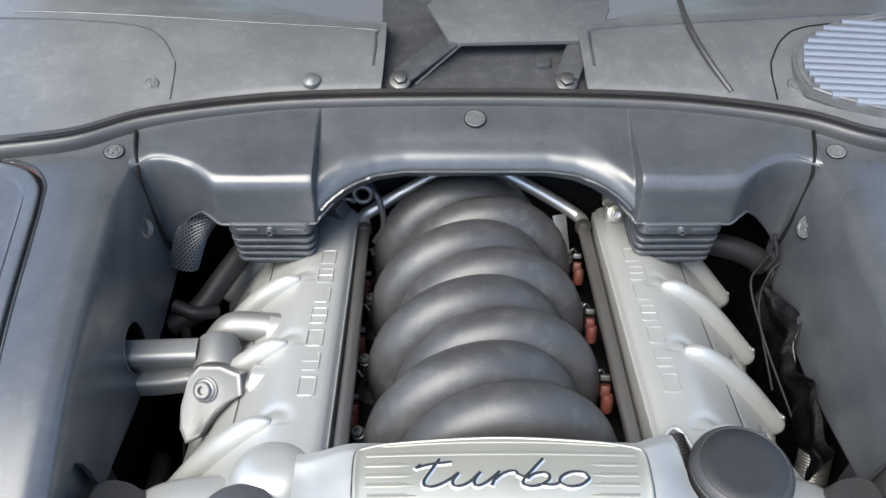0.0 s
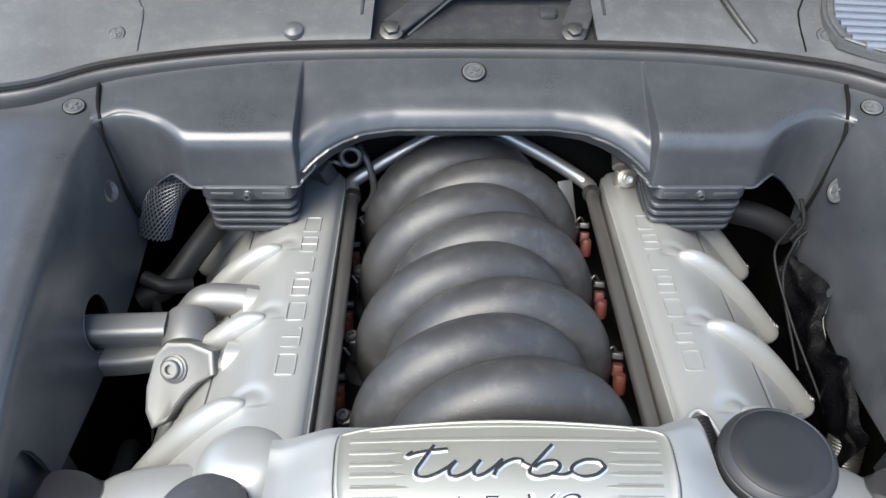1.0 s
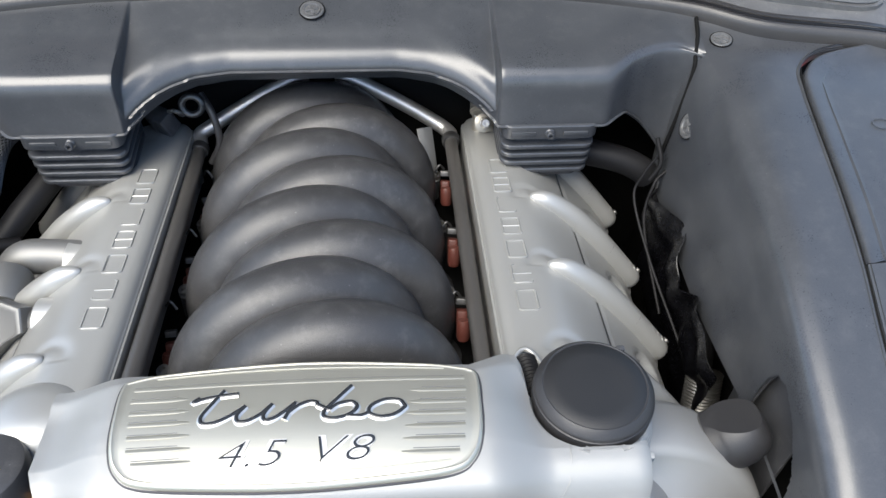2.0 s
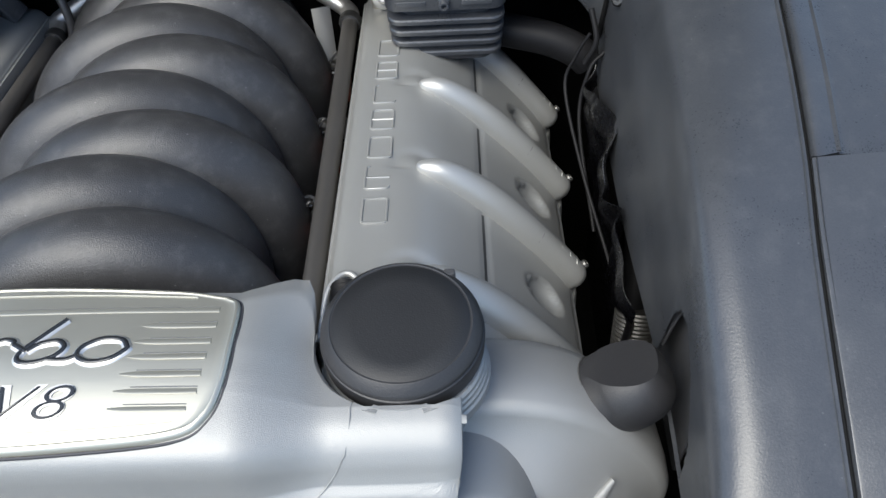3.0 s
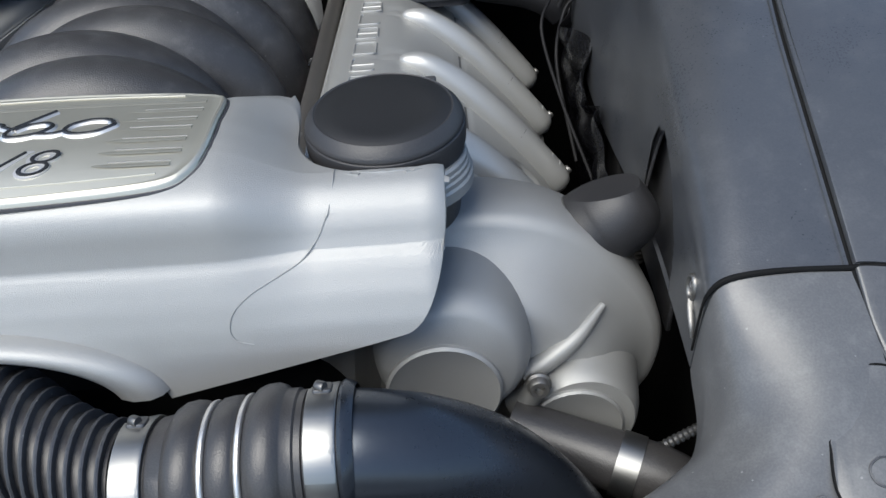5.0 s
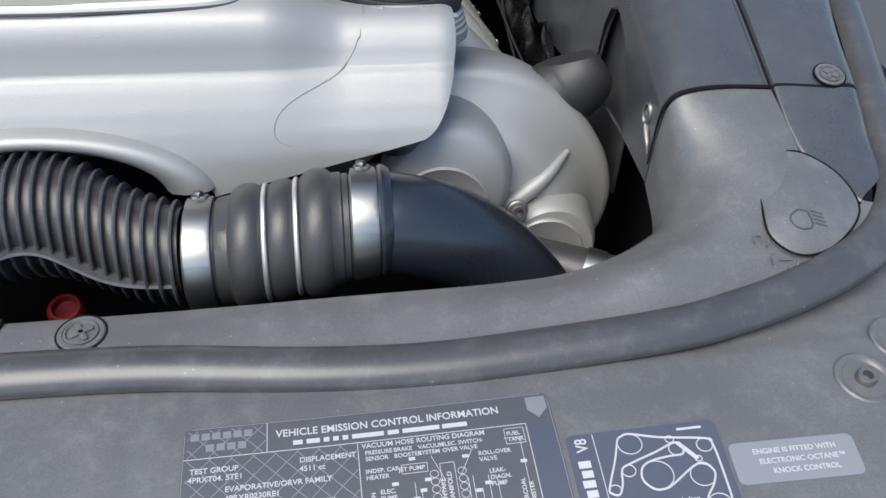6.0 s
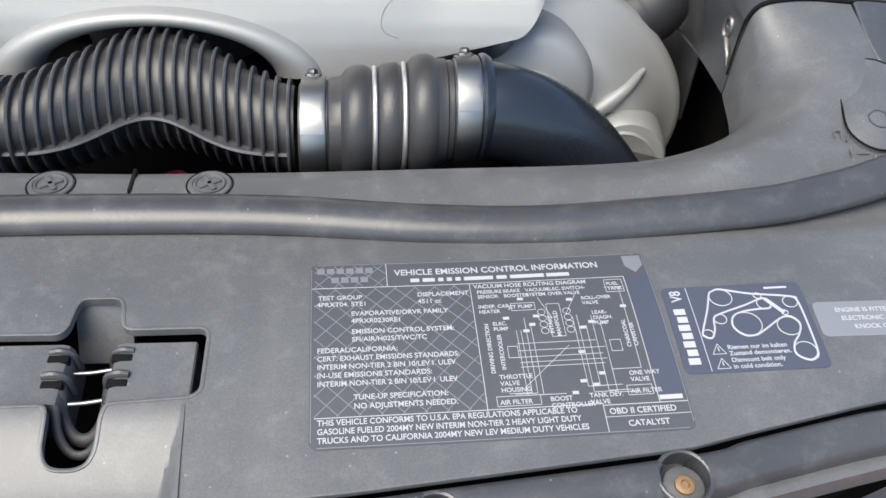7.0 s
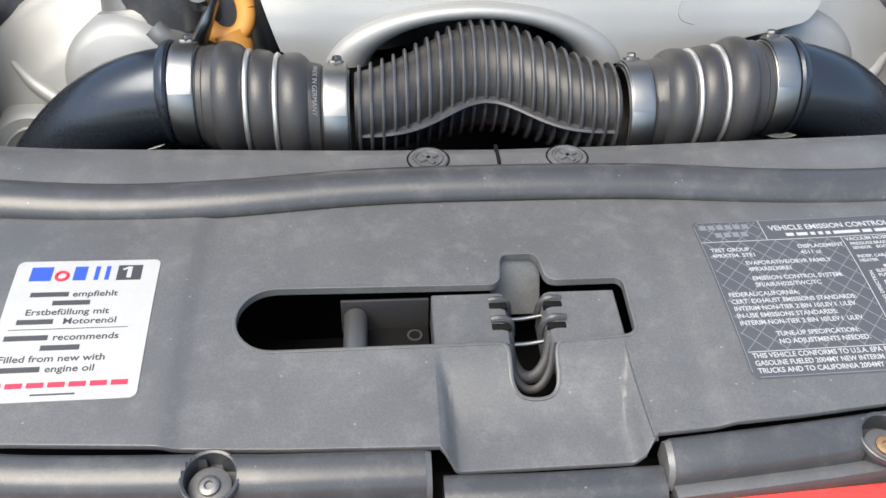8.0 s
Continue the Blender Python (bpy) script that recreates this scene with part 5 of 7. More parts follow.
# clutter in the gap below the shroud arch
for pts, r, m, nm in (
        ([(-0.20, 0.80, 1.00), (-0.16, 0.79, 1.00), (-0.10, 0.80, 1.005), (-0.06, 0.82, 1.0)], 0.008, RUBBER, "vacuum_hose"),
        ([(-0.155, 0.78, 0.985), (-0.14, 0.76, 0.965), (-0.135, 0.745, 0.93), (-0.15, 0.74, 0.90)], 0.005, RUBBER, "vacuum_hose"),
        ([(0.06, 0.82, 1.005), (0.11, 0.80, 1.002), (0.16, 0.785, 1.0), (0.20, 0.77, 0.995)], 0.009, RUBBER, "vacuum_hose")):
    solid(nm, tube(pts, r, 12, 24), m, "black rubber vacuum hose behind the manifold", "hose", "vacuum hoses")
ringp = [(-0.165 + 0.013 * math.cos(a), 0.765 + 0.004 * math.sin(a), 0.978 + 0.012 * math.sin(a)) for a in [2 * math.pi * i / 14 for i in range(15)]]
solid("lifting_eye", tube(ringp, 0.0045, 10, 36), DARKSTEEL, "dark steel lifting eye behind the manifold", "lifting eye")
solid("bracket_plate", eng(moved(slab([(-0.012, -0.04), (0.006, -0.05), (0.012, 0.03), (-0.010, 0.03)], 0, 0.003, 0.0006), aim((0.142, 0.375, -0.035), (0.2, -0.7, 0.6)))), CAST, "bare aluminium bracket plate behind the manifold", "bracket")

# timing covers at the front of each bank
def timing_cover(sd):
    t = thing("timing_cover", E(sd * 0.34, -0.15, -0.25), "textured silver timing cover at the front of the engine", "timing cover", "timing covers")
    sil = [(0.170, -0.20), (0.190, -0.06), (0.225, -0.036), (0.275, -0.030), (0.330, -0.031), (0.374, -0.045), (0.413, -0.076), (0.440, -0.117), (0.447, -0.160), (0.428, -0.204), (0.36, -0.240), (0.24, -0.24)]
    o = smooth_outline(sil, 64)
    rings = []
    for v, d, lift in ((-0.080, 0.034, -0.004), (-0.084, 0.018, -0.002), (-0.092, 0.008, 0.002), (-0.104, 0.002, 0.005), (-0.135, 0.0, 0.004), (-0.150, 0.0008, 0.0), (-0.1570, 0.0045, 0.0), (-0.1590, 0.010, 0.0), (-0.1620, 0.018, 0.0), (-0.1690, 0.027, 0.0), (-0.180, 0.038, 0.0), (-0.190, 0.048, 0.0), (-0.195, 0.057, 0.0)):
        rings.append([(x, v, z + lift * max(0, min(1, (0.40 - x) / 0.15))) for x, z in inset(o, d)])
    part("housing", mirrored(eng(loft(rings, True, True)), sd), TEXSILVER, t, sharp=45)
    face = lambda u, w, v=-0.203: aim((u, v, w), (0, -1, 0))
    if sd < 0:
        ma = aim((-0.268, -0.180, -0.120), (-0.05, 0.25, 0.95))
        part("neck", eng(revolve([(0.050, 0), (0.050, 0.034), (0.0485, 0.037), (0.0455, 0.038), (0.0450, 0.046), (0.0480, 0.048), (0.0485, 0.060), (0.0465, 0.064), (0.0430, 0.065), (0.0425, 0.080), (0.0001, 0.082)], 48, ma)), CAST, t)
        part("bracket", eng(joined(tube([(-0.226, -0.215, -0.070), (-0.218, -0.218, -0.055), (-0.212, -0.205, -0.040)], [0.010, 0.008, 0.007], 12, 14, flat=0.6), revolve([(0.008, 0), (0.008, 0.010), (0.0001, 0.010)], 16, aim((-0.222, -0.212, -0.042), (0, -0.5, 0.8))))), STEEL, t)
    part("upper_boss", mirrored(eng(revolve([(0.055, -0.050), (0.0535, 0.004), (0.0515, 0.012), (0.047, 0.0195), (0.041, 0.0235), (0.0001, 0.0245)], 48, face(0.288, -0.104))), sd), TEXSILVER, t)
    part("boss_face", mirrored(eng(revolve([(0.0395, 0.018), (0.0390, 0.0265), (0.0372, 0.0285), (0.0355, 0.0272), (0.0001, 0.0272)], 44, face(0.281, -0.122))), sd), TEXSILVER, t)
    part("lower_boss", mirrored(eng(revolve([(0.052, -0.060), (0.0425, -0.004), (0.0405, 0.002), (0.0385, 0.0065), (0.0365, 0.0090), (0.0001, 0.0100)], 40, face(0.378, -0.173))), sd), TEXSILVER, t)
    part("lower_face", mirrored(eng(revolve([(0.0350, 0.004), (0.0345, 0.0110), (0.0330, 0.0125), (0.0315, 0.0117), (0.0001, 0.0117)], 36, face(0.372, -0.177))), sd), TEXSILVER, t)
    part("rib", mirrored(eng(tube([(0.336, -0.1995, -0.136), (0.350, -0.1990, -0.1290), (0.374, -0.1915, -0.1140), (0.396, -0.1735, -0.1000)], [0.0080, 0.0075, 0.0062, 0.0025], 14, 24)), sd), TEXSILVER, t, sharp=60)
    torx_bolt(t, mirrored(([E(0.345, -0.216, -0.131)], []), sd)[0][0], ENG.to_3x3() @ Vector((0, -1, 0.1)), 0.0075, material=BOLT)
    part("bolt_lug", mirrored(eng(tube([(0.328, -0.208, -0.156), (0.338, -0.212, -0.148), (0.347, -0.212, -0.133)], 0.009, 12, 10)), sd), CAST, t)
    part("side_lug", mirrored(eng(tube([(0.238, -0.20, -0.072), (0.252, -0.215, -0.070), (0.262, -0.215, -0.060)], 0.010, 12, 12)), sd), CAST, t)
    return t


for sd in (1, -1):
    timing_cover(sd)

# round cap seat and the large cap
big = thing("filter_cap", E(0.254, -0.137, -0.03), "large round matt black plastic cap on the engine cover corner", "cap")
mc = Matrix.Translation((0.2545, -0.1485, 0.0165 + 0.030)) @ Matrix.Rotation(radians(7.5), 4, "X") @ Matrix.Translation((0, 0, -0.030))
part("skirt", eng(revolve([(0.046, -0.045), (0.0490, -0.020), (0.0505, 0.004), (0.0508, 0.0095), (0.0520, 0.0105), (0.0524, 0.0205), (0.0518, 0.0228), (0.0508, 0.0234)], 64, mc)), CAPBLACK, big, sharp=30)
part("dome_ring", eng(revolve([(0.0500, 0.0230), (0.0513, 0.0242), (0.0513, 0.0256), (0.0503, 0.0276), (0.0454, 0.0328), (0.0448, 0.0332), (0.0443, 0.0326)], 64, mc)), CAPBLACK, big, sharp=30)
part("top_disc", eng(revolve([(0.0443, 0.0290), (0.0442, 0.0318), (0.0434, 0.0326), (0.03, 0.0330), (0.0001, 0.0332)], 64, mc)), CAPDISC, big, sharp=60)
part("tab", eng(moved(block(-0.004, 0.004, -0.003, 0.003, 0, 0.007, 0.0012), Matrix.Translation((0.2850, -0.1095, 0.0455)))), PLASTIC, big)
part("slot", eng(moved(block(-0.010, 0.010, -0.0015, 0.0015, 0, 0.0045, 0.0006), Matrix.Translation((0.252, -0.2010, 0.0270)))), BOLT, big)
seat = thing("cap_neck", E(0.254, -0.137, -0.06), "silver ringed neck below the large cap", "neck")
for q, (r, w) in enumerate(((0.0520, 0.0015), (0.0530, -0.0025), (0.0542, -0.0065), (0.0556, -0.0110))):
    part("ring", eng(revolve([(r - 0.004, w - 0.010), (r, w - 0.008), (r, w - 0.001), (r - 0.0015, w + 0.0005), (r - 0.006, w + 0.001)], 48, Matrix.Translation((0.2545, -0.1485, 0.0165)))), TEXSILVER, seat)
solid("corrugated_sleeve", eng(revolve([(0.009 + 0.0018 * (q % 2), 0.0022 * q) for q in range(24)], 18, aim((0.2125, -0.128, 0.006), (-0.08, 1, 0.02)))), HOSE, "black corrugated sleeve by the cap neck", "sleeve")


def small_cap(sd):
    t = thing("end_cap", E(sd * 0.405, -0.114, -0.10), "black plastic end cap with a flattened side on the timing cover", "cap", "end caps")
    ax = Vector((0.80, 0.0, 0.60)).normalized()
    base = Vector((0.4015, -0.122, -0.0640))
    m = aim(base, ax) @ Matrix.Diagonal((0.86, 0.86, 0.94, 1))
    prof = spline([(0.0365, 0, 0.0), (0.0375, 0, 0.006), (0.0372, 0, 0.016), (0.0346, 0, 0.0275), (0.0288, 0, 0.0370), (0.0185, 0, 0.0430), (0.0001, 0, 0.0450)], 30)
    geo = revolve([(0.0345, -0.0115), (0.0362, -0.0105)] + [(max(p.x, 0.0001), p.z) for p in prof], 64, m)
    n = Vector((-0.22, 0.20, 0.95)).normalized()
    geo = cut_flat(geo, Vector((0.4065, -0.135, -0.0335)), n)
    part("cup", mirrored(eng(geo), sd), CAPBLACK, t, sharp=30)
    part("seat", mirrored(eng(revolve([(0.0380, -0.050), (0.0372, -0.020), (0.0366, -0.0115), (0.0330, -0.0108)], 48, m)), sd), TEXSILVER, t)
    part("rim", mirrored(eng(revolve([(0.0355, -0.0120), (0.0372, -0.0120), (0.0373, -0.0106), (0.0355, -0.0100)], 48, m)), sd), BOLT, t)
    return t


for sd in (1, -1):
    small_cap(sd)

# ---------------- engine front cover with its badge ----------------
front = thing("engine_cover", E(0.03, -0.19, -0.09), "silver-grey textured plastic engine cover with a metal badge", "engine cover")


TOP_V, TOP_W = (-0.234, -0.220, -0.204, -0.190, -0.170, -0.140, -0.10), (0.0370, 0.0445, 0.0500, 0.0535, 0.0562, 0.0566, 0.0560)


def shell_w(u, v):
    """Height of the cover over the engine frame: a raised middle that bends down ahead, and a lower wing."""
    a = max(0.0, min(1.0, (abs(u - 0.009) - 0.146) / 0.058))
    rear = 0.010 * ease((v + 0.155) / 0.05)
    return float(np.interp(v, TOP_V, TOP_W)) * (1 - ease(a)) + (0.0322 + rear) * ease(a)


def cover_hem(u):
    c = u + 0.003
    if abs(c) < 0.116:
        return -0.085 + 0.050 * math.sqrt(max(0.0, 1 - (c / 0.117) ** 2))
    if u > 0:
        return -0.084 + (u - 0.118) * 0.24
    return -0.084 + (-u - 0.118) * 0.2


def cover_rear(u):
    """Rear edge of the cover: straight, a shoulder, then the round cut-out for the cap."""
    if u > 0.1990:
        return -0.1485 - math.sqrt(max(0.0, 0.0555 ** 2 - (u - 0.2545) ** 2))
    return float(np.interp(u, (-0.2, 0.13, 0.150, 0.162, 0.173, 0.182, 0.189, 0.1935, 0.1965, 0.1985, 0.1990), (-0.120, -0.120, -0.121, -0.116, -0.109, -0.1035, -0.1025, -0.107, -0.117, -0.132, -0.1485)))


def along(keys, f):
    """A place on a smooth line through keys, f from 0 to 1."""
    f *= len(keys) - 1
    i = min(int(f), len(keys) - 2)
    q = f - i
    e = [keys[max(i - 1, 0)], keys[i], keys[i + 1], keys[min(i + 2, len(keys) - 1)]]
    return [0.5 * (2 * e[1][k] + (e[2][k] - e[0][k]) * q + (2 * e[0][k] - 5 * e[1][k] + 4 * e[2][k] - e[3][k]) * q * q + (3 * e[1][k] - e[0][k] - 3 * e[2][k] + e[3][k]) * q ** 3) for k in (0, 1)]


MID_FALL = [(-0.200, 0.0512), (-0.220, 0.0445), (-0.2340, 0.0365), (-0.2392, 0.0250), (-0.2405, 0.0100), (-0.2418, -0.002)]
WING_FALL = [(-0.200, 0.0322), (-0.2115, 0.0288), (-0.2210, 0.0215), (-0.2266, 0.0125), (-0.2296, 0.0045), (-0.2328, -0.003)]


def cover_front(u, f):
    """The cover's front in one plane across: over the bend, the crease and down to the hem."""
    a = ease((abs(u - 0.009) - 0.146) / 0.058)
    keys = [(p[0] * (1 - a) + q[0] * a, p[1] * (1 - a) + q[1] * a) for p, q in zip(MID_FALL, WING_FALL)]
    vc, wc = keys[-1]
    hem = cover_hem(u)

    def sharp_front(g):
        if g < 0.5:
            return along(keys, g * 2)
        w = wc + (hem - wc) * (g - 0.5) * 2
        return vc + (-0.2595 - vc) * float(np.interp(-w, (0.0, 0.010, 0.024, 0.040, 0.055, 0.085), (0.0, 0.27, 0.56, 0.80, 0.93, 1.0))), w

    wide = min(0.026, f, 1 - f)
    five = [sharp_front(f + d * wide) for d in (-1, -0.5, 0, 0.5, 1)]
    return sum(p[0] for p in five) / 5, sum(p[1] for p in five) / 5


def cover_reach(u):
    """How far down the front goes: less and less round the corner of the wing."""
    edge = min(1.0, max(0.0, (u - 0.262) / 0.0285))
    if edge == 0:
        return 1.0
    low = cover_hem(u) + 0.072 * (1 - math.sqrt(1 - edge * edge))
    lo, hi = 0.0, 1.0
    for _ in range(14):
        mid_f = (lo + hi) / 2
        lo, hi = (mid_f, hi) if cover_front(u, mid_f)[1] > low else (lo, mid_f)
    return hi


REACH = {}


def cover_point(u, b):
    edge = max(0.0, (u - 0.274) / 0.0165)
    if b < 0.5:
        v0 = cover_rear(u)
        v = v0 + (-0.200 - v0) * b * 2
        lip = 0.006 * max(0.0, 1 - b * 12) if u < 0.19 else 0.002 * max(0.0, 1 - b * 12)
        return Vector((u, v, shell_w(u, v) - lip - 0.004 * edge ** 3))
    if u not in REACH:
        REACH[u] = cover_reach(u)
    f = (b - 0.5) * 2 * REACH[u]
    v, w = cover_front(u, f)
    x = u if u > -0.12 else u + (-0.12 - u) * 0.55 * f
    return Vector((x, v + 0.006 * edge ** 2.5 * f, w - 0.004 * edge ** 3))


US = sorted(set([round(-0.200 + 0.0035 * k, 4) for k in range(113)] + [0.196, 0.1972, 0.1985, 0.199, 0.200, 0.2015, 0.2035, 0.206] + [round(0.198 + 0.0025 * k, 4) for k in range(38)]))
US = sorted(set([u for u in US if u <= 0.262] + [round(0.262 + 0.0285 * math.sin(math.pi / 2 * k / 30), 6) for k in range(1, 31)]))
BS = [k / 24 * 0.5 for k in range(24)] + [0.5 + 0.5 * k / 95 for k in range(96)]
part("shell", eng(shell_grid(cover_point, US, BS, 0.003)), TEXSILVER, front, sharp=50)
edge_line = [cover_point(0.15 + 0.1405 * math.sin(math.pi / 2 * k / 30), 1.0) for k in range(31)] + [cover_point(0.2905, b) for b in reversed(BS[4::4])]


def tucked(p, d):
    """The turned-in border of the wing: backwards along the hem, downwards along its side."""
    top = ease((p.z + 0.002) / 0.03)
    return p + Vector((-0.10 * d * d / 0.03, d * (1 - top) + 0.1 * d, -d * (0.15 + 0.85 * top)))


part("wing_side", eng(loft([[p, tucked(p, 0.0025) + Vector((0.0006 * ease((p.x - 0.27) / 0.02), 0, 0)), tucked(p, 0.010), tucked(p, 0.022), tucked(p, 0.034)] for p in edge_line], False, False)), TEXSILVER, front, sharp=50)
# ring round the intake opening
arch = []
for k in range(61):
    a = radians(8 + 164 * k / 60)
    arch.append([Vector((-0.003 + (0.120 - 0.034 * f) * math.cos(a), v - 0.003 * math.sin(a), -0.085 + (0.0545 - 0.0125 * f) * math.sin(a)))
                 for f, v in ((0, -0.250), (0, -0.2585), (0.10, -0.2640), (0.30, -0.2675), (0.60, -0.2675), (0.86, -0.2640), (1, -0.2570), (1, -0.244))])
part("opening_ring", eng(loft(arch, True, True)), TEXSILVER, front, sharp=60)
seam_pts = []
for u, w in ((0.2222, 0.0185), (0.2200, 0.0145), (0.2165, 0.008), (0.2131, 0.0024), (0.205, -0.0045), (0.194, -0.0101), (0.1741, -0.0194), (0.1628, -0.0279), (0.1593, -0.0391), (0.163, -0.046), (0.1721, -0.0500)):
    seam_pts.append(min((cover_point(u, 0.5 + 0.5 * q / 95) for q in range(96)), key=lambda p: abs(p.z - w)))
part("mould_line", eng(tube([(u, v - 0.0002, w + 0.0003) for u, v, w in [tuple(cover_point(0.2262 - 0.0024 * b, b)) for b in (0.06, 0.2, 0.35, 0.48, 0.54)] + [tuple(p) for p in seam_pts]], 0.00042, 6, 90)), TEXSILVER, front)

# badge
UC = 0.009
bo = [(0.137, -0.1325), (0.10, -0.1262), (0.0, -0.1205), (-0.10, -0.1262), (-0.137, -0.1325), (-0.1455, -0.1400), (-0.1460, -0.170), (-0.1440, -0.198), (-0.1365, -0.2165), (-0.118, -0.2265), (-0.06, -0.2315), (0.0, -0.2335), (0.06, -0.2315), (0.118, -0.2265), (0.1365, -0.2165), (0.1440, -0.198), (0.1460, -0.170), (0.1455, -0.1400)]
bo = smooth_outline([(UC + x, y) for x, y in bo], 120)
BEND_V, BEND_W = (-0.240, -0.234, -0.220, -0.204, -0.190, -0.174, -0.150, -0.11), (0.0335, 0.0373, 0.0442, 0.0500, 0.0536, 0.0560, 0.0568, 0.0562)


def bw(u, v):
    bend = sum(float(np.interp(v + d, BEND_V, BEND_W)) for d in (-0.008, -0.004, 0, 0.004, 0.008)) / 5
    return bend + 0.0022 * (1 - ((u - UC) / 0.146) ** 2) - 0.0012


def scaled(d, q):
    return [Vector((UC + (x - UC) * q, -0.176 + (y + 0.176) * q, bw(UC + (x - UC) * q, -0.176 + (y + 0.176) * q) + d)) for x, y in bo]


base_ring = [Vector((x, y, bw(x, y) - 0.012)) for x, y in bo]
badge = part("badge", eng(loft([base_ring, [Vector((x, y, bw(x, y) + 0.003)) for x, y in bo], [Vector((x, y, bw(x, y) + 0.0044)) for x, y in inset(bo, 0.0012)], [Vector((x, y, bw(x, y) + 0.0046)) for x, y in inset(bo, 0.0026)],
                            [Vector((x, y, bw(x, y) + 0.0040)) for x, y in inset(bo, 0.0036)], *[scaled(0.0040, q) for q in (0.94, 0.86, 0.78, 0.70, 0.60, 0.50, 0.40, 0.30, 0.2, 0.1, 0.02)]], True, True)), BADGE, front, "brushed metal badge plate")
gasket = [Vector((x, y, bw(x, y) + 0.0006)) for x, y in inset(bo, -0.0010)]
part("badge_gap", eng(tube(gasket + [gasket[0]], 0.0011, 6, 240)), PRINTDARK, front)
bz = lambda u, v: bw(u, v) + 0.0042
for v in (-0.1566, -0.1689, -0.1796, -0.1910, -0.2014, -0.2114):
    k = (-0.1395 - v) / 0.0108
    for sd in (1, -1):
        a, b = 0.092 - 0.0018 * k, 0.136 - 0.0010 * k - (0.004 if v < -0.21 else 0)
        line = [(UC + sd * q, v, bz(UC + q, v)) for q in (a, a * 0.8 + b * 0.2, (a + b) / 2, b)]
        part("groove", eng(tube(line, [0.0006, 0.0021, 0.0024, 0.0022], 10, 14, flat=0.15)), BADGE, badge)
        # The shade along each groove's rear edge, drawn as a thin darker line.
        part("groove_shade", eng(tube([(p[0], p[1] + 0.0024, bz(p[0], p[1] + 0.0024) - 0.0001) for p in line[1:]], 0.00040, 6, 10)), CAST, badge)
top_line = [(UC + q * 0.134, -0.1434 - 0.0010 * q * q, bz(UC + q * 0.134, -0.1434)) for q in (-1, -0.5, 0, 0.5, 1)]
part("groove", eng(tube(top_line, 0.0021, 10, 30, flat=0.15)), BADGE, badge)
# Drawn shade behind the full-width groove, as on the short ones.
part("groove_shade", eng(tube([(p[0], p[1] + 0.0022, bz(p[0], p[1] + 0.0022) - 0.00015) for p in top_line], 0.00035, 6, 30)), CAST, badge)
for v in (-0.1290, -0.2230):
    part("groove", eng(tube([(UC + q * 0.118, v - 0.0045 * q * q * (1 if v > -0.2 else -1), bz(UC + q * 0.118, v - 0.0045 * q * q * (1 if v > -0.2 else -1))) for q in (-1, -0.5, 0, 0.5, 1)], 0.0006, 8, 30)), BADGE, badge)

# flowing script on the badge: strokes of a slanted hand
SCRIPT = [
    [(4, 38), (0, 33), (6, 36), (16, 39), (30, 41)],
    [(20, 46), (12, 28), (7, 16), (8, 9), (14, 8), (22, 12), (30, 19), (36, 26)],
    [(36, 26), (31, 16), (32, 9), (38, 9), (46, 15), (53, 25)],
    [(54, 27), (49, 16), (50, 9), (56, 11), (63, 18), (69, 26)],
    [(70, 28), (66, 18), (63, 9)], [(66, 17), (72, 24), (79, 28), (84, 27), (85, 24)],
    [(108, 46), (98, 30), (90, 17), (90, 10), (97, 8), (107, 12), (112, 20), (108, 26), (99, 24), (93, 18)],
    [(85, 24), (90, 20), (93, 18)], [(104, 11), (114, 10), (121, 14)],
    [(145, 19), (141, 26), (131, 27), (122, 21), (120, 13), (127, 8), (137, 10), (144, 17), (145, 20)],
]


def script(r, lift, material, name):
    geo = []
    for st in SCRIPT:
        pts = []
        for x, y in st:
            u, v = -0.0755 + x * 0.001165, -0.1895 + y * 0.00085
            pts.append((u, v, bz(u, v) + lift))
        geo.append(tube(pts, r, 8, 6 * len(pts), flat=0.55))
    part(name, eng(joined(*geo)), material, badge, sharp=60)


script(0.0034, -0.0006, PIPE, "script_edge")
script(0.0017, 0.0008, CHROMEDARK, "script_face")
for body_text, u0, u1, v0 in (("4.5", -0.0500, 0.0010, -0.2185), ("V8", 0.0250, 0.0690, -0.2170)):
    for deep, bold, lift, mat, nm in ((0.0006, 0.0007, 0.0, PIPE, "numeral_edge"), (0.0012, -0.0008, 0.0004, CHROMEDARK, "numeral_face")):
        geo = lettering(body_text, 0.0300, deep, 0.35, bold=bold, spacing=1.05)
        lo, hi = min(p.x for p in geo[0]), max(p.x for p in geo[0])
        q = (u1 - u0) / (hi - lo)
        flat_v = [Vector((u0 + (p.x - lo) * q, v0 + p.y * 0.96, p.z)) for p in geo[0]]
        part(nm, eng(([Vector((p.x, p.y, bz(p.x, p.y) + lift + p.z)) for p in flat_v], geo[1])), mat, badge, sharp=30)

# ---------------- oil filler neck and cap on the other bank ----------------
filler = thing("oil_filler_neck", E(-0.25, -0.13, -0.12), "silver oil filler housing with a black cap beside the engine cover", "oil filler")
part("dome", eng(loft([[Vector((-0.230 + r * 0.052 * math.cos(a), -0.112 + r * 0.046 * math.sin(a), w)) for a in [2 * math.pi * k / 32 for k in range(32)]] for r, w in ((1.05, -0.12), (1.04, -0.06), (1.0, -0.03), (0.93, -0.010), (0.80, 0.002), (0.6, 0.009), (0.3, 0.012))], True, True)), SILVER, filler, sharp=60)
mo = Matrix.Translation((-0.258, -0.174, -0.006)) @ Matrix.Rotation(radians(-4), 4, "Y")
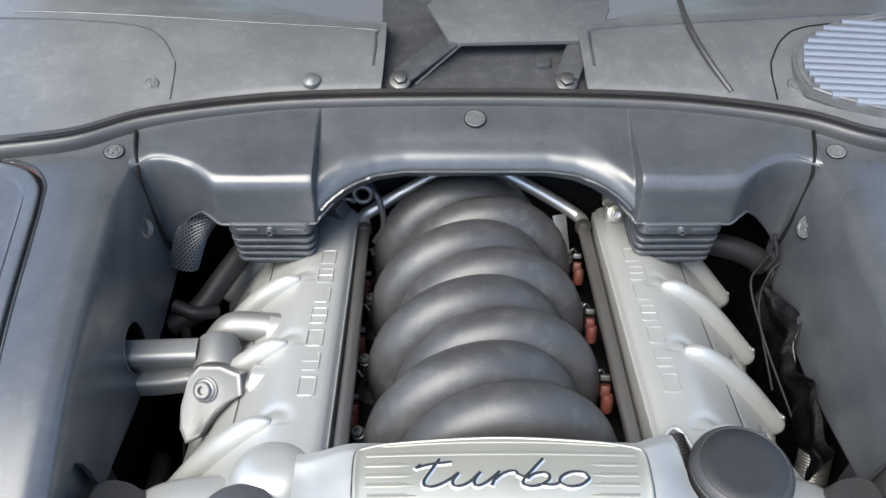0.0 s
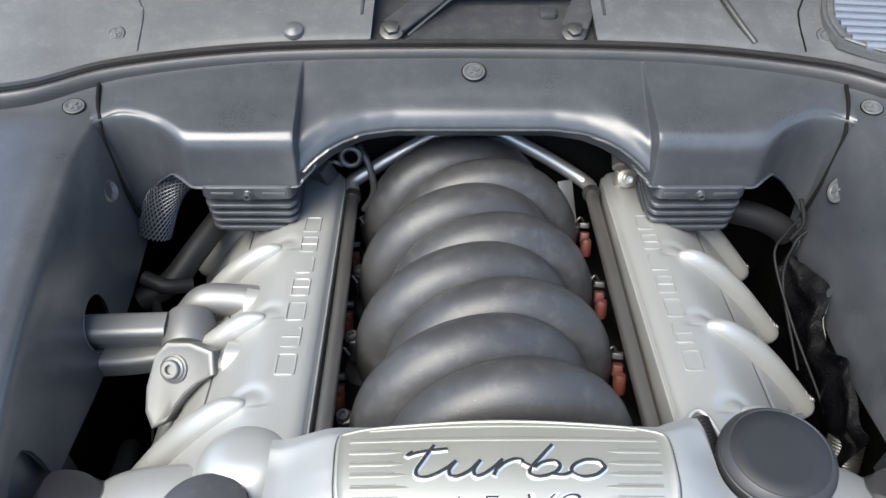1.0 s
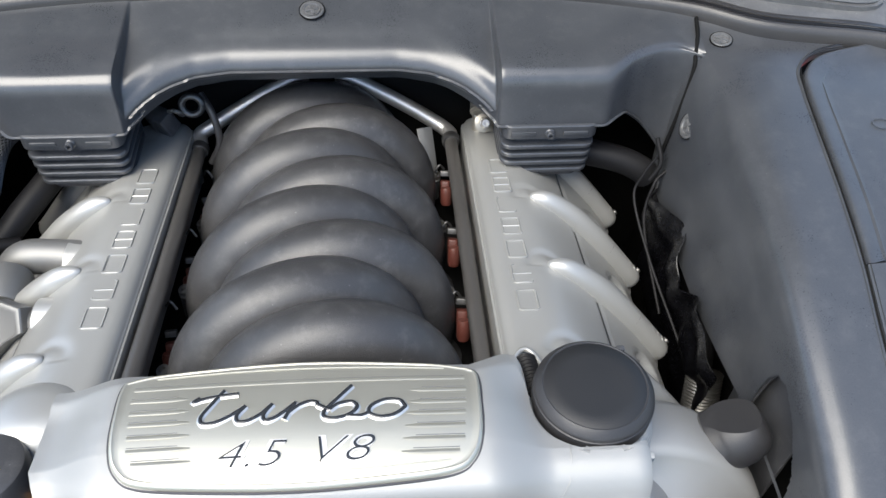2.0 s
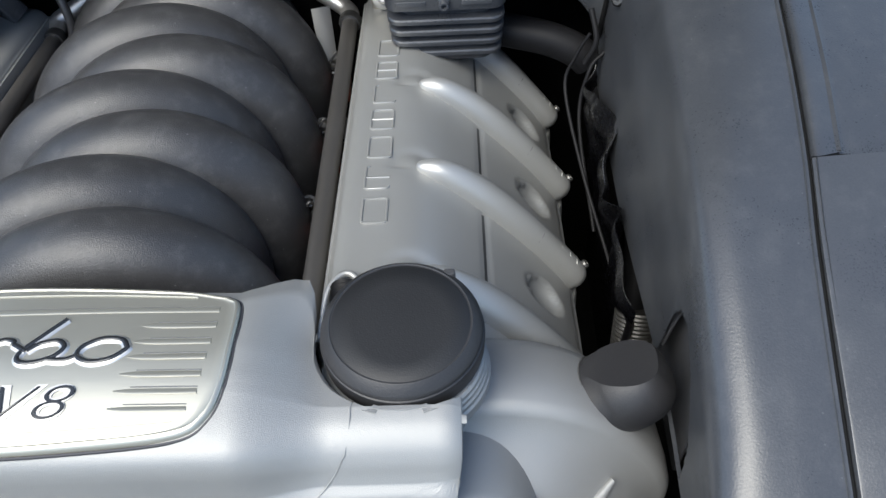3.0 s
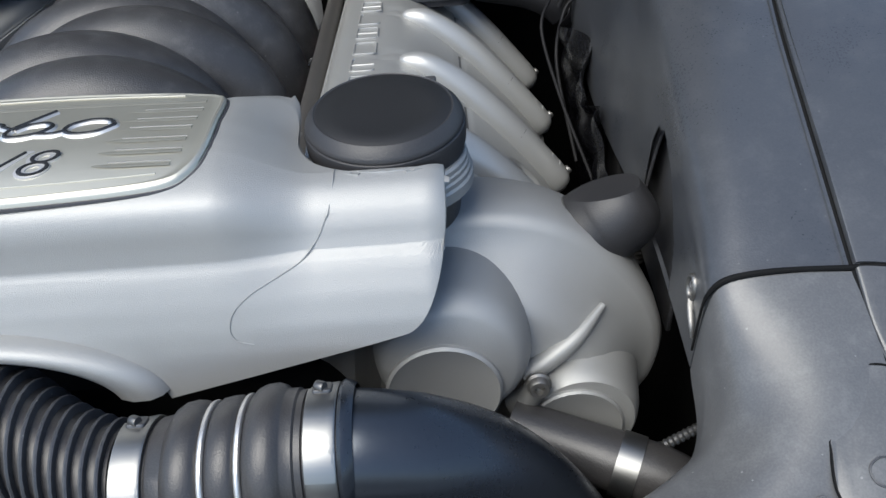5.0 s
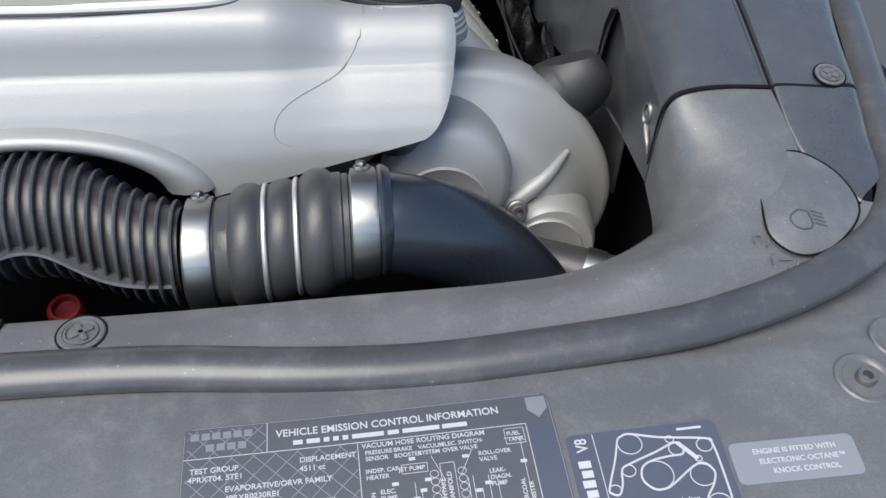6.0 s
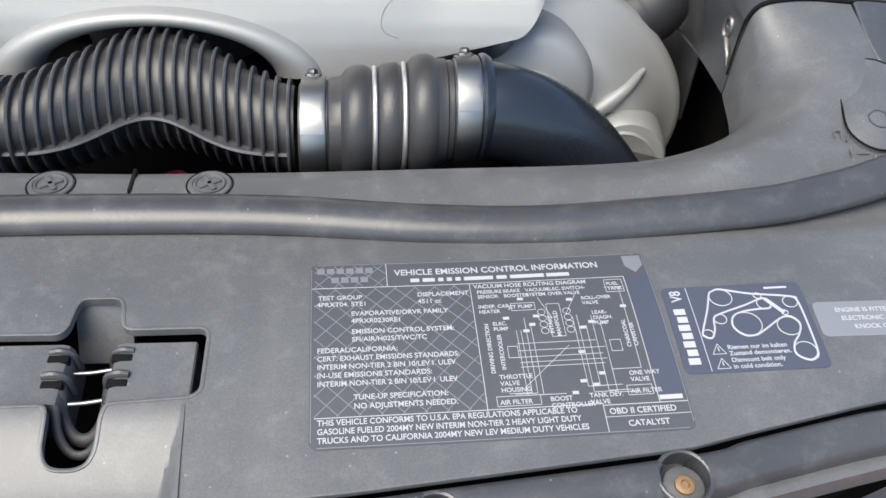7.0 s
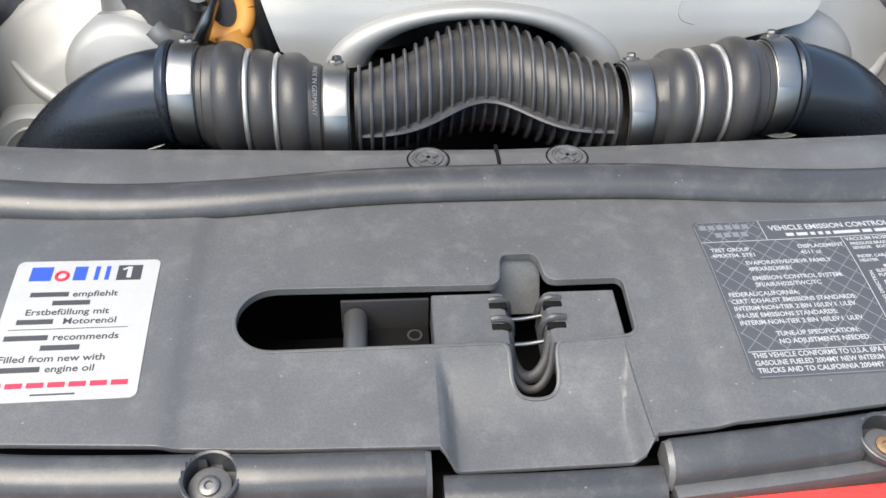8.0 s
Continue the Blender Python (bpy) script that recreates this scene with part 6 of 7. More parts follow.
oil = part("oil_cap", eng(revolve([(0.040, -0.06), (0.0415, -0.03), (0.0415, 0.006), (0.0395, 0.011), (0.036, 0.013), (0.0001, 0.0135)], 44, mo)), PLASTIC, filler, "round black plastic oil filler cap")
can = [[(-12, 4), (-5, 6), (-5, -3), (10, -3), (18, 4)], [(18, 4), (8, 2), (2, 0)], [(-5, 3), (4, 3)], [(-3, 6), (1, 6)], [(-1, 3), (-1, 6)], [(20, 0), (21, -2), (20, -3)], [(-12, 4), (-12, 1), (-6, 0)]]
part("oil_symbol", eng(moved(joined(*[tube([(x * 0.00105, y * 0.00125, 0.0138) for x, y in st], 0.0010, 6, 10) for st in can]), mo)), YELLOW, oil)


# ---------------- intake duct, boots, clamps and elbows ----------------
AXY, AXZ = 0.0736, 0.9581
duct = thing("intake_duct", (0, 0.09, 0.90), "ribbed black plastic intake duct with a moulded flange", "duct")


def duct_axis(x):
    b = math.exp(-(x / 0.062) ** 2)
    return Vector((x, AXY + 0.0437 * b, AXZ + 0.0096 * b))


def duct_r(x):
    return 0.0293 + 0.0098 * math.exp(-(x / 0.070) ** 2)


rings = []
for k in range(45):
    x = -0.098 + 0.196 * k / 44
    c, r = duct_axis(x), duct_r(x)
    rings.append([c + Vector((0, r * math.cos(a), r * math.sin(a))) for a in [2 * math.pi * j / 28 for j in range(28)]])
part("duct_core", loft(rings, True, True), DUCT, duct, sharp=70)
for k in range(23):
    x = -0.0945 + 0.189 * k / 22
    c, r = duct_axis(x), duct_r(x)
    hi = 0.0050
    rr = []
    for dx, q in ((-0.0014, -0.001), (-0.0011, hi - 0.0006), (0.0, hi), (0.0011, hi - 0.0006), (0.0014, -0.001)):
        rr.append([c + Vector((dx, (r + q) * math.cos(a), (r + q) * math.sin(a))) for a in [2 * math.pi * j / 28 for j in range(28)]])
    part("rib", loft(rr, True, False), PLASTIC, duct, sharp=45)
fl = []
for k in range(41):
    x = -0.096 + 0.192 * k / 40
    b = math.exp(-(x / 0.042) ** 2)
    c = Vector((x, 0.0482 + 0.0258 * b, 0.9578 + 0.0125 * b))
    fl.append([c + Vector((0, dy, dz)) for dy, dz in ((0.010, -0.0016), (-0.002, -0.0016), (-0.0032, 0.0), (-0.002, 0.0016), (0.010, 0.0016))])
part("flange", loft(fl, True, True), PLASTIC, duct, sharp=50)


def ring_axis(x):
    """Axis of the duct, boots and elbows: it rises a little outwards."""
    f = max(0.0, abs(x) - 0.10) / 0.12
    return Vector((x, AXY + 0.0043 * f, AXZ + 0.019 * f))


def turned(prof, name, material, parent, s, n=40, label=""):
    """A turned part along the duct axis; profile of (x, radius)."""
    rr = []
    for x, r in prof:
        c = ring_axis(x)
        rr.append([c + Vector((0, r * math.cos(a), r * math.sin(a))) for a in [2 * math.pi * j / n for j in range(n)]])
    return part(name, mirrored(loft(rr, True, False), s), material, parent, label, 40)


BOOT_X = (0.105, 0.138, 0.159, 0.180, 0.200, 0.217)
for s in (1, -1):
    boot = thing("rubber_boot", (0.162 * s, 0.10, 0.90), "black rubber bellows boot with two steel rings, dusty", "boot", "bellows boots")
    prof = [(0.099, 0.041), (0.118, 0.0415), (0.1195, 0.0435), (0.127, 0.0445), (0.1282, 0.0462), (0.1300, 0.0490), (0.1335, 0.0516), (0.138, 0.0524), (0.1430, 0.0514), (0.1465, 0.0486), (0.1480, 0.0450), (0.1500, 0.0450), (0.1515, 0.0488), (0.1545, 0.0516), (0.1590, 0.0524), (0.1635, 0.0516), (0.1662, 0.0488),
            (0.1675, 0.0450), (0.1695, 0.0450), (0.1712, 0.0495), (0.1745, 0.0532), (0.1790, 0.0546), (0.1850, 0.0545), (0.1895, 0.0526), (0.1915, 0.0502), (0.1925, 0.0494), (0.1990, 0.0490), (0.2004, 0.0472), (0.2045, 0.0468), (0.2055, 0.0450), (0.2300, 0.0445)]
    prof = [(x + float(np.interp(x, BOOT_X, (0.0024, 0.0036, 0.0045, 0.0052, 0.003, 0.0))), r * float(np.interp(x, BOOT_X, (0.845, 0.795, 0.765, 0.785, 0.765, 0.765)))) for x, r in prof]
    turned(prof, "bellows", RUBBER, boot, s)
    for x in (0.1531, 0.1733):
        turned([(x - 0.0019, 0.0345), (x - 0.0018, 0.0383), (x - 0.0010, 0.0394), (x, 0.0397), (x + 0.0010, 0.0394), (x + 0.0018, 0.0383), (x + 0.0019, 0.0345)], "steel_ring", PIPE, boot, s)
    for x, r in ((0.1112, 0.0360), (0.2170, 0.0352)):
        cl = thing("hose_clamp", ring_axis(x) * 1.0 + Vector((x * (s - 1), 0, -r)), "bright steel hose clamp with a worm screw", "clamp", "hose clamps")
        turned([(x - 0.0085, r - 0.001), (x - 0.0085, r + 0.0008), (x - 0.0072, r + 0.0016), (x + 0.0072, r + 0.0016), (x + 0.0085, r + 0.0008), (x + 0.0085, r - 0.001)], "band", STEEL, cl, s)
        c = ring_axis(x)
        strip = []
        for q in range(13):
            a = radians(60 + 90 * q / 12)
            strip.append([c + Vector((dx, (r + h) * math.cos(a), (r + h) * math.sin(a))) for dx, h in ((-0.0080, 0.0012), (-0.0080, 0.0020), (-0.0066, 0.0022), (0.0066, 0.0022), (0.0080, 0.0020), (0.0080, 0.0012))])
        part("outer_band", mirrored(loft(strip, True, True), s), STEEL, cl)
        top = c + Vector((0, (r + 0.0012) * math.cos(radians(62)), (r + 0.0012) * math.sin(radians(62))))
        part("screw_housing", mirrored(moved(block(-0.0055, 0.0055, -0.005, 0.005, -0.001, 0.0028, 0.001), aim(top, (0, 0.44, 0.90))), s), DARKSTEEL, cl)
        part("worm_screw", mirrored(revolve([(0.0028, 0), (0.0032, 0.001), (0.0032, 0.0045), (0.0028, 0.0055), (0.0001, 0.0055)], 14, aim(top + Vector((-0.003, 0.0010, 0.0034)), (0.85, -0.45, 0.2))), s), DARKSTEEL, cl)
    if s < 0:
        flat_text = lettering("MADE IN GERMANY", 0.0048, 0.0002)
        bent = []
        for v in flat_text[0]:
            x = 0.1270 - v.y
            a = radians(86) + v.x / 0.0368
            bent.append(ring_axis(x) + Vector((0, (0.0368 + v.z) * math.cos(a), (0.0368 + v.z) * math.sin(a))))
        part("moulded_text", mirrored((bent, flat_text[1]), s), PRINTGREY, boot)
    elb = thing("charge_pipe", (0.30 * s, 0.07, 0.86), "glossy black bent charge air pipe", "pipe", "charge air pipes")
    part("bend", mirrored(tube([(0.222, 0.0777, 0.9765), (0.2396, 0.0772, 0.9758), (0.2686, 0.0786, 0.9653), (0.2997, 0.0812, 0.9427), (0.3275, 0.078, 0.9126), (0.3512, 0.0684, 0.8772), (0.364, 0.0595, 0.8366)], 0.0340, 36, 40), s), GLOSS, elb, sharp=60)
    turned([(0.2265, 0.032), (0.2265, 0.0365), (0.2285, 0.0376), (0.2310, 0.0368), (0.2345, 0.0340)], "rim", GLOSS, elb, s)

# dipstick ring, oil-can side
dip = thing("dipstick", (-0.182, 0.18, 0.90), "amber plastic dipstick handle ring", "dipstick")
dc, dv = Vector((-0.209, 0.205, 0.986)), Vector((-0.12, 0.42, 0.88)).normalized()
rp = [dc + Vector((0.0195, 0, 0)) * math.cos(a) + dv * (0.024 * math.sin(a)) for a in [2 * math.pi * i / 24 for i in range(25)]]
part("ring", tube(rp, 0.0082, 14, 60, flat=0.75, up=(0, -0.9, 0.4)), AMBER, dip, sharp=60)
part("stem", tube([dc - dv * 0.020 + Vector((0.004, 0, 0)), dc - dv * 0.034 + Vector((0.008, 0, 0)), dc - dv * 0.046 + Vector((0.012, 0, 0))], [0.017, 0.014, 0.008], 16, 16, flat=0.6), AMBER, dip, sharp=60)
solid("oil_tube", tube([(-0.190, 0.192, 0.95), (-0.180, 0.175, 0.90), (-0.16, 0.16, 0.80)], 0.007, 12, 12), DARKSTEEL, "dark steel dipstick tube", "tube")

# red cap and dark clutter under the duct
redcap = thing("red_cap", (0.0, 0.094, 0.87), "red plastic cap under the intake duct", "cap")
part("cap_ring", revolve([(0.012, 0), (0.018, 0.002), (0.018, 0.016), (0.015, 0.020), (0.012, 0.020), (0.011, 0.012), (0.0001, 0.011)], 24, aim((0.003, 0.098, 0.886), (0, -0.3, 1)) @ Matrix.Scale(0.72, 4)), REDPLASTIC, redcap)
solid("lower_hose", tube([(-0.10, 0.06, 0.88), (0.0, 0.055, 0.875), (0.08, 0.05, 0.885), (0.16, 0.05, 0.895), (0.25, 0.06, 0.89)], 0.010, 12, 30), HOSE, "black rubber hose under the intake duct", "hose")
# Plain block; its near-black colour carries the shade below the duct.
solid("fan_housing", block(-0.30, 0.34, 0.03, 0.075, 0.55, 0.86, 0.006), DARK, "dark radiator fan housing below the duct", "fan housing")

# coolant hose with clamp beyond the elbow
ch = thing("coolant_hose", (0.38, 0.13, 0.85), "grey rubber coolant hose with a steel clamp", "hose")
part("hose", tube([(0.325, 0.150, 0.880), (0.360, 0.135, 0.878), (0.392, 0.120, 0.878), (0.428, 0.103, 0.874), (0.458, 0.080, 0.860), (0.48, 0.05, 0.840)], 0.021, 20, 30), RUBBER, ch)
part("clamp_band", tube([(0.393, 0.1197, 0.878), (0.407, 0.1132, 0.8768)], 0.0225, 24, 3), STEEL, ch)
part("braided_line", revolve([(0.0030 + 0.0010 * (q % 2), 0.0019 * q) for q in range(28)], 14, aim((0.4195, 0.125, 0.8800), (0.79, 0.06, 0.60))), DARKSTEEL, ch)

# ---------------- clutter between engine and right wall ----------------
sl = thing("corrugated_pipe", (0.445, 0.38, 0.76), "corrugated silver sleeve on a black hose beside the engine", "hose")
ax = Vector((0.10, 0.55, 0.83)).normalized()
part("sleeve", revolve([(0.0212 + 0.0011 * (q % 2), 0.0021 * q) for q in range(24)], 24, aim((0.456, 0.396, 0.790), ax)), BOLT, sl)
part("hose", tube([(0.452, 0.41, 0.815), (0.457, 0.435, 0.845), (0.462, 0.47, 0.875), (0.465, 0.53, 0.89)], [0.014, 0.013, 0.014, 0.014], 16, 20), HOSE, sl)
for pts, r, lab in (
        ([(0.478, 0.46, 0.83), (0.476, 0.55, 0.85), (0.47, 0.62, 0.86), (0.46, 0.68, 0.87)], 0.018, "black hose along the side wall"),
        ([(0.434, 0.684, 0.908), (0.420, 0.688, 0.920), (0.39, 0.697, 0.930), (0.34, 0.71, 0.935)], 0.018, "black rubber breather hose at the air box"),
        ([(0.428, 0.66, 0.965), (0.415, 0.655, 0.94), (0.405, 0.64, 0.91), (0.418, 0.56, 0.87), (0.44, 0.46, 0.83), (0.448, 0.41, 0.80)], 0.0018, "thin black cable beside the valve cover"),
        ([(0.445, 0.66, 0.94), (0.43, 0.65, 0.925), (0.42, 0.62, 0.88), (0.43, 0.52, 0.82)], 0.002, "thin black cable beside the valve cover"),
        ([(0.43, 0.68, 0.98), (0.435, 0.66, 0.955), (0.425, 0.655, 0.93)], 0.003, "thin black cable beside the valve cover")):
    solid("side_hose" if r > 0.01 else "cable", tube(pts, r, 14, 30), HOSE, lab, "hose" if r > 0.01 else "cable", "hoses and cables beside the engine")
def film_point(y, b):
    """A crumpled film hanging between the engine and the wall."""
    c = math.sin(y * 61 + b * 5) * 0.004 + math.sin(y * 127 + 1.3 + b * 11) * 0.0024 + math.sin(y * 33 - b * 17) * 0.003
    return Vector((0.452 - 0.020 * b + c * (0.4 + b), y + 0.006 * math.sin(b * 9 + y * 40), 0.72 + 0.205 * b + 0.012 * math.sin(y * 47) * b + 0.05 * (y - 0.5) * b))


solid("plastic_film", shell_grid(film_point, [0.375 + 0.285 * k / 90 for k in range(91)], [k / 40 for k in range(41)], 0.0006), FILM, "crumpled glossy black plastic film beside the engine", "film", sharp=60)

# ---------------- clutter between engine and left wall ----------------
hs = thing("heat_sleeve", (-0.40, 0.70, 0.90), "braided silver heat sleeve on a hose by the air box", "sleeve")
part("hose", tube([(-0.43, 0.682, 0.915), (-0.415, 0.70, 0.952), (-0.398, 0.714, 0.978), (-0.372, 0.73, 0.994)], 0.0222, 20, 24), HOSE, hs)
weave = []
path = spline([(-0.4305, 0.681, 0.914), (-0.415, 0.70, 0.952), (-0.398, 0.714, 0.978), (-0.375, 0.728, 0.992)], 60)
fr_ = frames(path)
for turn in range(26):
    for dirn in (1, -1):
        pts = []
        for q in range(0, 60, 3):
            a = 2 * math.pi * turn / 26 + dirn * q * 0.05
            t_, s_, u_ = fr_[q]
            pts.append(path[q] + s_ * (0.0226 * math.cos(a)) + u_ * (0.0226 * math.sin(a)))
        weave.append(tube(pts, 0.0009, 5, 24))
tagged(part("braid", joined(*weave), MESHSLEEVE, hs, "silver wire braid"), kind="stuff")
for pts, r, lab in (
        ([(-0.44, 0.60, 0.87), (-0.40, 0.62, 0.885), (-0.37, 0.66, 0.905), (-0.34, 0.71, 0.92)], 0.017, "black rubber hose beside the valve cover"),
        ([(-0.425, 0.62, 0.90), (-0.420, 0.60, 0.88), (-0.416, 0.58, 0.84), (-0.405, 0.55, 0.78)], 0.007, "black hose hanging beside the engine"),
        ([(-0.43, 0.42, 0.80), (-0.415, 0.37, 0.84), (-0.410, 0.33, 0.86), (-0.415, 0.29, 0.84), (-0.42, 0.26, 0.80)], 0.013, "ribbed blue-black hose beside the engine"),
        ([(-0.385, 0.45, 0.88), (-0.39, 0.41, 0.84), (-0.395, 0.38, 0.78)], 0.0015, "thin wire beside the engine"),
        ([(-0.43, 0.61, 0.905), (-0.40, 0.60, 0.90), (-0.37, 0.61, 0.89)], 0.010, "black rubber hose beside the valve cover")):
    solid("side_hose" if r > 0.01 else "cable", tube(pts, r, 14, 30), HOSE, lab, "hose" if r > 0.01 else "cable", "hoses and cables beside the engine")

# ---------------- torque rod on the left bank ----------------
rod = thing("torque_rod", (-0.37, 0.47, 0.90), "cast aluminium torque rod from the side wall to the engine lugs", "torque rod")
part("upper_beam", sweep([(-0.490, 0.488, 0.955), (-0.42, 0.490, 0.956), (-0.362, 0.492, 0.956)], rounded(0.034, 0.024, 0.008, 4), 10), CAST, rod)
part("lower_beam", sweep([(-0.490, 0.474, 0.912), (-0.42, 0.474, 0.914), (-0.365, 0.478, 0.920)], rounded(0.030, 0.030, 0.007, 4), 10), CAST, rod)
part("beam_web", sweep([(-0.490, 0.486, 0.93), (-0.42, 0.487, 0.93), (-0.365, 0.489, 0.935)], rounded(0.012, 0.04, 0.003, 3), 10), CAST, rod)
part("bush_eye", revolve([(0.020, -0.024), (0.0275, -0.023), (0.029, -0.018), (0.029, 0.018), (0.0275, 0.023), (0.021, 0.024), (0.0195, 0.017), (0.0001, 0.017)], 36, aim((-0.340, 0.492, 0.942), (0.06, -0.97, -0.05))), CAST, rod)
part("bush_core", revolve([(0.0175, 0.014), (0.0165, 0.030), (0.0001, 0.030)], 28, aim((-0.340, 0.492, 0.942), (0.06, -0.97, -0.05))), DARKSTEEL, rod)
lug = thing("engine_lug", (-0.32, 0.45, 0.90), "cast aluminium mounting lugs on the valve cover holding the torque rod", "bracket")
part("rear_lug", tube([(-0.250, 0.535, 0.942), (-0.295, 0.540, 0.946), (-0.330, 0.540, 0.944), (-0.356, 0.532, 0.930)], [0.023, 0.020, 0.020, 0.013], 24, 24), CAST, lug, sharp=70)
part("front_lug", tube([(-0.250, 0.440, 0.952), (-0.285, 0.440, 0.952), (-0.315, 0.442, 0.946), (-0.345, 0.446, 0.938)], [0.024, 0.019, 0.016, 0.013], 24, 24), CAST, lug, sharp=70)
web = [Vector(p) for p in ((-0.349, 0.452, 0.981), (-0.321, 0.448, 0.986), (-0.295, 0.437, 0.985), (-0.293, 0.417, 0.969), (-0.31, 0.413, 0.96), (-0.327, 0.404, 0.948), (-0.34, 0.393, 0.935), (-0.349, 0.384, 0.925), (-0.366, 0.38, 0.917), (-0.374, 0.395, 0.927), (-0.373, 0.416, 0.945), (-0.363, 0.443, 0.97))]
mid = sum(web, Vector()) / len(web)
nrm = Vector((-0.22, -0.62, 0.75)).normalized()
part("web", loft([[p - nrm * 0.020 for p in web], [p - nrm * 0.002 for p in web], [p * 0.975 + mid * 0.025 - nrm * 0.0004 for p in web], [p * 0.93 + mid * 0.07 for p in web], [p * 0.86 + mid * 0.14 - nrm * 0.0006 for p in web], [p * 0.80 + mid * 0.20 - nrm * 0.0016 for p in web], [p * 0.3 + mid * 0.7 - nrm * 0.0016 for p in web]], True, True), CAST, lug, sharp=30)
part("bolt_seat", revolve([(0.0165, -0.004), (0.0160, 0.0015), (0.0145, 0.0022), (0.0135, 0.0012), (0.0001, 0.0012)], 32, aim((-0.340, 0.428, 0.964), nrm)), CAST, lug)
torx_bolt(lug, Vector((-0.340, 0.428, 0.964)) + nrm * 0.001, nrm, 0.0108)
for pts, rr in (([(-0.205, 0.530, 0.925), (-0.235, 0.530, 0.937), (-0.278, 0.532, 0.942)], [0.014, 0.025, 0.026]), ([(-0.205, 0.440, 0.940), (-0.235, 0.440, 0.952), (-0.284, 0.442, 0.953)], [0.014, 0.027, 0.026])):
    part("boss", tube(pts, rr, 24, 14), SILVER, lug, sharp=70)


# ---------------- labels on the radiator cover ----------------
def label_base(name, quad, material, label, category="label"):
    """A thin foil label on the front plate: lower-left, width and height vectors on the plate."""
    (x0, y0), w, h, turn, kx, ky = quad
    t = thing(name, on_front(x0, y0), label, category)
    m = Matrix.Translation((x0, y0, 0)) @ Matrix.Rotation(radians(turn), 4, "Z") @ Matrix.Diagonal((kx, ky, 1, 1))
    foil = part("foil", draped(moved(slab(rounded(w, h, 0.004, 4, w / 2, h / 2), 0.0002, 0.0006, 0.0002, 1), m)), material, t)
    return t, foil, m


def words(rows, m, material, parent, name="print", lift=0.0007):
    geo = []
    split = len(rows) < 12
    for body_text, x, y, size, *rest in rows:
        sx = rest[0] if rest else 1.0
        rot = rest[1] if len(rest) > 1 else 0
        g = lettering(body_text, size, 0.00006, bold=size * 0.012)
        geo.append(moved(g, m @ Matrix.Translation((x, y, lift)) @ Matrix.Rotation(radians(rot), 4, "Z") @ Matrix.Diagonal((sx, 1, 1, 1))))
    if split:
        return [part(name, draped(g, 0.012), material, parent) for g in geo]
    return part(name, draped(joined(*geo), 0.012), material, parent)


def rule(m, x0, y0, x1, y1, t=0.0004, lift=0.0007):
    d = Vector((x1 - x0, y1 - y0, 0))
    n = Vector((-d.y, d.x, 0)).normalized() * (t / 2)
    a, b = Vector((x0, y0, lift)), Vector((x1, y1, lift))
    up = Vector((0, 0, 0.0001))
    return moved(loft([[a - n, a + n, a + n + up, a - n + up], [b - n, b + n, b + n + up, b - n + up]], True, True), m)


def bar(m, x0, y0, x1, y1, lift=0.0007):
    return rule(m, x0, (y0 + y1) / 2, x1, (y0 + y1) / 2, abs(y1 - y0), lift)


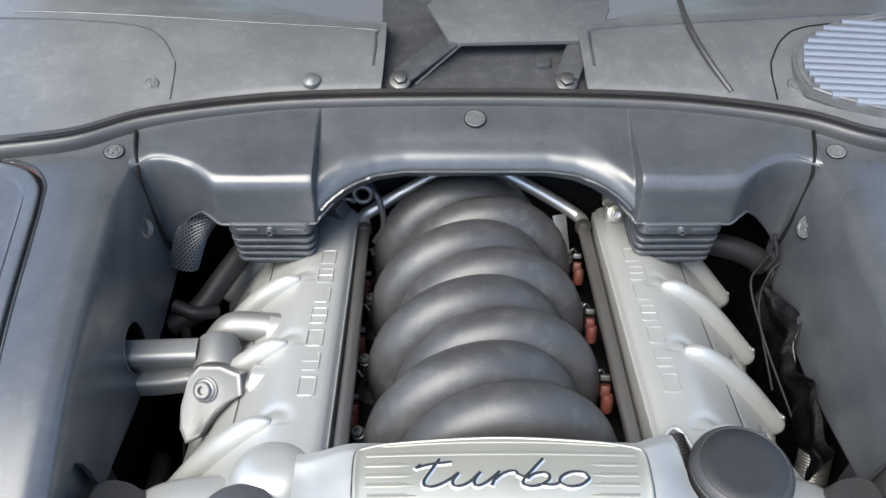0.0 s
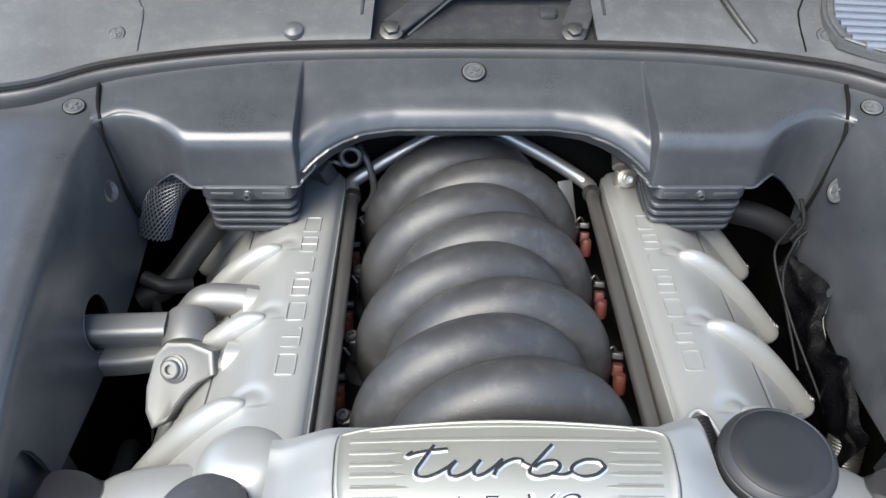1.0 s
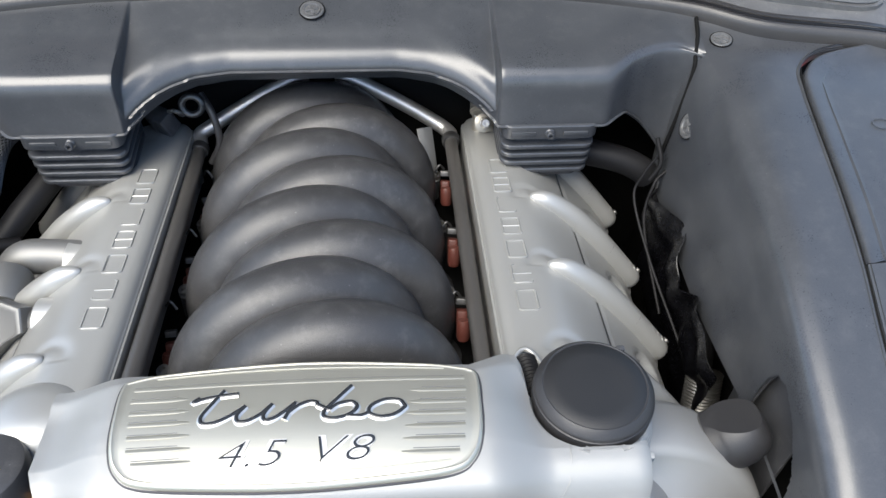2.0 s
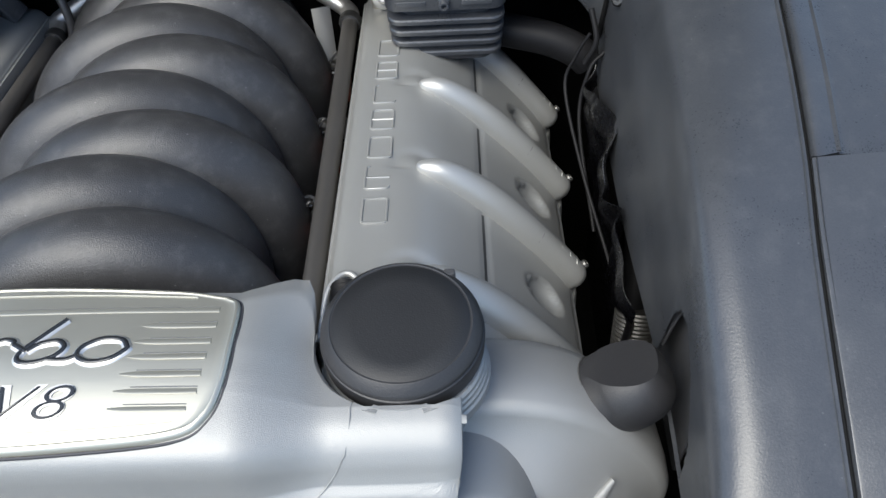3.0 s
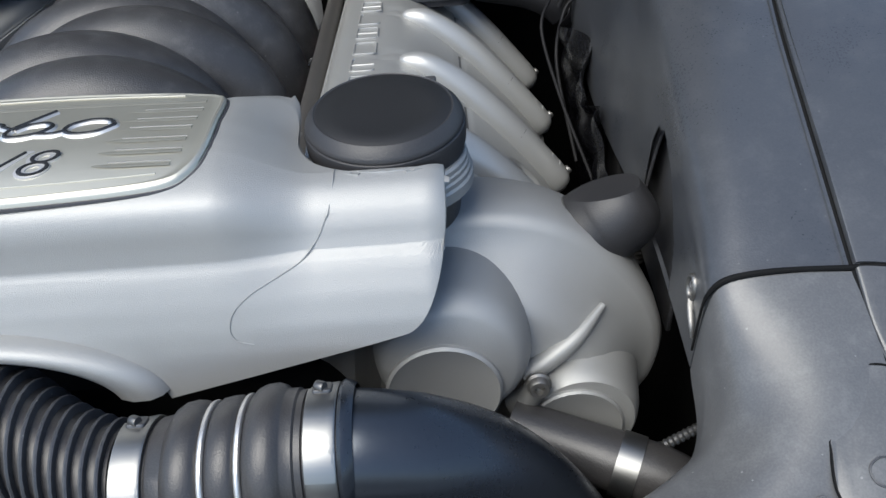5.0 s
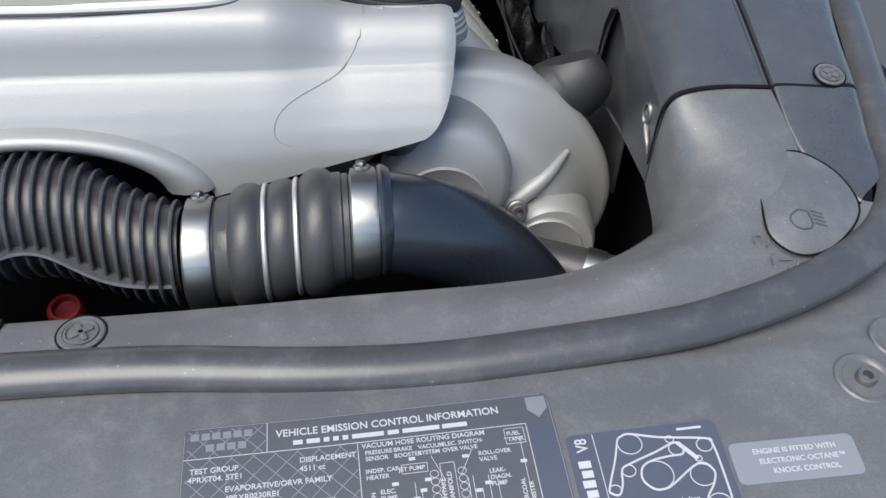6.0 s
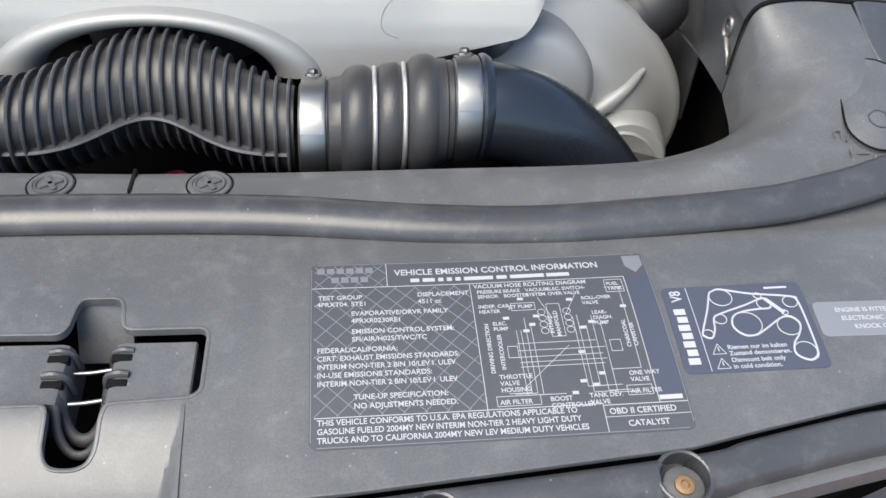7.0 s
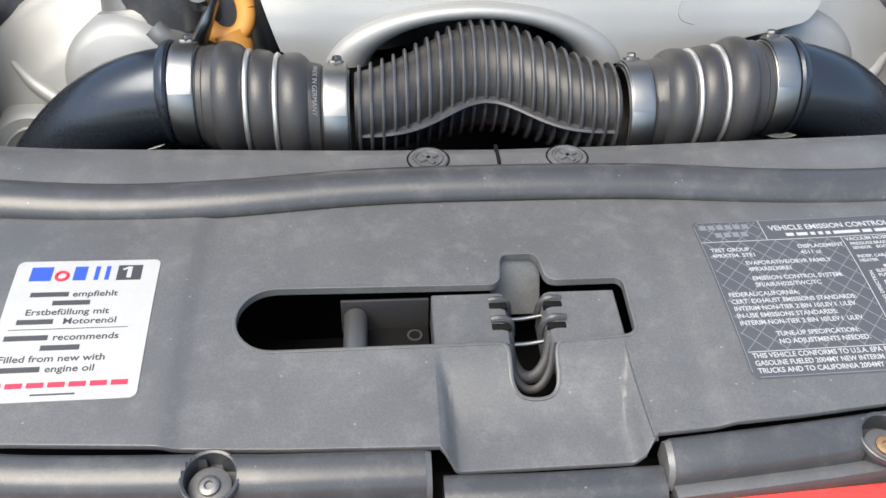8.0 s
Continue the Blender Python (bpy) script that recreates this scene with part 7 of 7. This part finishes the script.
em, foil, m = label_base("emission_label", ((0.1152, -0.1892), 0.1975, 0.1165, 1.1, 0.994, 1.001), LABELDARK, "dark foil emission information label with white print and a hose diagram")
W_, H_ = 0.1975, 0.1165
words([
    ("VEHICLE EMISSION CONTROL INFORMATION", 0.0480, 0.1060, 0.0063, 0.93),
    ("TEST GROUP", 0.0045, 0.0890, 0.0042), ("DISPLACEMENT", 0.0600, 0.0895, 0.0042), ("4511 cc", 0.0600, 0.0845, 0.0042), ("4PRXT04. 5TE1", 0.0040, 0.0842, 0.0042),
    ("EVAPORATIVE/ORVR FAMILY", 0.0225, 0.0775, 0.0042), ("4PRXR0230RE1", 0.0225, 0.0725, 0.0042),
    ("EMISSION CONTROL SYSTEM:", 0.0225, 0.0655, 0.0042), ("SFI/AIR/H02S/TWC/TC", 0.0225, 0.0605, 0.0042),
    ("FEDERAL/CALIFORNIA:", 0.0040, 0.0540, 0.0042), ("CERT. EXHAUST EMISSIONS STANDARDS:", 0.0040, 0.0490, 0.0042, 0.97), ("INTERIM NON-TIER 2 BIN 10/LEV I  ULEV", 0.0040, 0.0440, 0.0042, 0.97),
    ("IN-USE EMISSIONS STANDARDS:", 0.0040, 0.0390, 0.0042), ("INTERIM NON-TIER 2 BIN 10/LEV I  ULEV", 0.0040, 0.0340, 0.0042, 0.97),
    ("TUNE-UP SPECIFICATION:", 0.0225, 0.0260, 0.0042), ("NO ADJUSTMENTS NEEDED.", 0.0225, 0.0210, 0.0042),
    ("THIS VEHICLE CONFORMS TO U.S.A. EPA REGULATIONS APPLICABLE TO", 0.0040, 0.0125, 0.0044, 0.93), ("GASOLINE FUELED 2004MY NEW INTERIM NON-TIER 2 HEAVY LIGHT DUTY", 0.0040, 0.0078, 0.0044, 0.90),
    ("TRUCKS AND TO CALIFORNIA 2004MY NEW LEV MEDIUM DUTY VEHICLES", 0.0040, 0.0031, 0.0044, 0.93),
    ("OBD II CERTIFIED", 0.1535, 0.0105, 0.0046), ("CATALYST", 0.1620, 0.0035, 0.0046),
    ("VACUUM HOSE ROUTING DIAGRAM", 0.0925, 0.0937, 0.0040), ("PRESSURE", 0.0940, 0.0897, 0.0033), ("SENSOR", 0.0940, 0.0862, 0.0033), ("BRAKE", 0.1090, 0.0897, 0.0033), ("BOOSTER", 0.1090, 0.0862, 0.0033),
    ("VACUUM", 0.1220, 0.0897, 0.0033), ("SYSTEM", 0.1220, 0.0862, 0.0033), ("ELEC. SWITCH-", 0.1345, 0.0897, 0.0033), ("OVER VALVE", 0.1345, 0.0862, 0.0033), ("FUEL", 0.1700, 0.0915, 0.0033), ("TANK", 0.1700, 0.0880, 0.0033),
    ("ROLL-OVER", 0.1530, 0.0820, 0.0033), ("VALVE", 0.1530, 0.0785, 0.0033), ("INDEP. CAR", 0.0935, 0.0790, 0.0033), ("HEATER", 0.0935, 0.0755, 0.0033), ("JET PUMP", 0.1105, 0.0780, 0.0033),
    ("LEAK-", 0.1570, 0.0715, 0.0033), ("DIAGN.", 0.1570, 0.0680, 0.0033), ("PUMP", 0.1570, 0.0645, 0.0033), ("ELEC.", 0.1000, 0.0670, 0.0033), ("PUMP", 0.1000, 0.0635, 0.0033),
    ("INTAKE", 0.1335, 0.0600, 0.0034, 1, 90), ("MANIFOLD", 0.1372, 0.0580, 0.0034, 1, 90), ("DRIVING DIRECTION", 0.0975, 0.0370, 0.0033, 1, 90), ("INTERCOOLER", 0.1035, 0.0390, 0.0033, 1, 90),
    ("CHARCOAL", 0.1745, 0.0490, 0.0033, 1, 90), ("CANISTER", 0.1785, 0.0495, 0.0033, 1, 90), ("THROTTLE", 0.0990, 0.0335, 0.0036), ("VALVE", 0.0990, 0.0297, 0.0036), ("HOUSING", 0.0990, 0.0259, 0.0036),
    ("AIR FILTER", 0.0975, 0.0190, 0.0036), ("BOOST", 0.1240, 0.0195, 0.0036), ("CONTROLLER", 0.1240, 0.0157, 0.0036), ("TANK DEV.", 0.1450, 0.0203, 0.0036), ("VALVE", 0.1450, 0.0165, 0.0036),
    ("AIR FILTER", 0.1675, 0.0215, 0.0036), ("ONE WAY", 0.1690, 0.0320, 0.0036), ("VALVE", 0.1690, 0.0282, 0.0036)], m, PRINT, foil)
lines = [rule(m, 0.001, 0.0975, W_ - 0.016, 0.0975), rule(m, 0.0435, 0.0975, 0.0435, H_ - 0.001), rule(m, 0.0905, 0.0155, 0.0905, 0.0975), rule(m, 0.0025, 0.0165, 0.151, 0.0165), rule(m, 0.151, 0.0155, W_ - 0.001, 0.0155), rule(m, 0.1510, 0.0010, 0.1510, 0.0160),
         rule(m, 0.151, 0.0090, W_ - 0.001, 0.0090, 0.0003), rule(m, 0.1815, 0.0155, 0.1815, 0.0975), *[bar(m, x, 0.1003, x + w, 0.1030) for x, w in ((0.057, 0.005), (0.064, 0.007), (0.073, 0.003), (0.078, 0.003), (0.083, 0.003), (0.088, 0.017), (0.107, 0.006), (0.115, 0.020), (0.1365, 0.0135))], bar(m, 0.182, 0.0170, 0.1945, 0.0195)]
rnd = random.Random(4)
for x0, y0, x1, y1 in ((0.096, 0.018, 0.119, 0.0235), (0.166, 0.0205, 0.1795, 0.026), (0.132, 0.058, 0.1395, 0.080), (0.106, 0.046, 0.1115, 0.053), (0.163, 0.047, 0.169, 0.054), (0.1690, 0.0865, 0.1795, 0.0955), (0.112, 0.0765, 0.1255, 0.0815)):
    for a, b, c, d in ((x0, y0, x1, y0), (x1, y0, x1, y1), (x1, y1, x0, y1), (x0, y1, x0, y0)):
        lines.append(rule(m, a, b, c, d, 0.0003))
for x in (0.1125, 0.1150, 0.1180, 0.1210, 0.1455, 0.1480, 0.1520, 0.1560, 0.1605):
    y = 0.022 + 0.006 * rnd.random()
    lines += [rule(m, x, y, x, 0.062 + 0.010 * rnd.random(), 0.0003), rule(m, x, y, x + rnd.choice((-1, 1)) * 0.012, y, 0.0003)]
for y in (0.0400, 0.0428, 0.0460, 0.0500, 0.0545):
    lines.append(rule(m, 0.1115, y, 0.1600 - 0.005 * rnd.random(), y, 0.0003))
lines += [rule(m, 0.112, 0.028, 0.140, 0.052, 0.0003), rule(m, 0.128, 0.085, 0.134, 0.070, 0.0003), rule(m, 0.150, 0.086, 0.142, 0.072, 0.0003), rule(m, 0.168, 0.090, 0.178, 0.090, 0.0003), rule(m, 0.1765, 0.090, 0.1765, 0.036, 0.0003), rule(m, 0.160, 0.036, 0.1765, 0.036, 0.0003)]
for x, y in ((0.118, 0.0845), (0.125, 0.072), (0.108, 0.0715), (0.146, 0.0825), (0.150, 0.063), (0.118, 0.0625), (0.146, 0.0475), (0.1545, 0.034), (0.150, 0.0275), (0.138, 0.0235), (0.176, 0.076), (0.1555, 0.0665), (0.122, 0.0665), (0.1435, 0.0300)):
    lines.append(bar(m, x - 0.0017, y - 0.0009, x + 0.0017, y + 0.0009))
for k in range(4):
    for cx in (0.1285, 0.1430):
        pts = [m @ Vector((cx + 0.0022 * math.cos(a), 0.062 + 0.0042 * k + 0.0020 * math.sin(a), 0.0007)) for a in [2 * math.pi * i / 10 for i in range(11)]]
        lines.append(tube(pts, 0.00018, 4, 11))
part("diagram", draped(joined(*lines)), PRINT, foil)
grey = [bar(m, 0.1822, 0.0205, W_ - 0.0012, 0.0970, 0.00062)]
part("grey_field", draped(joined(*grey)), LABELBLUE, foil)
hatch = []
for x0, y0, x1, y1 in ((0.0025, 0.0172, 0.0898, 0.0968), (0.0025, 0.0982, 0.0428, 0.1145)):
    for sl_ in (1, -1):
        for k in range(-9, 16):
            # a slanting line, kept inside the field
            c = x0 + 0.0112 * k
            lo, hi = max(x0, c), min(x1, c + (y1 - y0))
            if hi - lo > 0.003:
                ya, yb = (y0 + lo - c, y0 + hi - c) if sl_ > 0 else (y1 - lo + c, y1 - hi + c)
                hatch.append(rule(m, lo, ya, hi, yb, 0.00045, 0.00064))
for x0, y0, x1, y1 in ((0.004, 0.0008, W_ - 0.004, 0.0008), (0.004, H_ - 0.0008, W_ - 0.004, H_ - 0.0008), (0.0008, 0.004, 0.0008, H_ - 0.004), (W_ - 0.0008, 0.004, W_ - 0.0008, H_ - 0.004)):
    hatch.append(rule(m, x0, y0, x1, y1, 0.0004, 0.00064))
part("hatching", draped(joined(*hatch)), PRINTGREY, foil)
scr = [(0.004, 0.1085, 0.038), (0.012, 0.1015, 0.022)]
part("model_mark", draped(joined(*[bar(m, x + 0.0055 * q, y, x + 0.0055 * q + 0.0042, y + 0.0042) for x, y, w in scr for q in range(int(w / 0.0055))])), PRINTGREY, foil)
sh_o = [(0.1845, 0.1140), (0.1955, 0.1140), (0.1955, 0.1060), (0.1900, 0.1005), (0.1845, 0.1060)]
part("crest", draped(moved(slab(sh_o, 0.0006, 0.0009, 0.0001, 1), m)), PRINTGREY, foil)

bl, foil, m = label_base("belt_label", ((0.3133, -0.1549), 0.0815, 0.0640, 0.4, 1.012, 0.885), LABELBLUE, "dark slate label with a white drive belt diagram")
words([("V8", 0.0105, 0.0520, 0.0090, 0.9, 90), ("Riemen nur im kalten", 0.0270, 0.0155, 0.0042, 0.92), ("Zustand demontieren.", 0.0270, 0.0112, 0.0042, 0.92), ("Dismount belt only", 0.0270, 0.0066, 0.0042, 0.92), ("in cold condition.", 0.0270, 0.0022, 0.0042, 0.92)], m, PRINT, foil)
bx = [bar(m, 0.0035 + 0.0007 * (q % 2), 0.006 + 0.0060 * q, 0.0100, 0.006 + 0.0060 * q + 0.0044) for q in range(7)]
part("model_mark", draped(joined(*bx)), PRINT, foil)
dg = [rule(m, 0.0145, 0.001, 0.0145, 0.063, 0.0004)]


def loop(pts, r, n=60):
    return tube([m @ Vector((x, y, 0.0007)) for x, y in pts], r, 6, n)


def circle(cx, cy, r, t=0.0003):
    return loop([(cx + r * math.cos(a), cy + r * math.sin(a)) for a in [2 * math.pi * i / 20 for i in range(21)]], t, 40)


for c in ((0.0330, 0.0540, 0.0065), (0.0190, 0.0270, 0.0030), (0.0285, 0.0375, 0.0036), (0.0425, 0.0330, 0.0085), (0.0565, 0.0475, 0.0040), (0.0545, 0.0540, 0.0022), (0.0660, 0.0300, 0.0066), (0.0720, 0.0480, 0.0042), (0.0700, 0.0120, 0.0062), (0.0665, 0.0400, 0.0018)):
    dg.append(circle(*c))
dg.append(loop([(0.0290, 0.0592), (0.0340, 0.0605), (0.0500, 0.0560), (0.0735, 0.0520), (0.0765, 0.0480), (0.0770, 0.0300), (0.0765, 0.0110), (0.0735, 0.0062), (0.0690, 0.0058), (0.0640, 0.0100), (0.0650, 0.0170), (0.0700, 0.0240), (0.0725, 0.0310), (0.0690, 0.0365), (0.0630, 0.0360), (0.0500, 0.0270), (0.0450, 0.0245), (0.0390, 0.0250), (0.0345, 0.0310), (0.0360, 0.0385), (0.0420, 0.0420), (0.0520, 0.0435), (0.0590, 0.0440), (0.0600, 0.0490), (0.0560, 0.0515), (0.0450, 0.0470), (0.0290, 0.0412), (0.0250, 0.0380), (0.0235, 0.0300), (0.0205, 0.0240), (0.0165, 0.0255), (0.0165, 0.0290), (0.0230, 0.0450), (0.0270, 0.0570), (0.0290, 0.0592)], 0.0006, 200))
for y in (0.0125, 0.0025):
    dg += [rule(m, 0.018, y, 0.0255, y, 0.0004), rule(m, 0.018, y, 0.0218, y + 0.007, 0.0004), rule(m, 0.0255, y, 0.0218, y + 0.007, 0.0004), bar(m, 0.0215, y + 0.002, 0.0221, y + 0.0048)]
dg += [moved(loft([[(-0.0012, -0.007, 0.0007), (0.0012, -0.007, 0.0007), (0.0012, -0.007, 0.0009), (-0.0012, -0.007, 0.0009)], [(-0.0012, 0.007, 0.0007), (0.0012, 0.007, 0.0007), (0.0012, 0.007, 0.0009), (-0.0012, 0.007, 0.0009)]], True, True), m @ Matrix.Translation((0.0620, 0.0455, 0)) @ Matrix.Rotation(radians(35), 4, "Z"))]
dg.append(bar(m, 0.0600, 0.0590, 0.0735, 0.0605))
part("diagram", draped(joined(*dg)), PRINT, foil)

oc, foil, m = label_base("octane_label", ((0.3976, -0.1357), 0.0715, 0.0270, -0.6, 0.972, 0.845), LABELGREY, "grey foil label about electronic knock control")
words([("ENGINE IS FITTED WITH", 0.0125, 0.0185, 0.0047, 0.93), ("ELECTRONIC OCTANE\u2122", 0.0145, 0.0120, 0.0047, 0.93), ("KNOCK CONTROL", 0.0205, 0.0055, 0.0047, 0.93)], m, PRINT, foil)

ol, foil, m = label_base("oil_label", ((-0.2868, -0.1868), 0.0790, 0.1020, 0.9, 1.0, 0.904), LABELWHITE, "white foil engine oil label with blue, red and black print")
part("blue_mark", draped(joined(bar(m, 0.0085, 0.0850, 0.0203, 0.0965), bar(m, 0.0322, 0.0850, 0.0392, 0.0965), bar(m, 0.0436, 0.0850, 0.0460, 0.0965), bar(m, 0.0495, 0.0850, 0.0518, 0.0965))), PRINTBLUE, foil)
part("red_ring", draped(tube([m @ Vector((0.0260 + 0.0032 * math.cos(a), 0.0887 + 0.0034 * math.sin(a), 0.0007)) for a in [2 * math.pi * i / 16 for i in range(17)]], 0.0009, 6, 32)), PRINTRED, foil)
part("black_mark", draped(bar(m, 0.0560, 0.0845, 0.0695, 0.0970)), PRINTDARK, foil)
part("numeral", draped(joined(bar(m, 0.0615, 0.0862, 0.0640, 0.0955, 0.0009), rule(m, 0.0590, 0.0930, 0.0625, 0.0952, 0.0015, 0.0009))), LABELWHITE, foil)
words([("empfiehlt", 0.0345, 0.0720, 0.0062, 1.05), ("Erstbef\u00fcllung mit", 0.0120, 0.0585, 0.0062, 1.05), ("Motoren\u00f6l", 0.0330, 0.0515, 0.0062, 1.05), ("recommends", 0.0300, 0.0400, 0.0062, 1.05), ("Filled from new with", 0.0050, 0.0255, 0.0062, 1.05), ("engine oil", 0.0300, 0.0185, 0.0062, 1.05)], m, PRINTDARK, foil)
for a, b, c in ((0.0120, 0.0722, 0.0325), (0.0250, 0.0655, 0.0450), (0.0090, 0.0517, 0.0280), (0.0050, 0.0402, 0.0275), (0.0250, 0.0330, 0.0450), (0.0075, 0.0187, 0.0275)):
    part("dark_bar", draped(bar(m, a, b, c, b + 0.0035)), PRINTDARK, foil)
for q in range(7):
    part("red_bar", draped(bar(m, 0.0020 + 0.0105 * q, 0.0085, 0.0020 + 0.0105 * q + 0.0085, 0.0118)), PRINTRED, foil)
part("rule_line", draped(rule(m, 0.006, 0.0480, 0.068, 0.0480, 0.0004)), PRINTDARK, foil)
part("dark_bar", draped(bar(m, 0.026, 0.0035, 0.048, 0.0045)), PRINTDARK, foil)
for line in ([(0.001, 0.0700), (0.020, 0.0690), (0.045, 0.0600), (0.078, 0.0470)], [(0.001, 0.0480), (0.012, 0.0470), (0.026, 0.0400)]):
    part("crease", draped(tube([m @ Vector((x, y, 0.0003)) for x, y in line], 0.00045, 6, 30)), LABELWHITE, foil)
